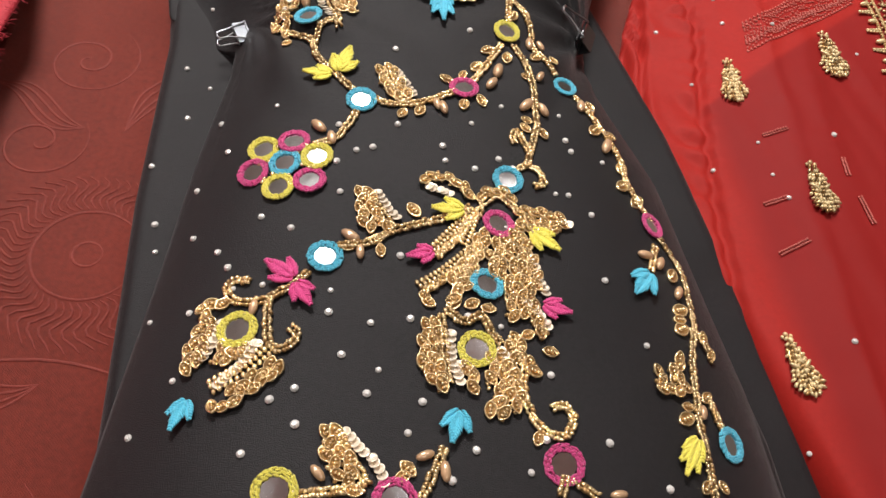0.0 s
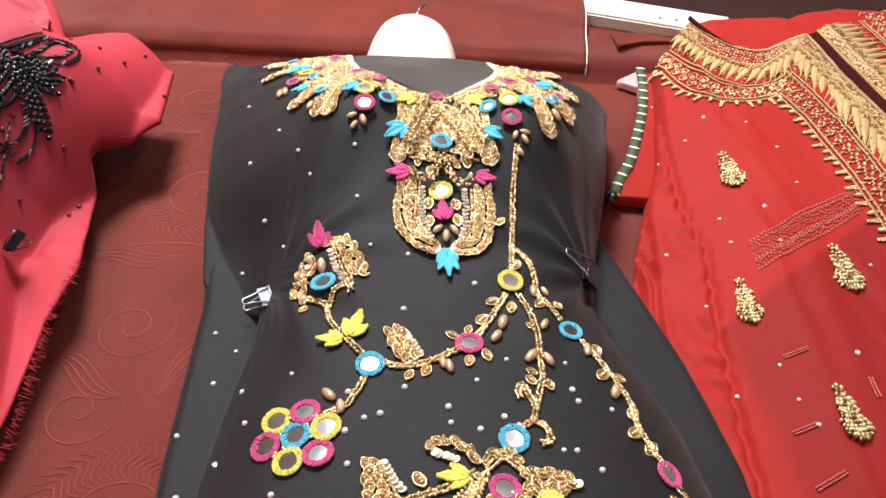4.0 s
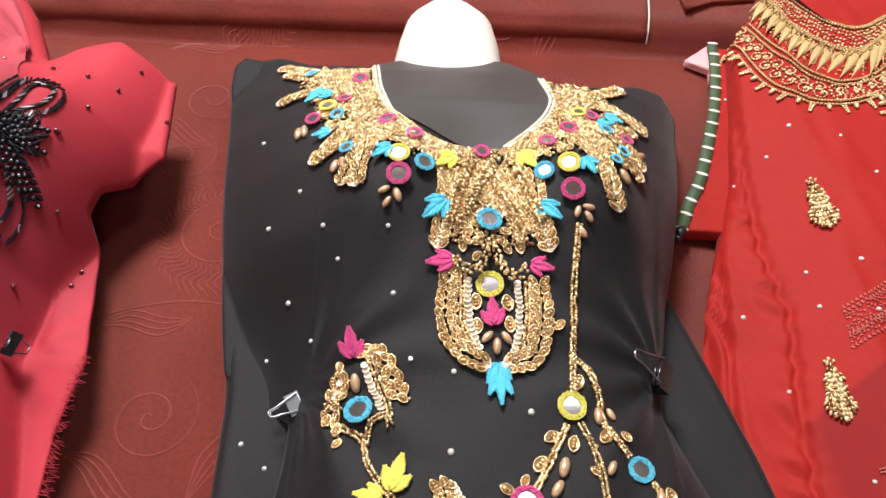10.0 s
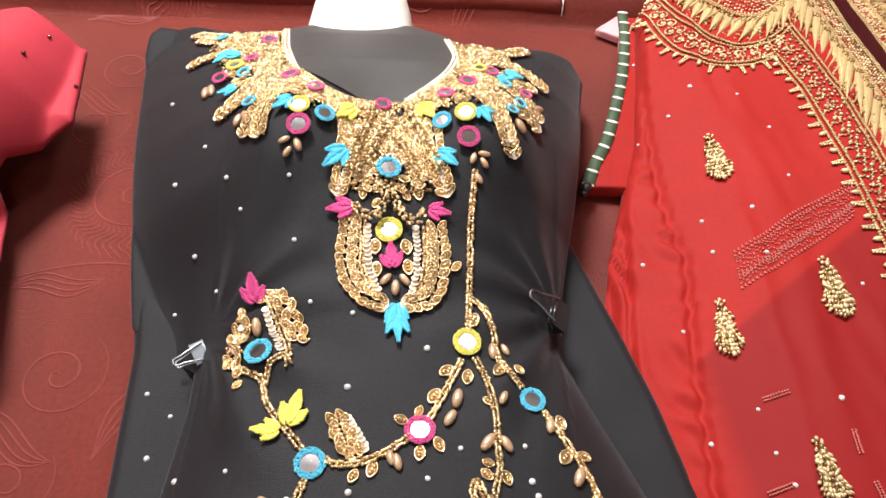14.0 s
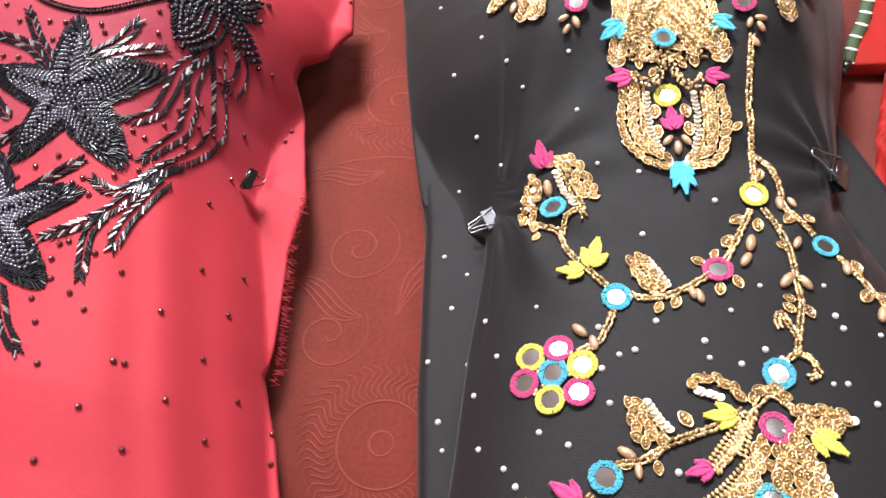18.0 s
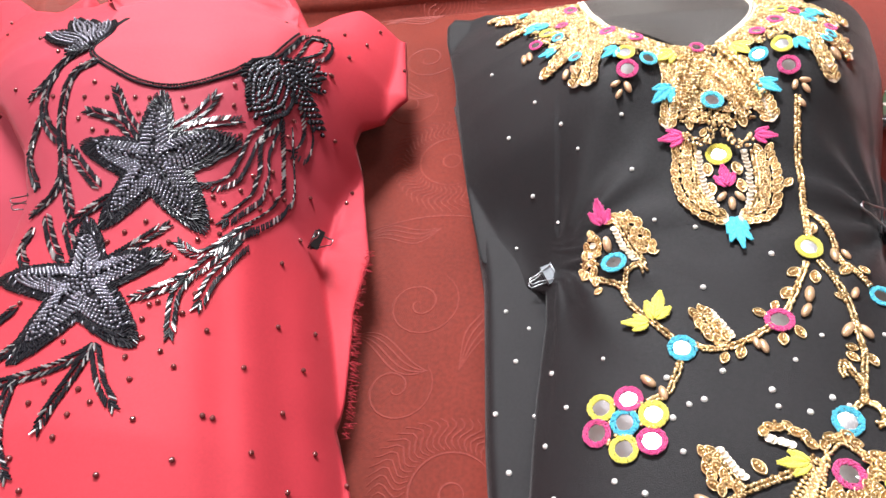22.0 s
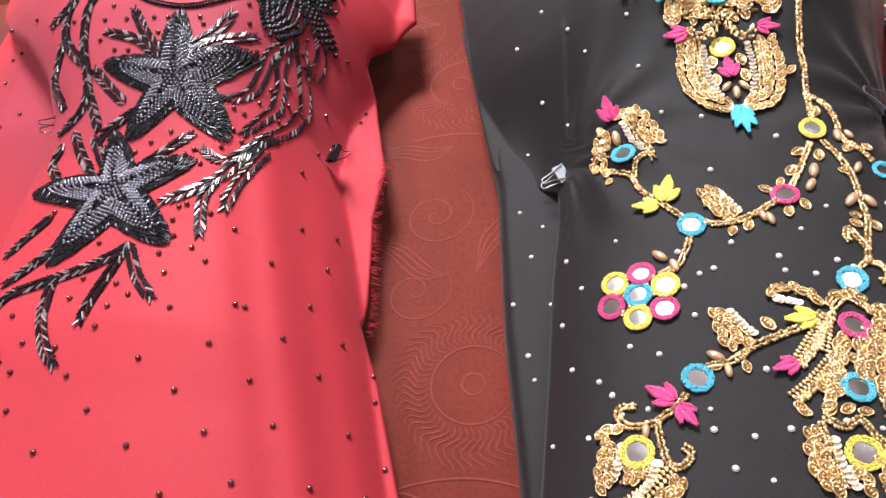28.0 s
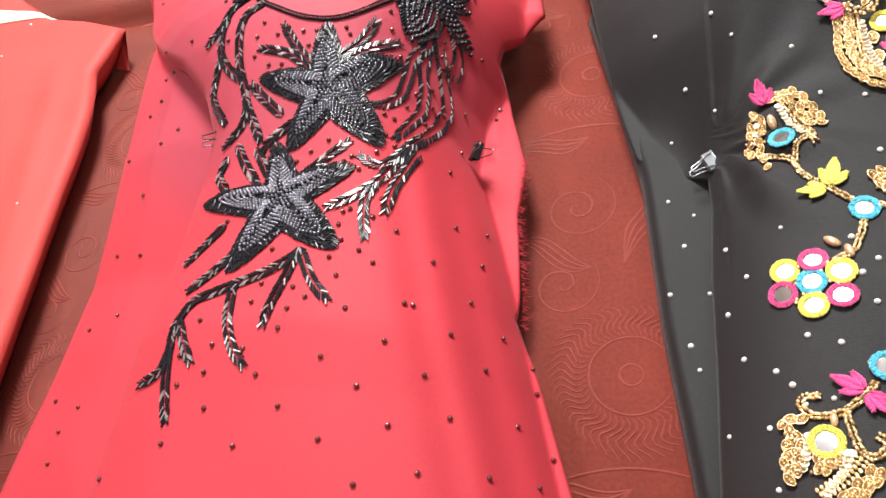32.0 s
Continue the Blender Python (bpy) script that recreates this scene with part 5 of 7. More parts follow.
cup_row(kameez, [(0.0410, 0.3551), (0.0450, 0.3402), (0.0485, 0.3240)])
cup_row(kameez, [(0.0218, 0.3400), (0.0241, 0.3274)])
sequin_row(kameez, [(0.0451, 0.3421), (0.0503, 0.3280), (0.0541, 0.3175)])
sequin_row(kameez, [(0.0400, 0.3135), (0.0478, 0.3076), (0.0554, 0.2962)])
cup(kameez, (-0.0160, 0.3075), (-0.0081, 0.3035))
cup(kameez, (-0.0170, 0.3109), (-0.0107, 0.3065))
cup(kameez, (-0.0021, 0.3031), (0.0054, 0.3104))
cup(kameez, (0.0071, 0.3054), (0.0157, 0.3100))
cup(kameez, (0.0163, 0.3066), (0.0250, 0.3054))
cup(kameez, (0.0495, 0.2852), (0.0590, 0.2847))
cup(kameez, (0.0379, 0.2909), (0.0458, 0.2953))
vine(kameez, [(-0.0020, 0.3025), (0.0072, 0.2961), (0.0164, 0.3014), (0.0210, 0.2936), (0.0271, 0.2854)])
vine(kameez, [(-0.0049, 0.2987), (-0.0029, 0.2857), (-0.0016, 0.2730), (0.0009, 0.2604)])
cup_row(kameez, [(-0.0118, 0.2918), (-0.0130, 0.2813), (-0.0126, 0.2718), (-0.0078, 0.2624), (0.0002, 0.2560)])
cup_row(kameez, [(-0.0077, 0.2934), (-0.0077, 0.2803), (-0.0051, 0.2680), (0.0009, 0.2609)])
sequin_row(kameez, [(0.0006, 0.2881), (0.0019, 0.2734), (0.0069, 0.2592)])
sequin_row(kameez, [(0.0055, 0.2713), (0.0039, 0.2649)])
cup_row(kameez, [(0.0102, 0.2697), (0.0139, 0.2593)])
cup_row(kameez, [(0.0286, 0.2782), (0.0291, 0.2666), (0.0255, 0.2546), (0.0215, 0.2468)])
cup_row(kameez, [(0.0332, 0.2836), (0.0330, 0.2678), (0.0283, 0.2519), (0.0283, 0.2437)])
cup_row(kameez, [(0.0354, 0.2905), (0.0400, 0.2780), (0.0471, 0.2701)])
cup_row(kameez, [(0.0367, 0.2620), (0.0347, 0.2474)])
cup_row(kameez, [(0.0226, 0.2759), (0.0226, 0.2603)])
sequin_row(kameez, [(0.0271, 0.2813), (0.0316, 0.2770)])
vine(kameez, [(0.0332, 0.2902), (0.0391, 0.2747), (0.0388, 0.2592), (0.0442, 0.2464), (0.0513, 0.2399), (0.0602, 0.2404), (0.0642, 0.2488), (0.0601, 0.2557), (0.0534, 0.2534)])
cup(kameez, (0.0447, 0.2329), (0.0470, 0.2410))
thread_leaf(kameez, (0.0061, 0.2466), (0.0027, 0.2299), CYAN)
mirror(kameez, (0.0584, 0.2253), 0.011, PINKT)
vine(kameez, [(0.0589, 0.2190), (0.0561, 0.2097)])
vine(kameez, [(0.0623, 0.2183), (0.0756, 0.2112)])
seed(kameez, (0.0816, 0.2128), (0.0892, 0.2142))
mirror(kameez, (-0.0757, 0.2018), 0.0115, YELLOW)
vine(kameez, [(-0.0672, 0.2008), (-0.0476, 0.2041), (-0.0350, 0.2060)])
seed(kameez, (-0.0552, 0.2085), (-0.0607, 0.2138))
seed(kameez, (-0.0139, 0.2212), (-0.0053, 0.2251))
seed(kameez, (-0.0002, 0.2216), (0.0012, 0.2116))
cup_row(kameez, [(-0.0553, 0.2302), (-0.0539, 0.2191), (-0.0484, 0.2111), (-0.0399, 0.2041)])
cup_row(kameez, [(-0.0512, 0.2313), (-0.0483, 0.2222), (-0.0406, 0.2109)])
vine(kameez, [(-0.0485, 0.2261), (-0.0426, 0.2173), (-0.0352, 0.2080)])
sequin_row(kameez, [(-0.0475, 0.2309), (-0.0387, 0.2229), (-0.0301, 0.2152), (-0.0269, 0.2077)])
mirror(kameez, (-0.0223, 0.2015), 0.0115, PINKT)
cup(kameez, (-0.0210, 0.2197), (-0.0134, 0.2132))
cup(kameez, (-0.0225, 0.2112), (-0.0162, 0.2143))
vine(kameez, [(-0.0005, 0.2274), (-0.0056, 0.2152), (-0.0103, 0.2034)])
thread_leaf(kameez, (-0.1240, 0.2447), (-0.1288, 0.2293), CYAN)
# side flower
mirror(kameez, (-0.1074, 0.2824), 0.0115, YELLOW)
vine(kameez, [(-0.0770, 0.3168), (-0.0846, 0.3078), (-0.0938, 0.3008), (-0.0934, 0.2900), (-0.0914, 0.2778), (-0.0861, 0.2716), (-0.0796, 0.2744), (-0.0774, 0.2807), (-0.0813, 0.2844)])
vine(kameez, [(-0.0938, 0.3008), (-0.1023, 0.2987), (-0.1130, 0.3002), (-0.1175, 0.3076), (-0.1154, 0.3126), (-0.1061, 0.3118)])
thread_leaf(kameez, (-0.0832, 0.3126), (-0.0999, 0.3229), PINKT)
thread_leaf(kameez, (-0.0821, 0.3093), (-0.0721, 0.2960), PINKT)
cup_row(kameez, [(-0.1286, 0.2977), (-0.1173, 0.2995)])
cup_row(kameez, [(-0.1249, 0.2923), (-0.1282, 0.2801), (-0.1295, 0.2675), (-0.1267, 0.2585)])
cup_row(kameez, [(-0.1208, 0.2874), (-0.1228, 0.2762), (-0.1244, 0.2637)])
sequin_row(kameez, [(-0.1163, 0.2870), (-0.1189, 0.2758), (-0.1212, 0.2650)])
cup_row(kameez, [(-0.1104, 0.2657), (-0.1005, 0.2731)])
bugle_row(kameez, [(-0.0916, 0.2709), (-0.1010, 0.2608), (-0.1158, 0.2508)])
sequin_row(kameez, [(-0.0964, 0.2741), (-0.1038, 0.2608), (-0.1134, 0.2501)])
cup_row(kameez, [(-0.0830, 0.2609), (-0.0908, 0.2533), (-0.0985, 0.2474), (-0.1057, 0.2400), (-0.1146, 0.2431)])
cup_row(kameez, [(-0.0874, 0.2624), (-0.0957, 0.2547), (-0.1054, 0.2475)])
cup_row(kameez, [(-0.1117, 0.2720), (-0.1155, 0.2629)])
sequin_row(kameez, [(-0.0979, 0.2747), (-0.0999, 0.2700)])
seed(kameez, (-0.1018, 0.2927), (-0.1015, 0.2977))
# right border
mirror(kameez, (0.1311, 0.3924), 0.010, PINKT)
vine(kameez, [(0.1366, 0.3844), (0.1442, 0.3745), (0.1511, 0.3621), (0.1512, 0.3445), (0.1503, 0.3234), (0.1427, 0.2979), (0.1406, 0.2765), (0.1397, 0.2598), (0.1403, 0.2444), (0.1406, 0.2294), (0.1411, 0.2197)])
seed(kameez, (0.1155, 0.3639), (0.1267, 0.3647))
seed(kameez, (0.1296, 0.3572), (0.1344, 0.3672))
seed(kameez, (0.1406, 0.3398), (0.1453, 0.3496))
seed(kameez, (0.1421, 0.2620), (0.1440, 0.2700))
vine(kameez, [(0.1310, 0.3756), (0.1239, 0.3535)])
thread_leaf(kameez, (0.1210, 0.3490), (0.1077, 0.3314), CYAN)
cup(kameez, (0.1363, 0.3507), (0.1466, 0.3643))
cup(kameez, (0.1352, 0.3289), (0.1486, 0.3349))
cup(kameez, (0.1329, 0.3135), (0.1468, 0.3221))
cup(kameez, (0.1350, 0.3238), (0.1448, 0.3253))
cup_row(kameez, [(0.1507, 0.3196), (0.1556, 0.3137), (0.1595, 0.3016)])
cup_row(kameez, [(0.1183, 0.2847), (0.1184, 0.2747), (0.1296, 0.2755)])
cup_row(kameez, [(0.1334, 0.2954), (0.1276, 0.2852), (0.1348, 0.2785)])
cup(kameez, (0.1248, 0.2795), (0.1319, 0.2880))
cup(kameez, (0.1447, 0.2735), (0.1524, 0.2797))
cup(kameez, (0.1262, 0.2570), (0.1367, 0.2631))
vine(kameez, [(0.1495, 0.2762), (0.1559, 0.2599)])
thread_leaf(kameez, (0.1349, 0.2488), (0.1229, 0.2277), YELLOW)
mirror(kameez, (0.1592, 0.2517), 0.0105, CYAN)
cup(kameez, (0.1335, 0.2210), (0.1404, 0.2279))
cup(kameez, (0.1506, 0.2239), (0.1453, 0.2288))
cup(kameez, (0.1301, 0.2675), (0.1376, 0.2675))
# loose stones
stones(kameez, [(-0.1924, 0.5170), (-0.1815, 0.4700), (-0.1946, 0.4240), (-0.1394, 0.4130), (-0.1762, 0.3580), (-0.1213, 0.3817), (-0.1539, 0.3882), (-0.0851, 0.3762), (-0.1289, 0.3340), (-0.1082, 0.3550), (-0.0768, 0.3310), (-0.1152, 0.3083)])
stones(kameez, [(-0.0997, 0.3096)])
stones(kameez, [(-0.1365, 0.2966), (-0.0632, 0.2943), (-0.0412, 0.2903), (-0.1227, 0.2368), (-0.0854, 0.2452), (-0.0396, 0.2517), (-0.0511, 0.2235), (-0.0120, 0.2501), (-0.0011, 0.2762), (-0.0745, 0.2516), (0.0096, 0.2999), (0.0127, 0.3683)])
stones(kameez, [(0.0303, 0.3611)])
stones(kameez, [(0.0510, 0.3654), (0.0631, 0.3934), (0.0714, 0.3943), (-0.0064, 0.4051), (-0.0349, 0.2647)])
stones(kameez, [(0.0119, 0.4022), (0.0358, 0.4079), (0.0760, 0.4325), (-0.0507, 0.4085), (-0.0709, 0.3956), (0.0964, 0.4811), (0.0727, 0.4413), (0.0275, 0.2962), (0.0096, 0.3333), (0.0038, 0.2129), (0.0500, 0.2370), (0.0373, 0.2620)])
stones(kameez, [(-0.1724, 0.5008), (-0.1138, 0.4449), (-0.0602, 0.4050), (-0.0085, 0.4166), (0.0092, 0.4392), (-0.0663, 0.3729), (-0.0904, 0.3465), (-0.1208, 0.3224), (-0.0638, 0.3072), (-0.1604, 0.2981), (-0.0541, 0.2711), (-0.0209, 0.2950)])
stones(kameez, [(0.0861, 0.3835)])
stones(kameez, [(0.0906, 0.3369), (0.1128, 0.2997), (0.0542, 0.2719), (0.0151, 0.2284), (-0.0182, 0.2338), (-0.0716, 0.2335), (-0.0941, 0.2184), (-0.1518, 0.2296), (0.0835, 0.2392), (0.0420, 0.2201), (0.1145, 0.2202), (-0.1358, 0.2571)])
stones(kameez, [(-0.0728, 0.4245)])
stones(kameez, [(-0.1647, 0.4234), (-0.1469, 0.3490), (0.0290, 0.4589), (0.0698, 0.4639), (0.0988, 0.4315), (-0.0434, 0.4964), (-0.0289, 0.3328), (0.0268, 0.4129)])
stones(kameez, [(-0.1944, 0.6708), (-0.1489, 0.5842), (-0.0371, 0.4294), (-0.0444, 0.5500), (-0.0738, 0.5572), (-0.0894, 0.6015), (-0.1701, 0.6906), (-0.0967, 0.6451), (-0.1509, 0.4462), (-0.1814, 0.3782), (-0.2167, 0.7607)])
stones(kameez, [(-0.1715, 0.6158), (-0.1319, 0.6286), (0.0066, 0.5262), (-0.1868, 0.5821), (-0.1462, 0.6551)])
# pink
# beaded stars
star(pink, (-0.4635, 0.5600), [(-0.4717, 0.6251), (-0.4143, 0.6057), (-0.4177, 0.5127), (-0.4930, 0.5088), (-0.5297, 0.5797)])
star(pink, (-0.4911, 0.4590), [(-0.5070, 0.5113), (-0.4357, 0.4857), (-0.4380, 0.4134), (-0.5252, 0.3969), (-0.5740, 0.4700)])
# sprigs
sprig(pink, [(-0.4783, 0.5829), (-0.4978, 0.6046), (-0.5158, 0.6326)])
sprig(pink, [(-0.4808, 0.5780), (-0.5041, 0.5994), (-0.5395, 0.6119)])
sprig(pink, [(-0.4583, 0.5910), (-0.4429, 0.6112), (-0.4309, 0.6397)])
sprig(pink, [(-0.4524, 0.5861), (-0.4359, 0.6061), (-0.4133, 0.6263)])
sprig(pink, [(-0.5070, 0.5420), (-0.5246, 0.5578), (-0.5442, 0.5782)])
sprig(pink, [(-0.5454, 0.6645), (-0.5615, 0.6542), (-0.5641, 0.6306), (-0.5593, 0.6005), (-0.5498, 0.5739), (-0.5450, 0.5537), (-0.5496, 0.5353), (-0.5699, 0.5231)])
sprig(pink, [(-0.5463, 0.5588), (-0.5340, 0.5369), (-0.5241, 0.5173)])
sprig(pink, [(-0.4939, 0.5319), (-0.5128, 0.5181), (-0.5208, 0.5069)])
sprig(pink, [(-0.5695, 0.6805), (-0.5825, 0.6651), (-0.5909, 0.6466), (-0.6074, 0.6343)])
sprig(pink, [(-0.5841, 0.6571), (-0.5874, 0.6386), (-0.5841, 0.6170), (-0.5712, 0.5986), (-0.5540, 0.5835)])
sprig(pink, [(-0.5851, 0.6148), (-0.5906, 0.5982), (-0.5930, 0.5800), (-0.5712, 0.5482)])
sprig(pink, [(-0.5259, 0.5095), (-0.5164, 0.4946), (-0.5070, 0.4794)])
sprig(pink, [(-0.5477, 0.5176), (-0.5350, 0.4962), (-0.5189, 0.4774)])
sprig(pink, [(-0.5603, 0.5091), (-0.5657, 0.4939), (-0.5504, 0.4742)])
sprig(pink, [(-0.4795, 0.4769), (-0.4612, 0.4918), (-0.4400, 0.5110)])
sprig(pink, [(-0.3944, 0.6664), (-0.3957, 0.6403), (-0.4046, 0.6189), (-0.4071, 0.5980), (-0.4093, 0.5758), (-0.4174, 0.5572), (-0.4291, 0.5507)])
sprig(pink, [(-0.3947, 0.6413), (-0.3980, 0.6144), (-0.3960, 0.5921), (-0.3968, 0.5650), (-0.4015, 0.5401), (-0.4080, 0.5229)])
sprig(pink, [(-0.3887, 0.6486), (-0.3860, 0.6193), (-0.3825, 0.5912), (-0.3853, 0.5710), (-0.3901, 0.5403), (-0.3987, 0.5171), (-0.4091, 0.4969), (-0.4181, 0.4914), (-0.4321, 0.4990)])
sprig(pink, [(-0.3903, 0.5343), (-0.4018, 0.5048), (-0.4136, 0.4758), (-0.4316, 0.4582), (-0.4501, 0.4473)])
sprig(pink, [(-0.4153, 0.4719), (-0.4203, 0.4553), (-0.4185, 0.4373), (-0.4149, 0.4196)])
sprig(pink, [(-0.3908, 0.5133), (-0.3971, 0.4909), (-0.4023, 0.4731), (-0.4048, 0.4473)])
sprig(pink, [(-0.3804, 0.6752), (-0.3779, 0.6574), (-0.3809, 0.6360), (-0.3862, 0.6278)])
sprig(pink, [(-0.4634, 0.4085), (-0.4490, 0.3829), (-0.4314, 0.3638)])
sprig(pink, [(-0.4670, 0.4050), (-0.4860, 0.3925), (-0.5100, 0.3830), (-0.5330, 0.3760), (-0.5530, 0.3690), (-0.5646, 0.3488), (-0.5647, 0.3305), (-0.5726, 0.3140), (-0.5950, 0.3080)])
sprig(pink, [(-0.5591, 0.3525), (-0.5489, 0.3325), (-0.5392, 0.3185)])
sprig(pink, [(-0.5647, 0.3305), (-0.5603, 0.3034), (-0.5507, 0.2747)])
sprig(pink, [(-0.5160, 0.3788), (-0.5127, 0.3516), (-0.5038, 0.3296), (-0.4910, 0.3147)])
sprig(pink, [(-0.4658, 0.4086), (-0.4718, 0.3835), (-0.4775, 0.3643), (-0.4812, 0.3438)])
sprig(pink, [(-0.5445, 0.4390), (-0.5633, 0.4227), (-0.5800, 0.4100)])
sprig(pink, [(-0.5212, 0.4130), (-0.5414, 0.3951), (-0.5624, 0.3815)])
# shoulder sprays
PINK_NECK = [(-0.5494, 0.7360), (-0.5516, 0.6998), (-0.5540, 0.6756), (-0.5208, 0.6512), (-0.4948, 0.6375), (-0.4684, 0.6335), (-0.4460, 0.6427), (-0.4273, 0.6625), (-0.4176, 0.6779), (-0.4017, 0.7036), (-0.3933, 0.7509)]
# dots
dots(pink, [(-0.5378, 0.6392), (-0.5948, 0.6845), (-0.5601, 0.6620), (-0.8051, 0.8547), (-0.6350, 0.6549), (-0.8240, 0.8901), (-0.4945, 0.6220), (-0.4817, 0.6215), (-0.5212, 0.6232), (-0.5434, 0.6249), (-0.5780, 0.6305), (-0.4874, 0.6060)])
dots(pink, [(-0.4553, 0.6249), (-0.4224, 0.6535), (-0.4200, 0.6347), (-0.4515, 0.6185), (-0.5262, 0.5927), (-0.5124, 0.5908), (-0.5429, 0.6042), (-0.7193, 0.6796), (-0.6750, 0.6002), (-0.4364, 0.4970), (-0.6407, 0.7238), (-0.4574, 0.4946)])
dots(pink, [(-0.4119, 0.7687), (-0.3910, 0.7894), (-0.3671, 0.7931), (-0.3437, 0.8355), (-0.3483, 0.7970), (-0.3564, 0.7598), (-0.3158, 0.7968), (-0.3645, 0.7236), (-0.3656, 0.7232), (-0.3615, 0.6733)])
dots(pink, [(-0.3528, 0.6504), (-0.3743, 0.6087), (-0.3546, 0.6348), (-0.3916, 0.5987), (-0.4007, 0.5831), (-0.4049, 0.5637), (-0.3902, 0.5803), (-0.3836, 0.5829), (-0.3925, 0.5572), (-0.4108, 0.5441), (-0.4178, 0.5457), (-0.4132, 0.6126), (-0.3874, 0.6410), (-0.3862, 0.6585)])
dots(pink, [(-0.4141, 0.5244), (-0.4179, 0.5040), (-0.4069, 0.5155), (-0.4577, 0.5121), (-0.4731, 0.5029), (-0.4848, 0.4942), (-0.4551, 0.4872), (-0.4420, 0.4919), (-0.4289, 0.4850), (-0.4358, 0.4447), (-0.4078, 0.4816), (-0.4085, 0.4596), (-0.3726, 0.5207), (-0.3722, 0.5592)])
dots(pink, [(-0.4123, 0.4423), (-0.3950, 0.4340), (-0.4176, 0.4105), (-0.4376, 0.4332), (-0.4328, 0.4188), (-0.4057, 0.4007), (-0.4391, 0.4028), (-0.4302, 0.3867), (-0.4306, 0.4477), (-0.3674, 0.4142), (-0.3604, 0.4606), (-0.3439, 0.4743), (-0.3411, 0.4353), (-0.4631, 0.3582)])
dots(pink, [(-0.4181, 0.3594), (-0.4506, 0.3677), (-0.4908, 0.3809), (-0.4627, 0.3764), (-0.4955, 0.3649), (-0.3797, 0.3708), (-0.3428, 0.3934), (-0.3744, 0.3714), (-0.3481, 0.3549), (-0.3876, 0.3377), (-0.4301, 0.3220), (-0.4674, 0.3428), (-0.3213, 0.3739), (-0.3031, 0.3627)])
dots(pink, [(-0.4946, 0.3284), (-0.4798, 0.3090), (-0.5415, 0.4437), (-0.4893, 0.4116)])
dots(pink, [(-0.7079, 0.5340), (-0.6934, 0.5863), (-0.7311, 0.6361), (-0.7155, 0.6490), (-0.7067, 0.6829), (-0.6960, 0.6826), (-0.7438, 0.5815), (-0.7716, 0.5209), (-0.7346, 0.4770), (-0.6992, 0.4716), (-0.7808, 0.4447), (-0.7451, 0.3992), (-0.7089, 0.4099)])
dots(pink, [(-0.7907, 0.3674), (-0.7594, 0.3286), (-0.7227, 0.3201), (-0.7380, 0.2975), (-0.7373, 0.2686), (-0.6149, 0.2392), (-0.5198, 0.2195), (-0.5495, 0.2596), (-0.4871, 0.2585), (-0.4227, 0.2648), (-0.4553, 0.2215), (-0.3943, 0.2373), (-0.3781, 0.2785), (-0.3418, 0.2918)])
dots(pink, [(-0.3558, 0.2499), (-0.3150, 0.2567), (-0.3604, 0.3185), (-0.3269, 0.3381), (-0.2983, 0.3408), (-0.3045, 0.3028), (-0.2833, 0.2892), (-0.2882, 0.2617), (-0.4023, 0.3031), (-0.4570, 0.2863), (-0.5184, 0.2848)])
dots(pink, [(-0.5385, 0.3522), (-0.5223, 0.3320), (-0.5254, 0.3116), (-0.5483, 0.3030)])
dots(pink, [(-0.5519, 0.3254)])
bead_petal(pink, (-0.5618, 0.6874), (-0.6323, 0.7247), 0.010)
bead_petal(pink, (-0.5600, 0.6890), (-0.5666, 0.7330), 0.014)
bead_petal(pink, (-0.5722, 0.6977), (-0.6200, 0.7560), 0.008)
bead_petal(pink, (-0.5640, 0.6930), (-0.5960, 0.7420), 0.010)
bead_petal(pink, (-0.5600, 0.6840), (-0.5850, 0.6810), 0.008)
sprig(pink, [(-0.5618, 0.6850), (-0.5720, 0.6760), (-0.5800, 0.6680)])
bead_petal(pink, (-0.3970, 0.6996), (-0.4066, 0.6322), 0.013)
bead_petal(pink, (-0.3990, 0.6960), (-0.4170, 0.6600), 0.009)
bead_petal(pink, (-0.3947, 0.6963), (-0.3682, 0.6663), 0.008)
bead_petal(pink, (-0.3954, 0.7009), (-0.3675, 0.7191), 0.007)
bead_petal(pink, (-0.3935, 0.6999), (-0.3668, 0.7019), 0.006)
sprig(pink, [(-0.3951, 0.7055), (-0.3914, 0.7270), (-0.3864, 0.7543), (-0.3719, 0.7574), (-0.3733, 0.7354), (-0.3881, 0.7172)])

# ---- lines of the red gown and the things behind ----
NECK_LINES = (
    [(0.2882, 1.0843), (0.3047, 1.0438), (0.3269, 1.0097), (0.3560, 0.9956), (0.3856, 1.0122), (0.4237, 1.0383)],
    [(0.2760, 1.0576), (0.2905, 1.0079), (0.3124, 0.9756), (0.3402, 0.9593), (0.3694, 0.9723), (0.4053, 1.0097)],
    [(0.2528, 1.0193), (0.2649, 0.9847), (0.2822, 0.9460), (0.3067, 0.9171), (0.3327, 0.9135), (0.3592, 0.9252), (0.3778, 0.9438)],
    [(0.2351, 0.9970), (0.2482, 0.9472), (0.2654, 0.9108), (0.2935, 0.8865), (0.3262, 0.8865), (0.3517, 0.8964)])
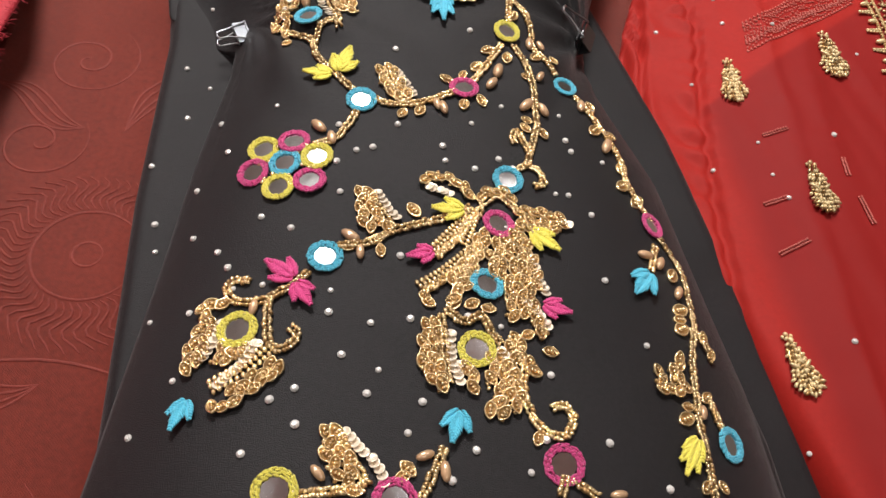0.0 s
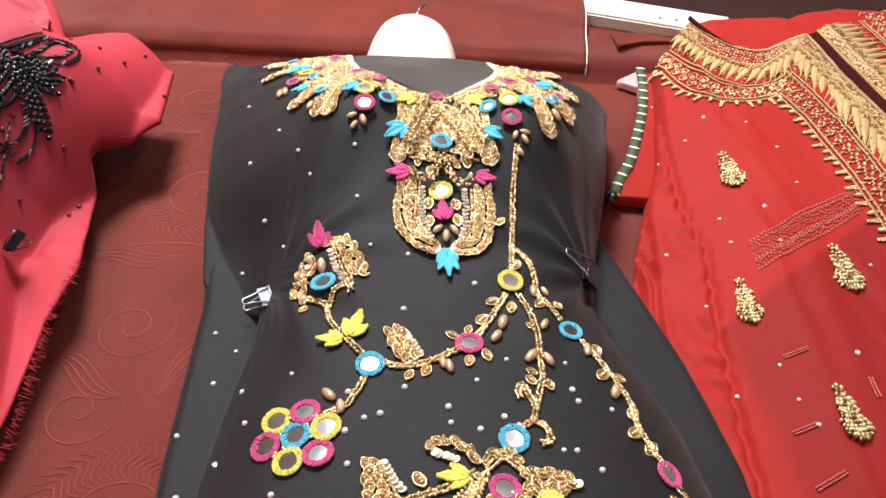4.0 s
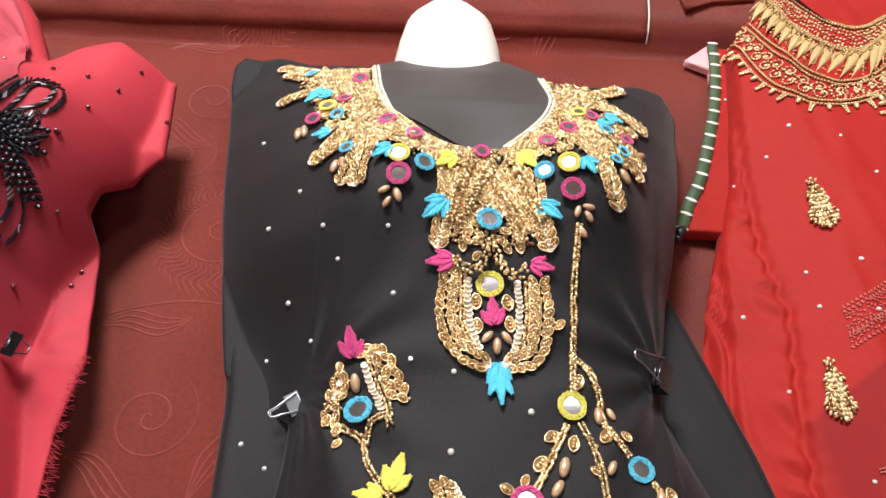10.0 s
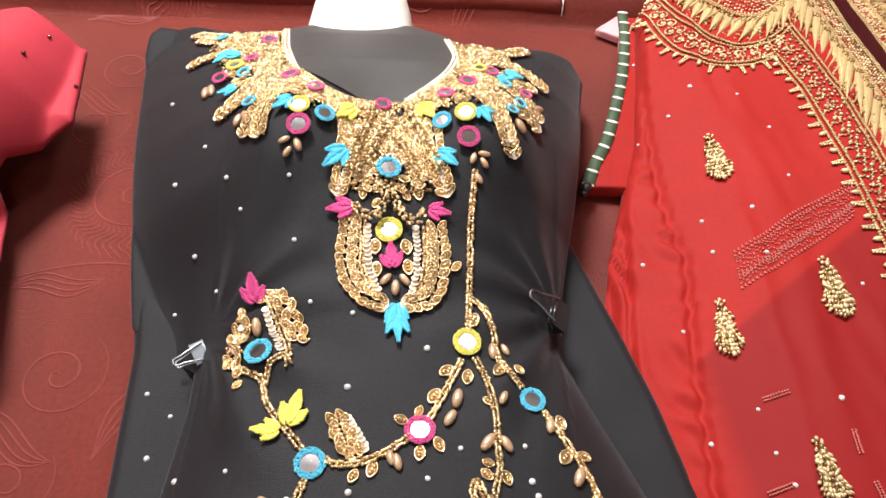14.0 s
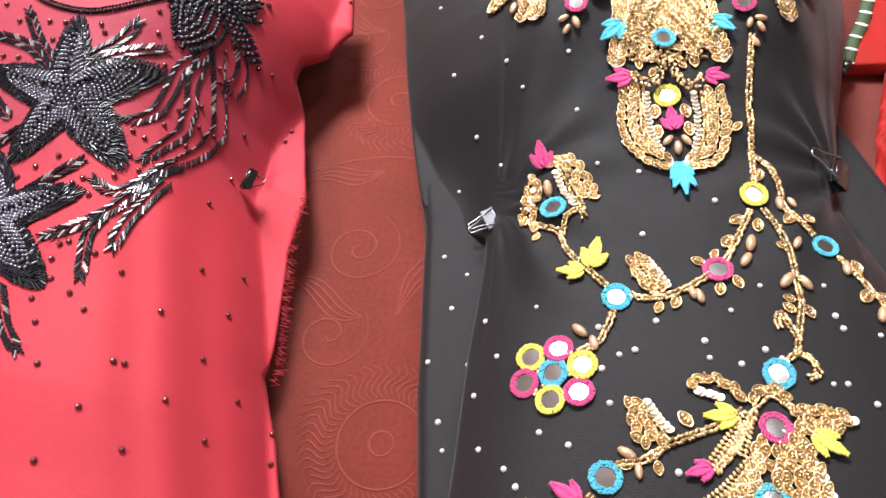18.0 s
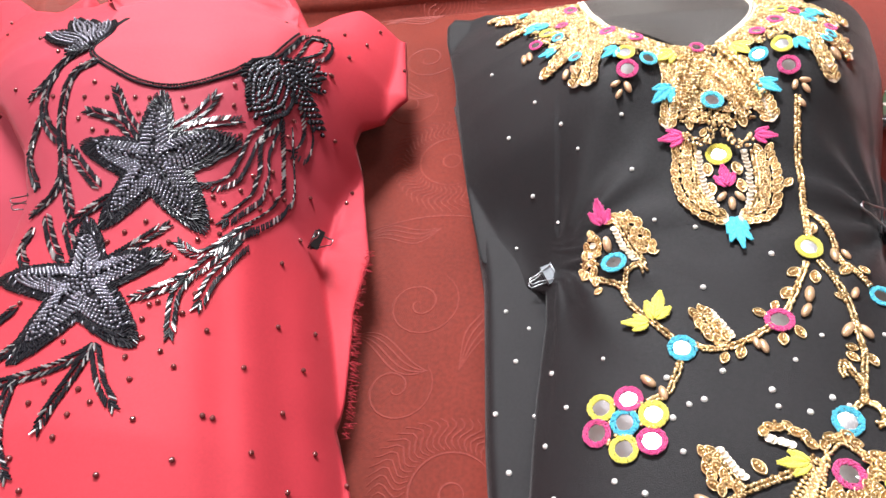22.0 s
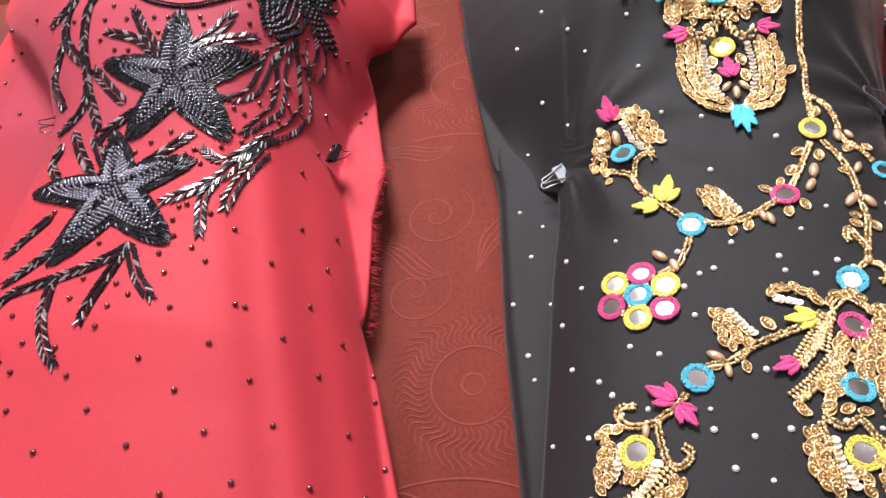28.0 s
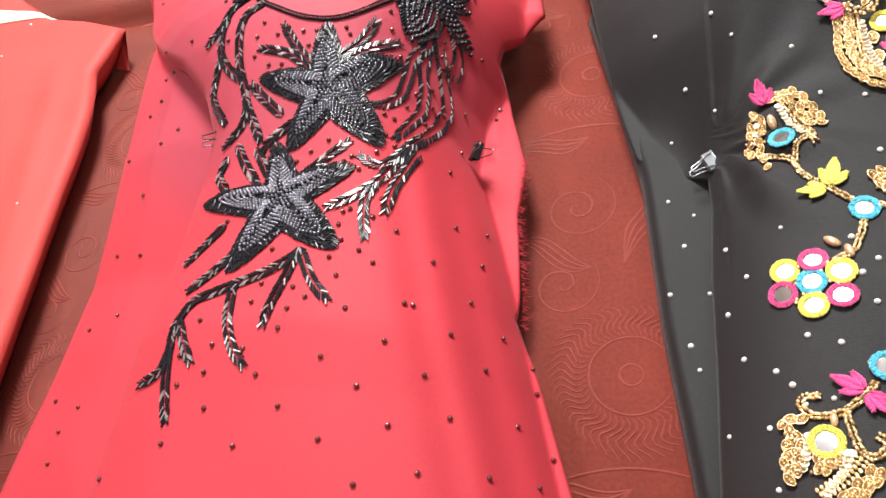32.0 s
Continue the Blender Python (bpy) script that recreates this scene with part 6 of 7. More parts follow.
FRONT_LINES = (
    [(0.4261, 1.0388), (0.4318, 1.0083), (0.4380, 0.9479), (0.4502, 0.8830), (0.4569, 0.8469), (0.4640, 0.77), (0.470, 0.69)],
    [(0.4053, 1.0097), (0.4147, 0.9631), (0.4246, 0.9060), (0.4362, 0.8430), (0.4440, 0.76), (0.449, 0.68)],
    [(0.3778, 0.9438), (0.3855, 0.9101), (0.3962, 0.8578), (0.4023, 0.8329), (0.409, 0.7443), (0.4130, 0.66), (0.418, 0.5852)],
    [(0.3517, 0.8964), (0.3620, 0.8622), (0.3686, 0.8338), (0.3794, 0.7314), (0.3829, 0.648), (0.3816, 0.5778), (0.3847, 0.5116)])
SIDE_LINES = (
    [(0.4453, 1.0529), (0.4516, 1.0130), (0.4627, 0.9385), (0.4727, 0.8720), (0.4759, 0.8462), (0.4835, 0.77), (0.489, 0.70)],
    [(0.4641, 1.0721), (0.4750, 0.9951), (0.4835, 0.9287), (0.4908, 0.8561), (0.496, 0.78)],
    [(0.5147, 1.0893), (0.5256, 1.0136), (0.5316, 0.9193), (0.5358, 0.8577), (0.539, 0.79)],
    [(0.5633, 1.1319), (0.5682, 1.0462), (0.5744, 0.9885), (0.5787, 0.9563), (0.580, 0.85)])
RED_TRIM = [(0.2237, 1.0190), (0.2205, 0.9753), (0.2100, 0.9146), (0.1955, 0.8603), (0.1811, 0.8135), (0.1658, 0.7806), (0.1541, 0.7481)]
LACE_TOP = [(0.2633, 0.6573), (0.2883, 0.6712), (0.3205, 0.6947), (0.3514, 0.7105), (0.3761, 0.7245)]
LACE_LOW = [(0.2617, 0.6201), (0.2840, 0.6328), (0.3075, 0.6469), (0.3386, 0.6671), (0.3662, 0.6868)]
PAISLEY_A = [(0.2667, 0.7890), (0.2698, 0.7377)]
PAISLEY_B = [(0.2435, 0.6112), (0.2432, 0.5645)]
PAISLEY_C = [(0.3292, 0.6440), (0.3304, 0.5913)]
PAISLEY_D = [(0.2811, 0.4895), (0.2839, 0.4448)]
BAR_A = [(0.2448, 0.4561), (0.2610, 0.4613)]
BAR_B = [(0.3112, 0.4602), (0.3153, 0.4364)]
BAR_C = [(0.3607, 0.5110), (0.3600, 0.4916)]
BAR_D = [(0.3660, 0.4840), (0.3677, 0.4699)]
BAR_E = [(0.3072, 0.4968), (0.3073, 0.4802)]
BAR_F = [(0.2473, 0.4122), (0.2674, 0.4221)]
BAR_G = [(0.2566, 0.5249), (0.2728, 0.5282)]
stones(red, [(0.3021, 0.8407), (0.2383, 0.8266), (0.2090, 0.8015), (0.3248, 0.7356), (0.2862, 0.7021), (0.2865, 0.6532), (0.3526, 0.6195), (0.2136, 0.5896), (0.1742, 0.5404), (0.2177, 0.4960), (0.3521, 0.4828), (0.2555, 0.4841)])
PAISLEY_E = [(0.2371, 0.3455), (0.2458, 0.3048)]
stones(red, [(0.2757, 0.3399), (0.2399, 0.2693), (0.2614, 0.4605)])
PALE_TRIANGLE = [(0.1914, 0.9966), (0.2227, 1.0265), (0.2143, 0.9633)]
# ---- neck linings ----
panel("neck_lining", kameez, [(-0.1362, 0.864), (-0.1228, 0.8018), (-0.1040, 0.7587), (-0.0588, 0.7218), (-0.0297, 0.718), (-0.0143, 0.7201), (0.0032, 0.741), (0.0194, 0.7679), (0.0264, 0.8023), (0.0183, 0.842)],
      [(-0.13, 0.866), (-0.1, 0.885), (-0.076, 0.898), (-0.04, 0.896), (-0.014, 0.883), (0.005, 0.862), (0.012, 0.848)], BLACK_SHEER)
vine(pink, PINK_NECK, JET, ball(0.0016, 0.0014, 0.0015), 0.0026, 0.0015)
panel("neck_lining", pink, PINK_NECK, [(-0.622, 0.815), (-0.610, 0.86), (-0.592, 0.905), (-0.55, 0.935), (-0.50, 0.925), (-0.455, 0.875), (-0.425, 0.82)], PINK_LINING, folds=((0.56, 0.020, 0.013), (0.66, 0.09, 0.010), (0.525, 0.012, -0.003), (0.86, 0.06, 0.006)))


# ---- frayed edge of the pink kameez ----
def fringe():
    h = Heap()
    for x, y, a in steps([(-0.3195, 0.570), (-0.3248, 0.515), (-0.321, 0.470), (-0.318, 0.430), (-0.3187, 0.405)], 0.0011):
        l = random.uniform(0.003, 0.010)
        m = Matrix.Translation((x + l * 0.4, y, 0.02 + 0.22 * max(0.0, y - 0.42) + random.uniform(-0.004, 0.004))) @ Matrix.Rotation(random.uniform(-0.7, 0.4), 4, "Z") @ Matrix.Rotation(random.uniform(-0.2, 0.6), 4, "Y")
        h.add(tube(l, 0.00028, 4), m)
    h.make("fringe", PINK, pink, "frayed thread fringe", stuff=True)


fringe()


# ---- red gown's embroidery ----
def leaf_petal(l, wide, high):
    """A padded satin petal: broad near its foot, drawn out to a point."""
    v, f = [], []
    prof = ((0.0, 0.35), (0.12, 0.8), (0.30, 1.0), (0.50, 0.86), (0.66, 0.58), (0.82, 0.28), (1.0, 0.03))
    across = ((-1, 0.0), (-0.75, 0.55), (-0.3, 0.95), (0.1, 0.80), (0.4, 0.95), (0.8, 0.5), (1, 0.0))
    for t, w in prof:
        v += [Vector((l * t, wide * w * q, high * z * (0.35 + 0.65 * w))) for q, z in across]
    n = len(across)
    for j in range(len(prof) - 1):
        f += [(j * n + k, (j + 1) * n + k, (j + 1) * n + k + 1, j * n + k + 1) for k in range(n - 1)]
    return v, f


def petal_row(thing, path_a, path_b, gap, mat, name):
    """Pointed padded petals across a band, each with a bent side petal and a bead at its foot."""
    A = steps(path_a, sum(math.hypot(b[0] - a[0], b[1] - a[1]) for a, b in zip(path_a, path_a[1:])) / 60)
    B = steps(path_b, sum(math.hypot(b[0] - a[0], b[1] - a[1]) for a, b in zip(path_b, path_b[1:])) / 60)
    total = sum(math.hypot(b[0] - a[0], b[1] - a[1]) for a, b in zip(path_a, path_a[1:]))
    n = max(3, int(total / gap))
    m = min(len(A), len(B)) - 1
    for k in range(n):
        i = int((k + 0.5) / n * m)
        a, b = A[i], B[i]
        ang = math.atan2(b[1] - a[1], b[0] - a[0])
        l = math.hypot(b[1] - a[1], b[0] - a[0])
        h = Heap()
        h.add(leaf_petal(l * 0.98, gap * 0.37, 0.0030), Matrix.Translation((0, 0, 0.0004)) @ Matrix.Rotation(random.uniform(-0.08, 0.08), 4, "Z"))
        for s in (-1, 1):
            h.add(leaf_petal(l * 0.55, gap * 0.15, 0.0018), Matrix.Translation((l * 0.04, s * gap * 0.34, 0.0003)) @ Matrix.Rotation(s * 0.30 + random.uniform(-0.1, 0.1), 4, "Z"))
            h.add(ball(0.0016, 0.0016, 0.0015, 6, 4), Matrix.Translation((l * 0.62, s * gap * 0.36, 0.0008)), 1)
            h.add(ball(0.0014, 0.0014, 0.0013, 6, 4), Matrix.Translation((l * 0.76, s * gap * 0.42, 0.0008)))
        for q in range(5):
            u = 2 * math.pi * q / 5
            h.add(ball(0.0013, 0.0013, 0.0013, 6, 4), Matrix.Translation((l * 0.10 + 0.0026 * math.cos(u), 0.0026 * math.sin(u), 0.0030)), 1)
        h.second = BRONZE
        ob = h.make(name, mat, thing)
        ob.matrix_basis = sit(thing, a[0], a[1], ang, 0.0004, 0.03)


def curl_row(thing, path_a, path_b, name):
    """Copper bead ringlets that wind along a band, on red cloth."""
    h = Heap()
    total = sum(math.hypot(b[0] - a[0], b[1] - a[1]) for a, b in zip(path_a, path_a[1:]))
    tb = sum(math.hypot(b[0] - a[0], b[1] - a[1]) for a, b in zip(path_b, path_b[1:]))
    n = max(4, int(total / 0.0082))
    A, B = steps(path_a, total / n), steps(path_b, tb / n)
    for k in range(min(len(A), len(B))):
        t = 0.5 + (0.16 if k % 2 else -0.16)
        x, y = A[k][0] + (B[k][0] - A[k][0]) * t, A[k][1] + (B[k][1] - A[k][1]) * t
        r = 0.30 * math.hypot(B[k][0] - A[k][0], B[k][1] - A[k][1])
        start = A[k][2] + (1.2 if k % 2 else -1.9)
        for q in range(13):
            u = start + (1 if k % 2 else -1) * q * 0.55
            rr = r * (1.0 - 0.055 * q)
            h.add(ball(0.0017, 0.0013, 0.0013, 6, 4), sit(thing, x + rr * math.cos(u), y + rr * math.sin(u), u + 1.6, 0.0012, 0.15), 1 if random.random() < 0.35 else 0)
        h.add(ball(0.0021, 0.0021, 0.0017, 7, 5), sit(thing, x, y, 0, 0.0014), 1)
    h.second = CREAMGOLD
    h.make(name, COPPER, thing, stuff=True)


def scatter_between(thing, path_a, path_b, name, mat, shape, rows, gap):
    h = Heap()
    total = sum(math.hypot(b[0] - a[0], b[1] - a[1]) for a, b in zip(path_a, path_a[1:]))
    tb = sum(math.hypot(b[0] - a[0], b[1] - a[1]) for a, b in zip(path_b, path_b[1:]))
    n = int(total / gap)
    A, B = steps(path_a, total / n), steps(path_b, tb / n)
    for k in range(min(len(A), len(B))):
        for r in range(rows):
            t = (r + 0.5) / rows + random.uniform(-0.06, 0.06)
            x, y = A[k][0] + (B[k][0] - A[k][0]) * t, A[k][1] + (B[k][1] - A[k][1]) * t
            h.add(shape, sit(thing, x, y, random.uniform(0, 6), 0.0009, 0.2), 1 if random.random() < 0.3 else 0)
    h.second = BRONZE if mat == CREAMGOLD else mat
    h.make(name, mat, thing, stuff=True)


def tassels(thing, path, side, gap=0.0125):
    """Short pointed sprays of beads outside a band."""
    for k, (x, y, a) in enumerate(steps(path, gap)):
        h = Heap()
        a2 = a + side * math.pi / 2 + random.uniform(-0.2, 0.2)
        if k % 2:
            h.add(ball(0.0046, 0.0024, 0.0022, 8, 6), Matrix.Translation((0.006, 0, 0.0008)))
        else:
            for q in range(5):
                for s in (-1, 1):
                    h.add(ball(0.0018, 0.0012, 0.0012, 6, 4), Matrix.Translation((0.003 + 0.0026 * q, s * 0.0017 * (1 - q / 6), 0.0006)) @ Matrix.Rotation(s * 0.6, 4, "Z"))
        ob = h.make("bead_tassel", CREAMGOLD, thing)
        ob.matrix_basis = sit(thing, x, y, a2, 0.0008)


def between(path_a, path_b, k):
    """The line that lies at k between two lines."""
    A = steps(path_a, sum(math.hypot(b[0] - a[0], b[1] - a[1]) for a, b in zip(path_a, path_a[1:])) / 24.01)
    B = steps(path_b, sum(math.hypot(b[0] - a[0], b[1] - a[1]) for a, b in zip(path_b, path_b[1:])) / 24.01)
    return [(a[0] + (b[0] - a[0]) * k, a[1] + (b[1] - a[1]) * k) for a, b in zip(A, B)]


def band(thing, lines, tassel_side):
    """A border: an edge of seed beads, padded petals, and ringlets between two double ropes, with bead sprays outside."""
    inner, low, mid, outer = lines
    fine = ball(0.0019, 0.0014, 0.0013, 6, 4)
    for path, wide in ((inner, 0.0010), (between(inner, low, 0.94), 0.0012), (mid, 0.0027), (outer, 0.0027)):
        vine(thing, path, CREAMZARI, fine, 0.0030, wide, 0.0016)
    scatter_between(thing, between(inner, low, 0.1), between(inner, low, 0.9), "bead_filling", CREAMGOLD, ball(0.0018, 0.0013, 0.0012, 6, 4), 5, 0.0036)
    petal_row(thing, between(low, mid, 0.02), between(low, mid, 0.93), 0.0128, CREAMZARI, "padded_petal")
    curl_row(thing, between(mid, outer, 0.12), between(mid, outer, 0.88), "ringlet_beading")
    tassels(thing, outer, tassel_side)


def ribbon(name, path_a, path_b, mat, thing, lift):
    """Cloth between two lines, laid on the garment."""
    A = steps(path_a, sum(math.hypot(b[0] - a[0], b[1] - a[1]) for a, b in zip(path_a, path_a[1:])) / 40.01)
    B = steps(path_b, sum(math.hypot(b[0] - a[0], b[1] - a[1]) for a, b in zip(path_b, path_b[1:])) / 40.01)
    v, f = [], []
    for a, b in zip(A, B):
        for t in (0.0, 0.3, 0.7, 1.0):
            p, n = seat(thing, a[0] + (b[0] - a[0]) * t, a[1] + (b[1] - a[1]) * t)
            v.append(p + n * (lift if 0 < t < 1 else lift + 0.0012))
    for k in range(min(len(A), len(B)) - 1):
        f += [(k * 4 + q, k * 4 + q + 1, k * 4 + q + 5, k * 4 + q + 4) for q in range(3)]
    return link(name, mesh_from(name, v, f, mat), thing)


COPPER = material("copper_bead", (0.60, 0.33, 0.17), 0.35, 0.5, 0.15, 400, vary=0.35)
CREAMZARI = material("cream_satin_zari", (0.52, 0.35, 0.15), 0.45, 0.2, 0.12, 500, 0.4, 1500, vary=0.18)
SLIT = material("dark_maroon_lining", (0.045, 0.006, 0.006), 0.8, 0, 0.2, 300, 0.3, 1500, spec=0.05)
ribbon("slit_lining", FRONT_LINES[0], SIDE_LINES[0], SLIT, red, 0.0012)["label"] = "dark maroon lining in the front slit"
band(red, NECK_LINES, -1)
band(red, FRONT_LINES, -1)
band(red, SIDE_LINES, 1)


def paisley(thing, ends):
    (x0, y0), (x1, y1) = ends
    a = math.atan2(y1 - y0, x1 - x0)
    l = math.hypot(x1 - x0, y1 - y0)
    h = Heap()
    # a plume in tiers: bud, spray, crossed leaves, and a shell edged with beads at the foot
    for t, half, n in ((0.10, 0.05, 3), (0.20, 0.09, 4), (0.29, 0.15, 5), (0.38, 0.18, 6), (0.47, 0.17, 6), (0.55, 0.15, 6), (0.63, 0.20, 7), (0.71, 0.26, 8), (0.79, 0.29, 9), (0.87, 0.28, 9), (0.95, 0.24, 7), (1.02, 0.14, 5)):
        for k in range(n):
            q = 2 * k / (n - 1) - 1
            m = Matrix.Translation((l * (t - 0.05 * q * q) + random.uniform(-0.0006, 0.0006), l * 0.72 * half * q + random.uniform(-0.0006, 0.0006), 0.0010 + 0.0016 * (1 - q * q) + random.uniform(0, 0.0008))) @ Matrix.Rotation(q * 0.8 + random.uniform(-0.5, 0.5), 4, "Z")
            h.add(ball(l * random.uniform(0.034, 0.070), l * random.uniform(0.024, 0.034), 0.0016, 6, 4), m, 1 if random.random() < 0.3 else 0)
    for s in (-1, 1):
        h.add(ball(0.0016, 0.0013, 0.0013, 6, 4), Matrix.Translation((0, s * 0.07 * l, 0.001)))
        h.add(ball(0.10 * l, 0.0014, 0.0016, 8, 5), Matrix.Translation((0.52 * l, s * 0.10 * l, 0.0028)) @ Matrix.Rotation(s * 2.3, 4, "Z"))
    h.add(ball(0.0020, 0.0018, 0.0016, 6, 4), Matrix.Translation((-0.04 * l, 0, 0.001)))
    pad = Heap()
    pad.add(ball(0.44 * l, 0.15 * l, 0.0012, 16, 6), Matrix.Translation((0.56 * l, 0, 0.0006)))
    ob = pad.make("bead_motif", BRONZE, thing, "pale gold paisley bead motif")
    ob.matrix_basis = sit(thing, x0, y0, a, 0.0005)
    h.second = BRONZE
    h.make("bead_work", CREAMGOLD, ob, stuff=True)


for ends in (PAISLEY_A, PAISLEY_B, PAISLEY_C, PAISLEY_D, PAISLEY_E):
    paisley(red, ends)
LACE = material("pale_red_lace_thread", (0.56, 0.15, 0.12), 0.6, 0, 0.15, 400, 0.3, 1500, vary=0.2)
scatter_between(red, between(LACE_TOP, LACE_LOW, 0.12), between(LACE_TOP, LACE_LOW, 0.88), "lace_band", LACE, ball(0.0015, 0.0007, 0.0005, 5, 3), 6, 0.0030)
for k in (0.0, 0.12, 0.62, 0.70, 0.95):
    vine(red, between(LACE_TOP, LACE_LOW, k), LACE, ball(0.0017, 0.0006, 0.0005, 5, 3), 0.0036, 0.0006, 0.0008)
for bar in (BAR_A, BAR_B, BAR_C, BAR_D, BAR_E, BAR_F, BAR_G):
    vine(red, bar, LACE, ball(0.0012, 0.0008, 0.0006, 5, 3), 0.0018, 0.0012)


# ---- piping on the red gown's sleeve ----
def strip(name, path, width, mat, parent, z=0.016, high=0.005):
    v, f = [], []
    S = steps(path, 0.006)
    prof = [(-1, 0.0), (-0.85, 0.7), (0, 1.0), (0.85, 0.7), (1, 0.0)]
    for x, y, a in S:
        for s, q in prof:
            v.append(Vector((x - s * width / 2 * math.sin(a), y + s * width / 2 * math.cos(a), z + q * high)))
    w = len(prof)
    for k in range(len(S) - 1):
        for j in range(w - 1):
            f.append((k * w + j, k * w + j + 1, (k + 1) * w + j + 1, (k + 1) * w + j))
    return link(name, mesh_from(name, v, f, mat), parent)


piping = strip("sleeve_piping", RED_TRIM, 0.012, GREEN, red, 0.016, 0.0035)
piping["label"] = "dark green piping with cream bars"
for x, y, a in steps(RED_TRIM, 0.0185):
    h = Heap()
    h.add(ball(0.0021, 0.0066, 0.0011, 8, 6), Matrix.Identity(4))
    ob = h.make("bar", PAPER, piping)
    ob.matrix_basis = pose(x, y, 0.0195, 0, 0, math.degrees(a))
h = Heap()
h.add(ball(0.0075, 0.0052, 0.0045, 10, 6), pose(0.1535, 0.7475, 0.020, 0, 0, 60))
h.add(ball(0.0040, 0.0036, 0.0034, 8, 6), pose(0.1500, 0.7400, 0.019))
h.make("cord_end", CLIPBLACK, red)["label"] = "black end of the piping cord"
# edge of the front slit
strip("slit_piping", FRONT_LINES[0], 0.004, GREEN, red, 0.068, 0.004)
strip("neck_piping", NECK_LINES[0], 0.004, SLIT, red, 0.060, 0.006)

# ---- silver neckline of the salmon kameez ----
for k in range(5):
    vine(salmon, [(-1.084, 0.951 + 0.001 * k), (-1.138, 0.942 + 0.004 * k), (-1.1935, 0.9365 + 0.007 * k), (-1.30, 0.93 + 0.010 * k)], PALE, ball(0.0034, 0.0026, 0.002), 0.0046, 0.0022)
stones(salmon, [(-1.105, 0.93), (-0.945, 0.58), (-1.12, 0.86), (-1.2, 0.8), (-1.05, 0.7)])


# ---- binder clips ----
def wire(points, r=0.0007):
    h = Heap()
    v, f = [], []
    P = [Vector(p) for p in points]
    for i, p in enumerate(P):
        d = (P[min(len(P) - 1, i + 1)] - P[max(0, i - 1)]).normalized()
        a = d.orthogonal().normalized()
        b = d.cross(a)
        if i and (a - last).length > 1.0:
            a, b = -a, -b
        last = a
        v += [p + r * (math.cos(k * math.pi / 3) * a + math.sin(k * math.pi / 3) * b) for k in range(6)]
    for i in range(len(P) - 1):
        f += [(i * 6 + k, i * 6 + (k + 1) % 6, (i + 1) * 6 + (k + 1) % 6, (i + 1) * 6 + k) for k in range(6)]
    h.v, h.f = v, f
    return h


def binder_clip(m, label, size=1.0, metal=None, folded=False, wires=None):
    """A spring-steel wedge with two wire handles; its jaws look along +x."""
    clip = tagged(new("binder_clip"), label, "clip", "binder clips")
    clip.matrix_world = m @ Matrix.Diagonal((size, size, size, 1))
    L, W, H = 0.012, 0.020, 0.009
    v = []
    for x, z in ((0, -H / 2), (0, H / 2), (L, 0.0012), (L, -0.0012)):
        v += [(x, -W / 2, z), (x, W / 2, z)]
    t = 0.0006
    for x, z in ((t, -H / 2 + t), (t, H / 2 - t), (L, 0.0004), (L, -0.0004)):
        v += [(x, -W / 2, z), (x, W / 2, z)]
    f = [(0, 1, 3, 2), (2, 3, 5, 4), (6, 7, 1, 0), (8, 10, 11, 9), (10, 12, 13, 11), (14, 8, 9, 15), (0, 2, 10, 8), (2, 4, 12, 10), (6, 0, 8, 14), (3, 1, 9, 11), (5, 3, 11, 13), (1, 7, 15, 9), (4, 5, 13, 12), (7, 6, 14, 15)]
    link("body", mesh_from("body", v, f, metal or CLIPBLACK, False), clip)
    for s in (-1, 1):
        h = Heap()
        h.add(tube(W * 1.05, 0.0012, 8), Matrix.Translation((L, 0, s * 0.0014)) @ Matrix.Rotation(math.pi / 2, 4, "Z"))
        h.make("jaw_roll", metal or CLIPBLACK, clip)
        pts = [(L, -0.0085, s * 0.002), (0.002, -0.0062, s * 0.0058), (-0.008, -0.0038, s * 0.0078), (-0.0135, -0.0034, s * 0.0082), (-0.0165, -0.0030, s * 0.0085), (-0.0178, 0, s * 0.0085),
               (-0.0165, 0.0030, s * 0.0085), (-0.0135, 0.0034, s * 0.0082), (-0.008, 0.0038, s * 0.0078), (0.002, 0.0062, s * 0.0058), (L, 0.0085, s * 0.002)]
        if folded and s > 0:
            pts = [(L + (L - x) * 0.75 * 0.895, y, 0.003 - (L - x) * 0.75 * 0.43) for x, y, z in pts]
        wire(pts, 0.0008).make("wire_handle", wires or STEEL, clip)
    return clip


GREYCLIP = material("worn_grey_clip_steel", (0.36, 0.39, 0.42), 0.35, 0.7, 0.15, 200)
binder_clip(pose(-0.160, 0.539, 0.056, 22, -4, 30), "small grey binder clip with wire handles pinching the waist", 0.78, GREYCLIP)
binder_clip(pose(0.106, 0.572, 0.069, 0, -55, 165), "small black binder clip with wire handles pinching the waist", 1.15, folded=True)
binder_clip(pose(-0.356, 0.562, 0.080, -20, 35, 150), "small black binder clip with wire handles pinching the waist", 0.85)
binder_clip(pose(-0.592, 0.549, 0.151, 25, 25, 35), "small black binder clip pinching the pink kameez", 0.75, wires=CLIPBLACK)

# ---- hook of the bust form ----
hook = wire([(-0.071, 0.962, 0.07), (-0.0715, 0.98, 0.071), (-0.0718, 1.0, 0.073), (-0.069, 1.012, 0.077), (-0.064, 1.018, 0.083), (-0.058, 1.016, 0.088)], 0.0016)
hook.make("hook", STEEL, bust)


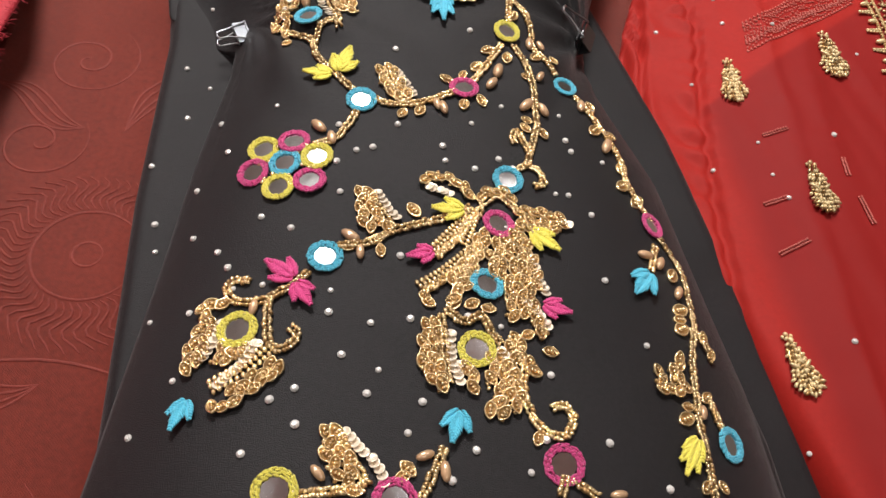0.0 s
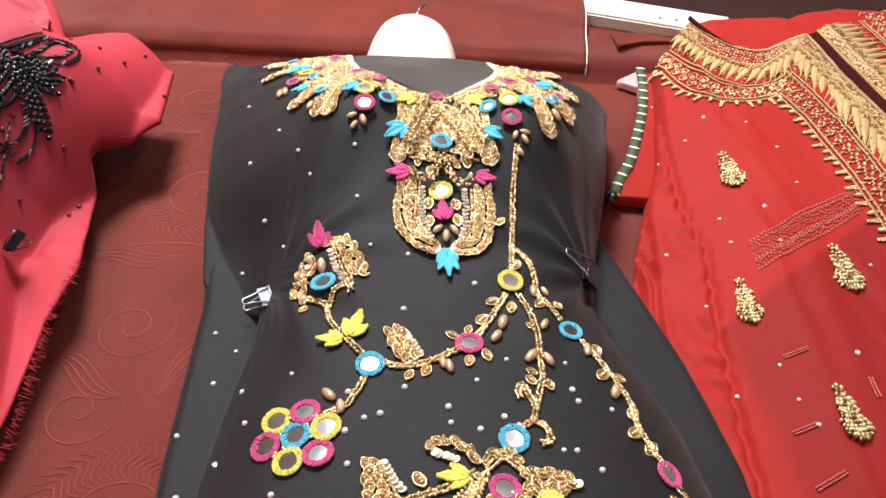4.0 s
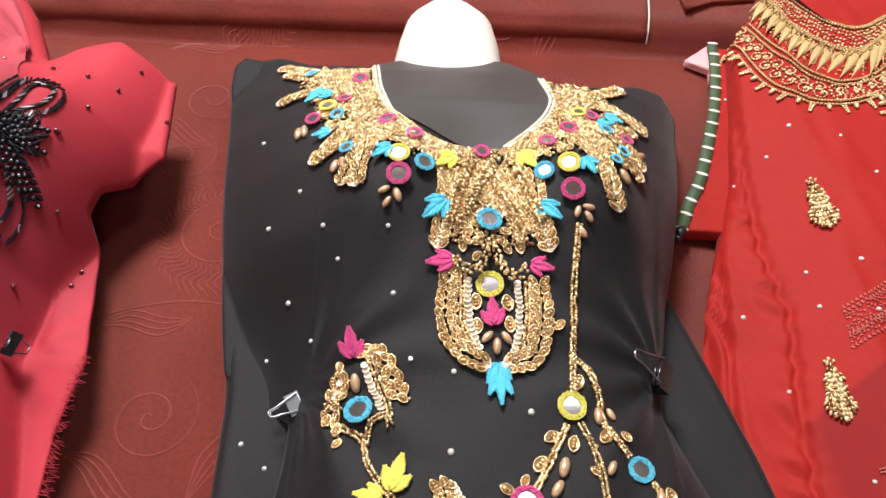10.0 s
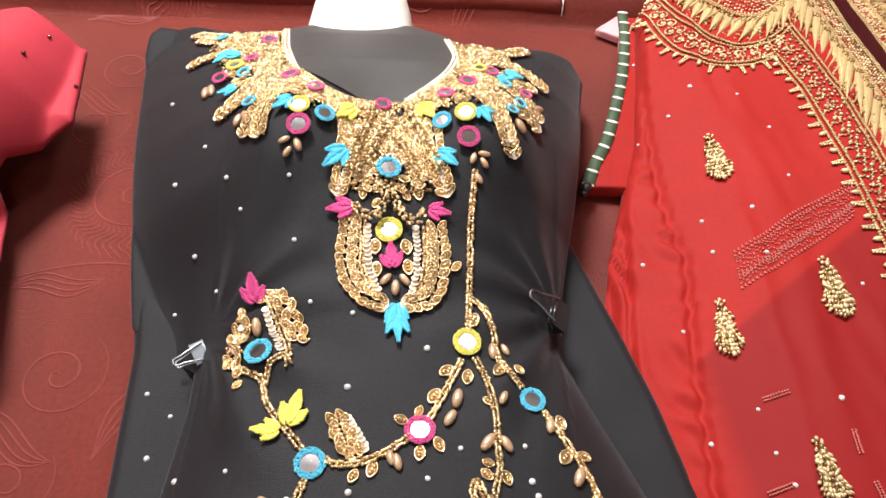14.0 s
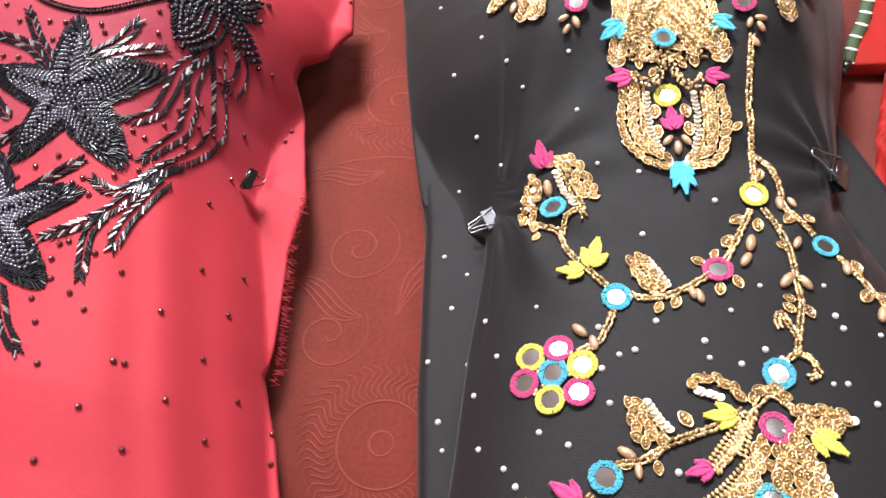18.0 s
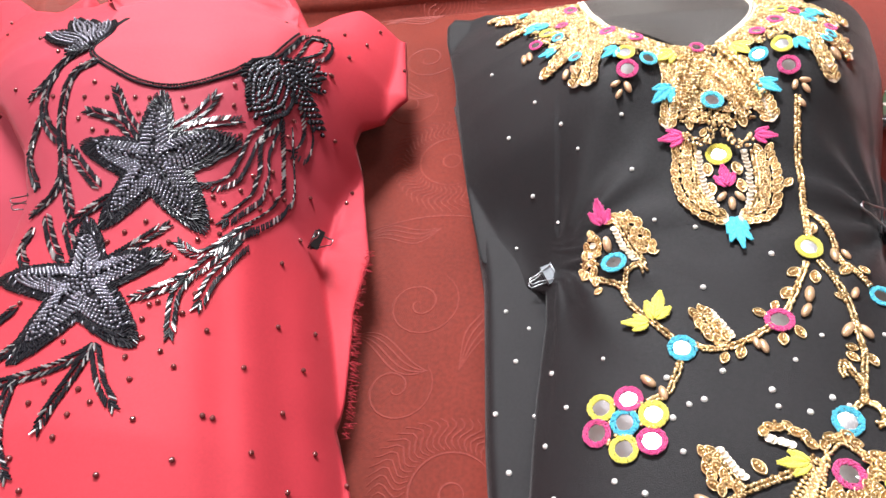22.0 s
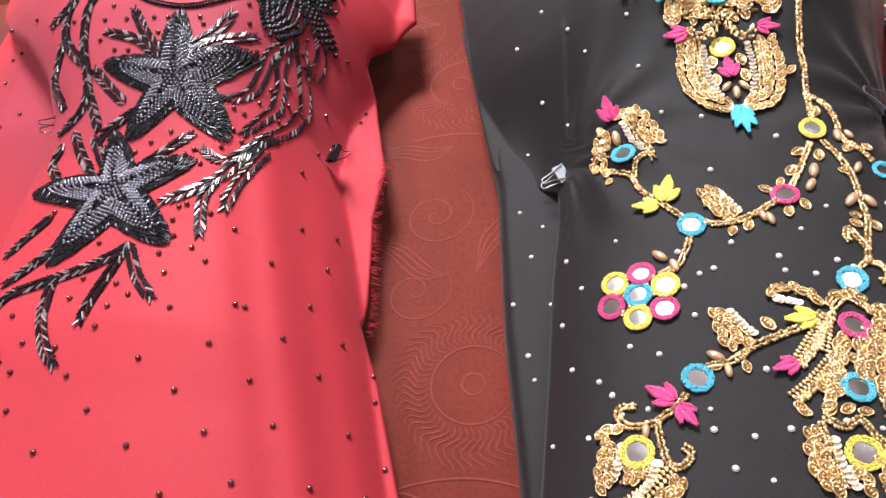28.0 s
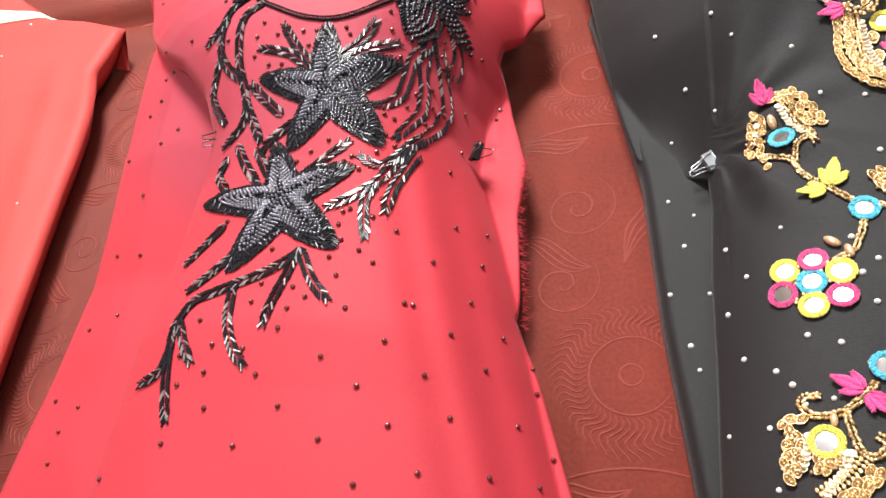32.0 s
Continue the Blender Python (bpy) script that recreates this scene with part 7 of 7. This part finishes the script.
# ---- things behind the garments ----
def slab(name, outline, z0, z1, mat, label, category):
    """A folded piece of cloth: a closed outline with soft, rounded edges."""
    v, f = [], []
    n = len(outline)
    cx, cy = sum(p[0] for p in outline) / n, sum(p[1] for p in outline) / n
    prof = ((1.0, z0), (1.004, z0 + 0.3 * (z1 - z0)), (1.004, z0 + 0.75 * (z1 - z0)), (0.985, z1), (0.5, z1 + 0.001), (0.02, z1 + 0.001))
    O = []
    for k in range(n):
        a, b = outline[k], outline[(k + 1) % n]
        O += [(a[0] + (b[0] - a[0]) * q / 6, a[1] + (b[1] - a[1]) * q / 6) for q in range(6)]
    for s, z in prof:
        v += [Vector((cx + (x - cx) * s, cy + (y - cy) * s, z + 0.0012 * fbm(x * s, y * s, 30.0, 8.0))) for x, y in O]
    w = len(O)
    for j in range(len(prof) - 1):
        f += [(j * w + k, j * w + (k + 1) % w, (j + 1) * w + (k + 1) % w, (j + 1) * w + k) for k in range(w)]
    return tagged(link(name, mesh_from(name, v, f, mat)), label, category)


plank = tagged(new("white_plank"), "long white painted plank with screw holes behind the cloth", "plank")
plank.matrix_world = pose(0.36, 1.108, 0.0, 0, 0, 168)
box("board", (0.0, -0.062, 0.004), (1.25, 0.0, 0.030), PLANK, plank, bevel=0.003)
for sx, sy in ((0.075, -0.022), (0.098, -0.020), (0.30, -0.025)):
    bm = bmesh.new()
    bmesh.ops.create_cone(bm, segments=12, radius1=0.0028, radius2=0.0022, depth=0.0012, cap_ends=True)
    part("screw_hole", bm, CLIPBLACK, plank).location = (sx, sy, 0.0304)
# added flat sheet, not a real cloth: its colour makes the gap beyond dark
slab("dark_cloth", [(-0.90, 1.46), (-0.90, 1.74), (0.75, 1.74), (0.75, 1.13), (0.37, 1.165)], 0.016, 0.020, GAP_DARK, "dark brown sheet added to darken the gap behind the plank", "cloth")


def cloth_flap():
    """The end of the cloth, which runs up over the plank and stops in an uneven edge."""
    nx, ny = 120, 26
    v, f = [], []
    for i in range(nx + 1):
        x = -0.88 + (0.1625 + 0.88) * i / nx
        back = lerp(x, (-0.9, -0.3, 0.034, 0.093, 0.140, 0.153, 0.1625), (1.40, 1.262, 1.193, 1.198, 1.206, 1.204, 1.190)) + 0.0015 * noise.noise((x * 40, 0, 0))
        near = 1.148 + (0.1625 - x) * 0.213
        start = 1.052 + 0.012 * math.sin(3.0 * x + 0.5) + 0.003 * noise.noise((x * 9, 4.0, 0))
        for j in range(ny + 1):
            t = j / ny
            y = start + (back - start) * t ** 1.6
            up = 0.034 * smooth01((y - near + 0.060) / 0.065)
            rounded = math.sqrt(max(0.0, 1 - (1 - min(1.0, (y - start) / 0.014)) ** 2))
            z = max(cloth_z(x, y) + 0.004, up) + 0.0016 * fbm(x, y, 22.0, 41.0)
            v.append((x, y, cloth_z(x, start) - 0.002 + (z - cloth_z(x, start) + 0.002) * rounded))
    w = ny + 1
    n = len(v)
    f += [(i * w + j, (i + 1) * w + j, (i + 1) * w + j + 1, i * w + j + 1) for i in range(nx) for j in range(ny)]
    v += [(x, y, z - 0.0018) for x, y, z in v[:n]]
    f += [tuple(n + k for k in reversed(q)) for q in f[:nx * ny]]
    f += [(i * w + ny, (i + 1) * w + ny, n + (i + 1) * w + ny, n + i * w + ny) for i in range(nx)]
    f += [(nx * w + j + 1, nx * w + j, n + nx * w + j, n + nx * w + j + 1) for j in range(ny)]
    flap = link("cloth_flap", mesh_from("cloth_flap", v, f, CLOTH), cloth, "uneven end of the cloth over the plank")
    seam = wire([v[nx * w + j] for j in range(0, ny + 1, 2)], 0.0011)
    seam.make("seam", PAPER, flap)["label"] = "pale raw seam of the cloth"


cloth_flap()
slab("folded_corner", [(0.196, 1.128), (0.30, 1.130), (0.288, 1.112), (0.239, 1.104), (0.206, 1.088)], 0.004, 0.0145, CLOTH, "turned-up corner of maroon cloth under the plank", "cloth")
slab("pink_cloth", PALE_TRIANGLE + [(0.24, 0.97)], 0.004, 0.012, PALEPINK, "corner of pale pink satin under the red sleeve", "cloth")


# ---- woven pattern of the tablecloth ----
def ridge(h, pts, wide=0.0011, high=0.0011):
    n = len(h.v)
    m = len(pts)
    for i, (x, y) in enumerate(pts):
        a, b = pts[max(0, i - 1)], pts[min(m - 1, i + 1)]
        l = math.hypot(b[0] - a[0], b[1] - a[1]) or 1.0
        nx, ny = -(b[1] - a[1]) / l, (b[0] - a[0]) / l
        t = math.sin(math.pi * (i + 0.6) / (m + 0.2)) ** 0.4
        z = cloth_z(x, y) + 0.0002
        h.v += [Vector((x - nx * wide * t, y - ny * wide * t, z)), Vector((x, y, z + high * t)), Vector((x + nx * wide * t, y + ny * wide * t, z))]
    for i in range(m - 1):
        a = n + i * 3
        h.f += [(a, a + 3, a + 4, a + 1), (a + 1, a + 4, a + 5, a + 2)]


def sun(h, cx, cy):
    ridge(h, [(cx + 0.0095 * math.cos(a), cy + 0.0095 * math.sin(a)) for a in np.linspace(0, 6.283, 20)])
    ridge(h, [(cx + 0.0345 * math.cos(a), cy + 0.0345 * math.sin(a)) for a in np.linspace(0, 6.283, 44)])
    for k in range(52):
        a = 2 * math.pi * k / 52
        out = 0.068 + 0.004 * math.sin(3 * a)
        ridge(h, [(cx + r * math.cos(a + 0.10 * math.sin(7 * (r - 0.037) / 0.031)), cy + r * math.sin(a + 0.10 * math.sin(7 * (r - 0.037) / 0.031))) for r in np.linspace(0.037, out, 8)], 0.0009)


def spiral(h, cx, cy, r, turns, start, hand=1):
    ridge(h, [(cx + r * (t ** 1.25) * math.cos(start + hand * turns * 6.283 * t), cy + r * (t ** 1.25) * math.sin(start + hand * turns * 6.283 * t)) for t in np.linspace(0.06, 1, 46)])


def leaf_lines(h, x0, y0, x1, y1, bend):
    for k in (-1.0, -0.35, 0.35, 1.0):
        ridge(h, [(x0 + (x1 - x0) * t - (y1 - y0) * bend * k * math.sin(math.pi * t) * (1 + 0.3 * t), y0 + (y1 - y0) * t + (x1 - x0) * bend * k * math.sin(math.pi * t) * (1 + 0.3 * t) + 0.006 * math.sin(6.3 * t)) for t in np.linspace(0, 1, 14)])


def weave_pattern():
    h = Heap()
    for i in range(-1, 4):
        for j in range(-1, 3):
            ox, oy = -0.038 * j - 0.30 * i, 0.359 * j + (0.18 * (i % 2))
            if -1.05 < -0.25 + ox < 0.30:
                sun(h, -0.2291 + ox, 0.3716 + oy)
                spiral(h, -0.2777 + ox, 0.5466 + oy, 0.040, 2.1, 0.4)
                spiral(h, -0.2888 + ox, 0.4597 + oy, 0.036, 1.7, 2.6)
                leaf_lines(h, -0.345 + ox, 0.622 + oy, -0.268 + ox, 0.638 + oy, 0.11)
                leaf_lines(h, -0.335 + ox, 0.512 + oy, -0.262 + ox, 0.478 + oy, 0.10)
                leaf_lines(h, -0.234 + ox, 0.480 + oy, -0.205 + ox, 0.560 + oy, 0.10)
                ridge(h, [(-0.35 + ox + 0.14 * t, 0.632 + oy + 0.022 * math.sin(2.6 * t)) for t in np.linspace(0, 1, 14)])
    h.make("woven_pattern", CLOTH_THREAD, cloth, "raised swirls, suns and leaves", stuff=True)


weave_pattern()
for name, mesh_mat in (("sequin_leaf", GOLD), ("sequin", PALE)):
    if SPARE[name].v:
        SPARE[name].second = BRONZE if name == "sequin_leaf" else None
        SPARE[name].make("sequin_work", mesh_mat, kameez, stuff=True)
stones(red, [(0.2629, 0.8612), (0.3067, 0.5213), (0.2449, 0.6943), (0.2475, 0.6604), (0.2247, 0.9313), (0.3232, 0.7972), (0.1921, 0.6571), (0.2514, 0.5177)])
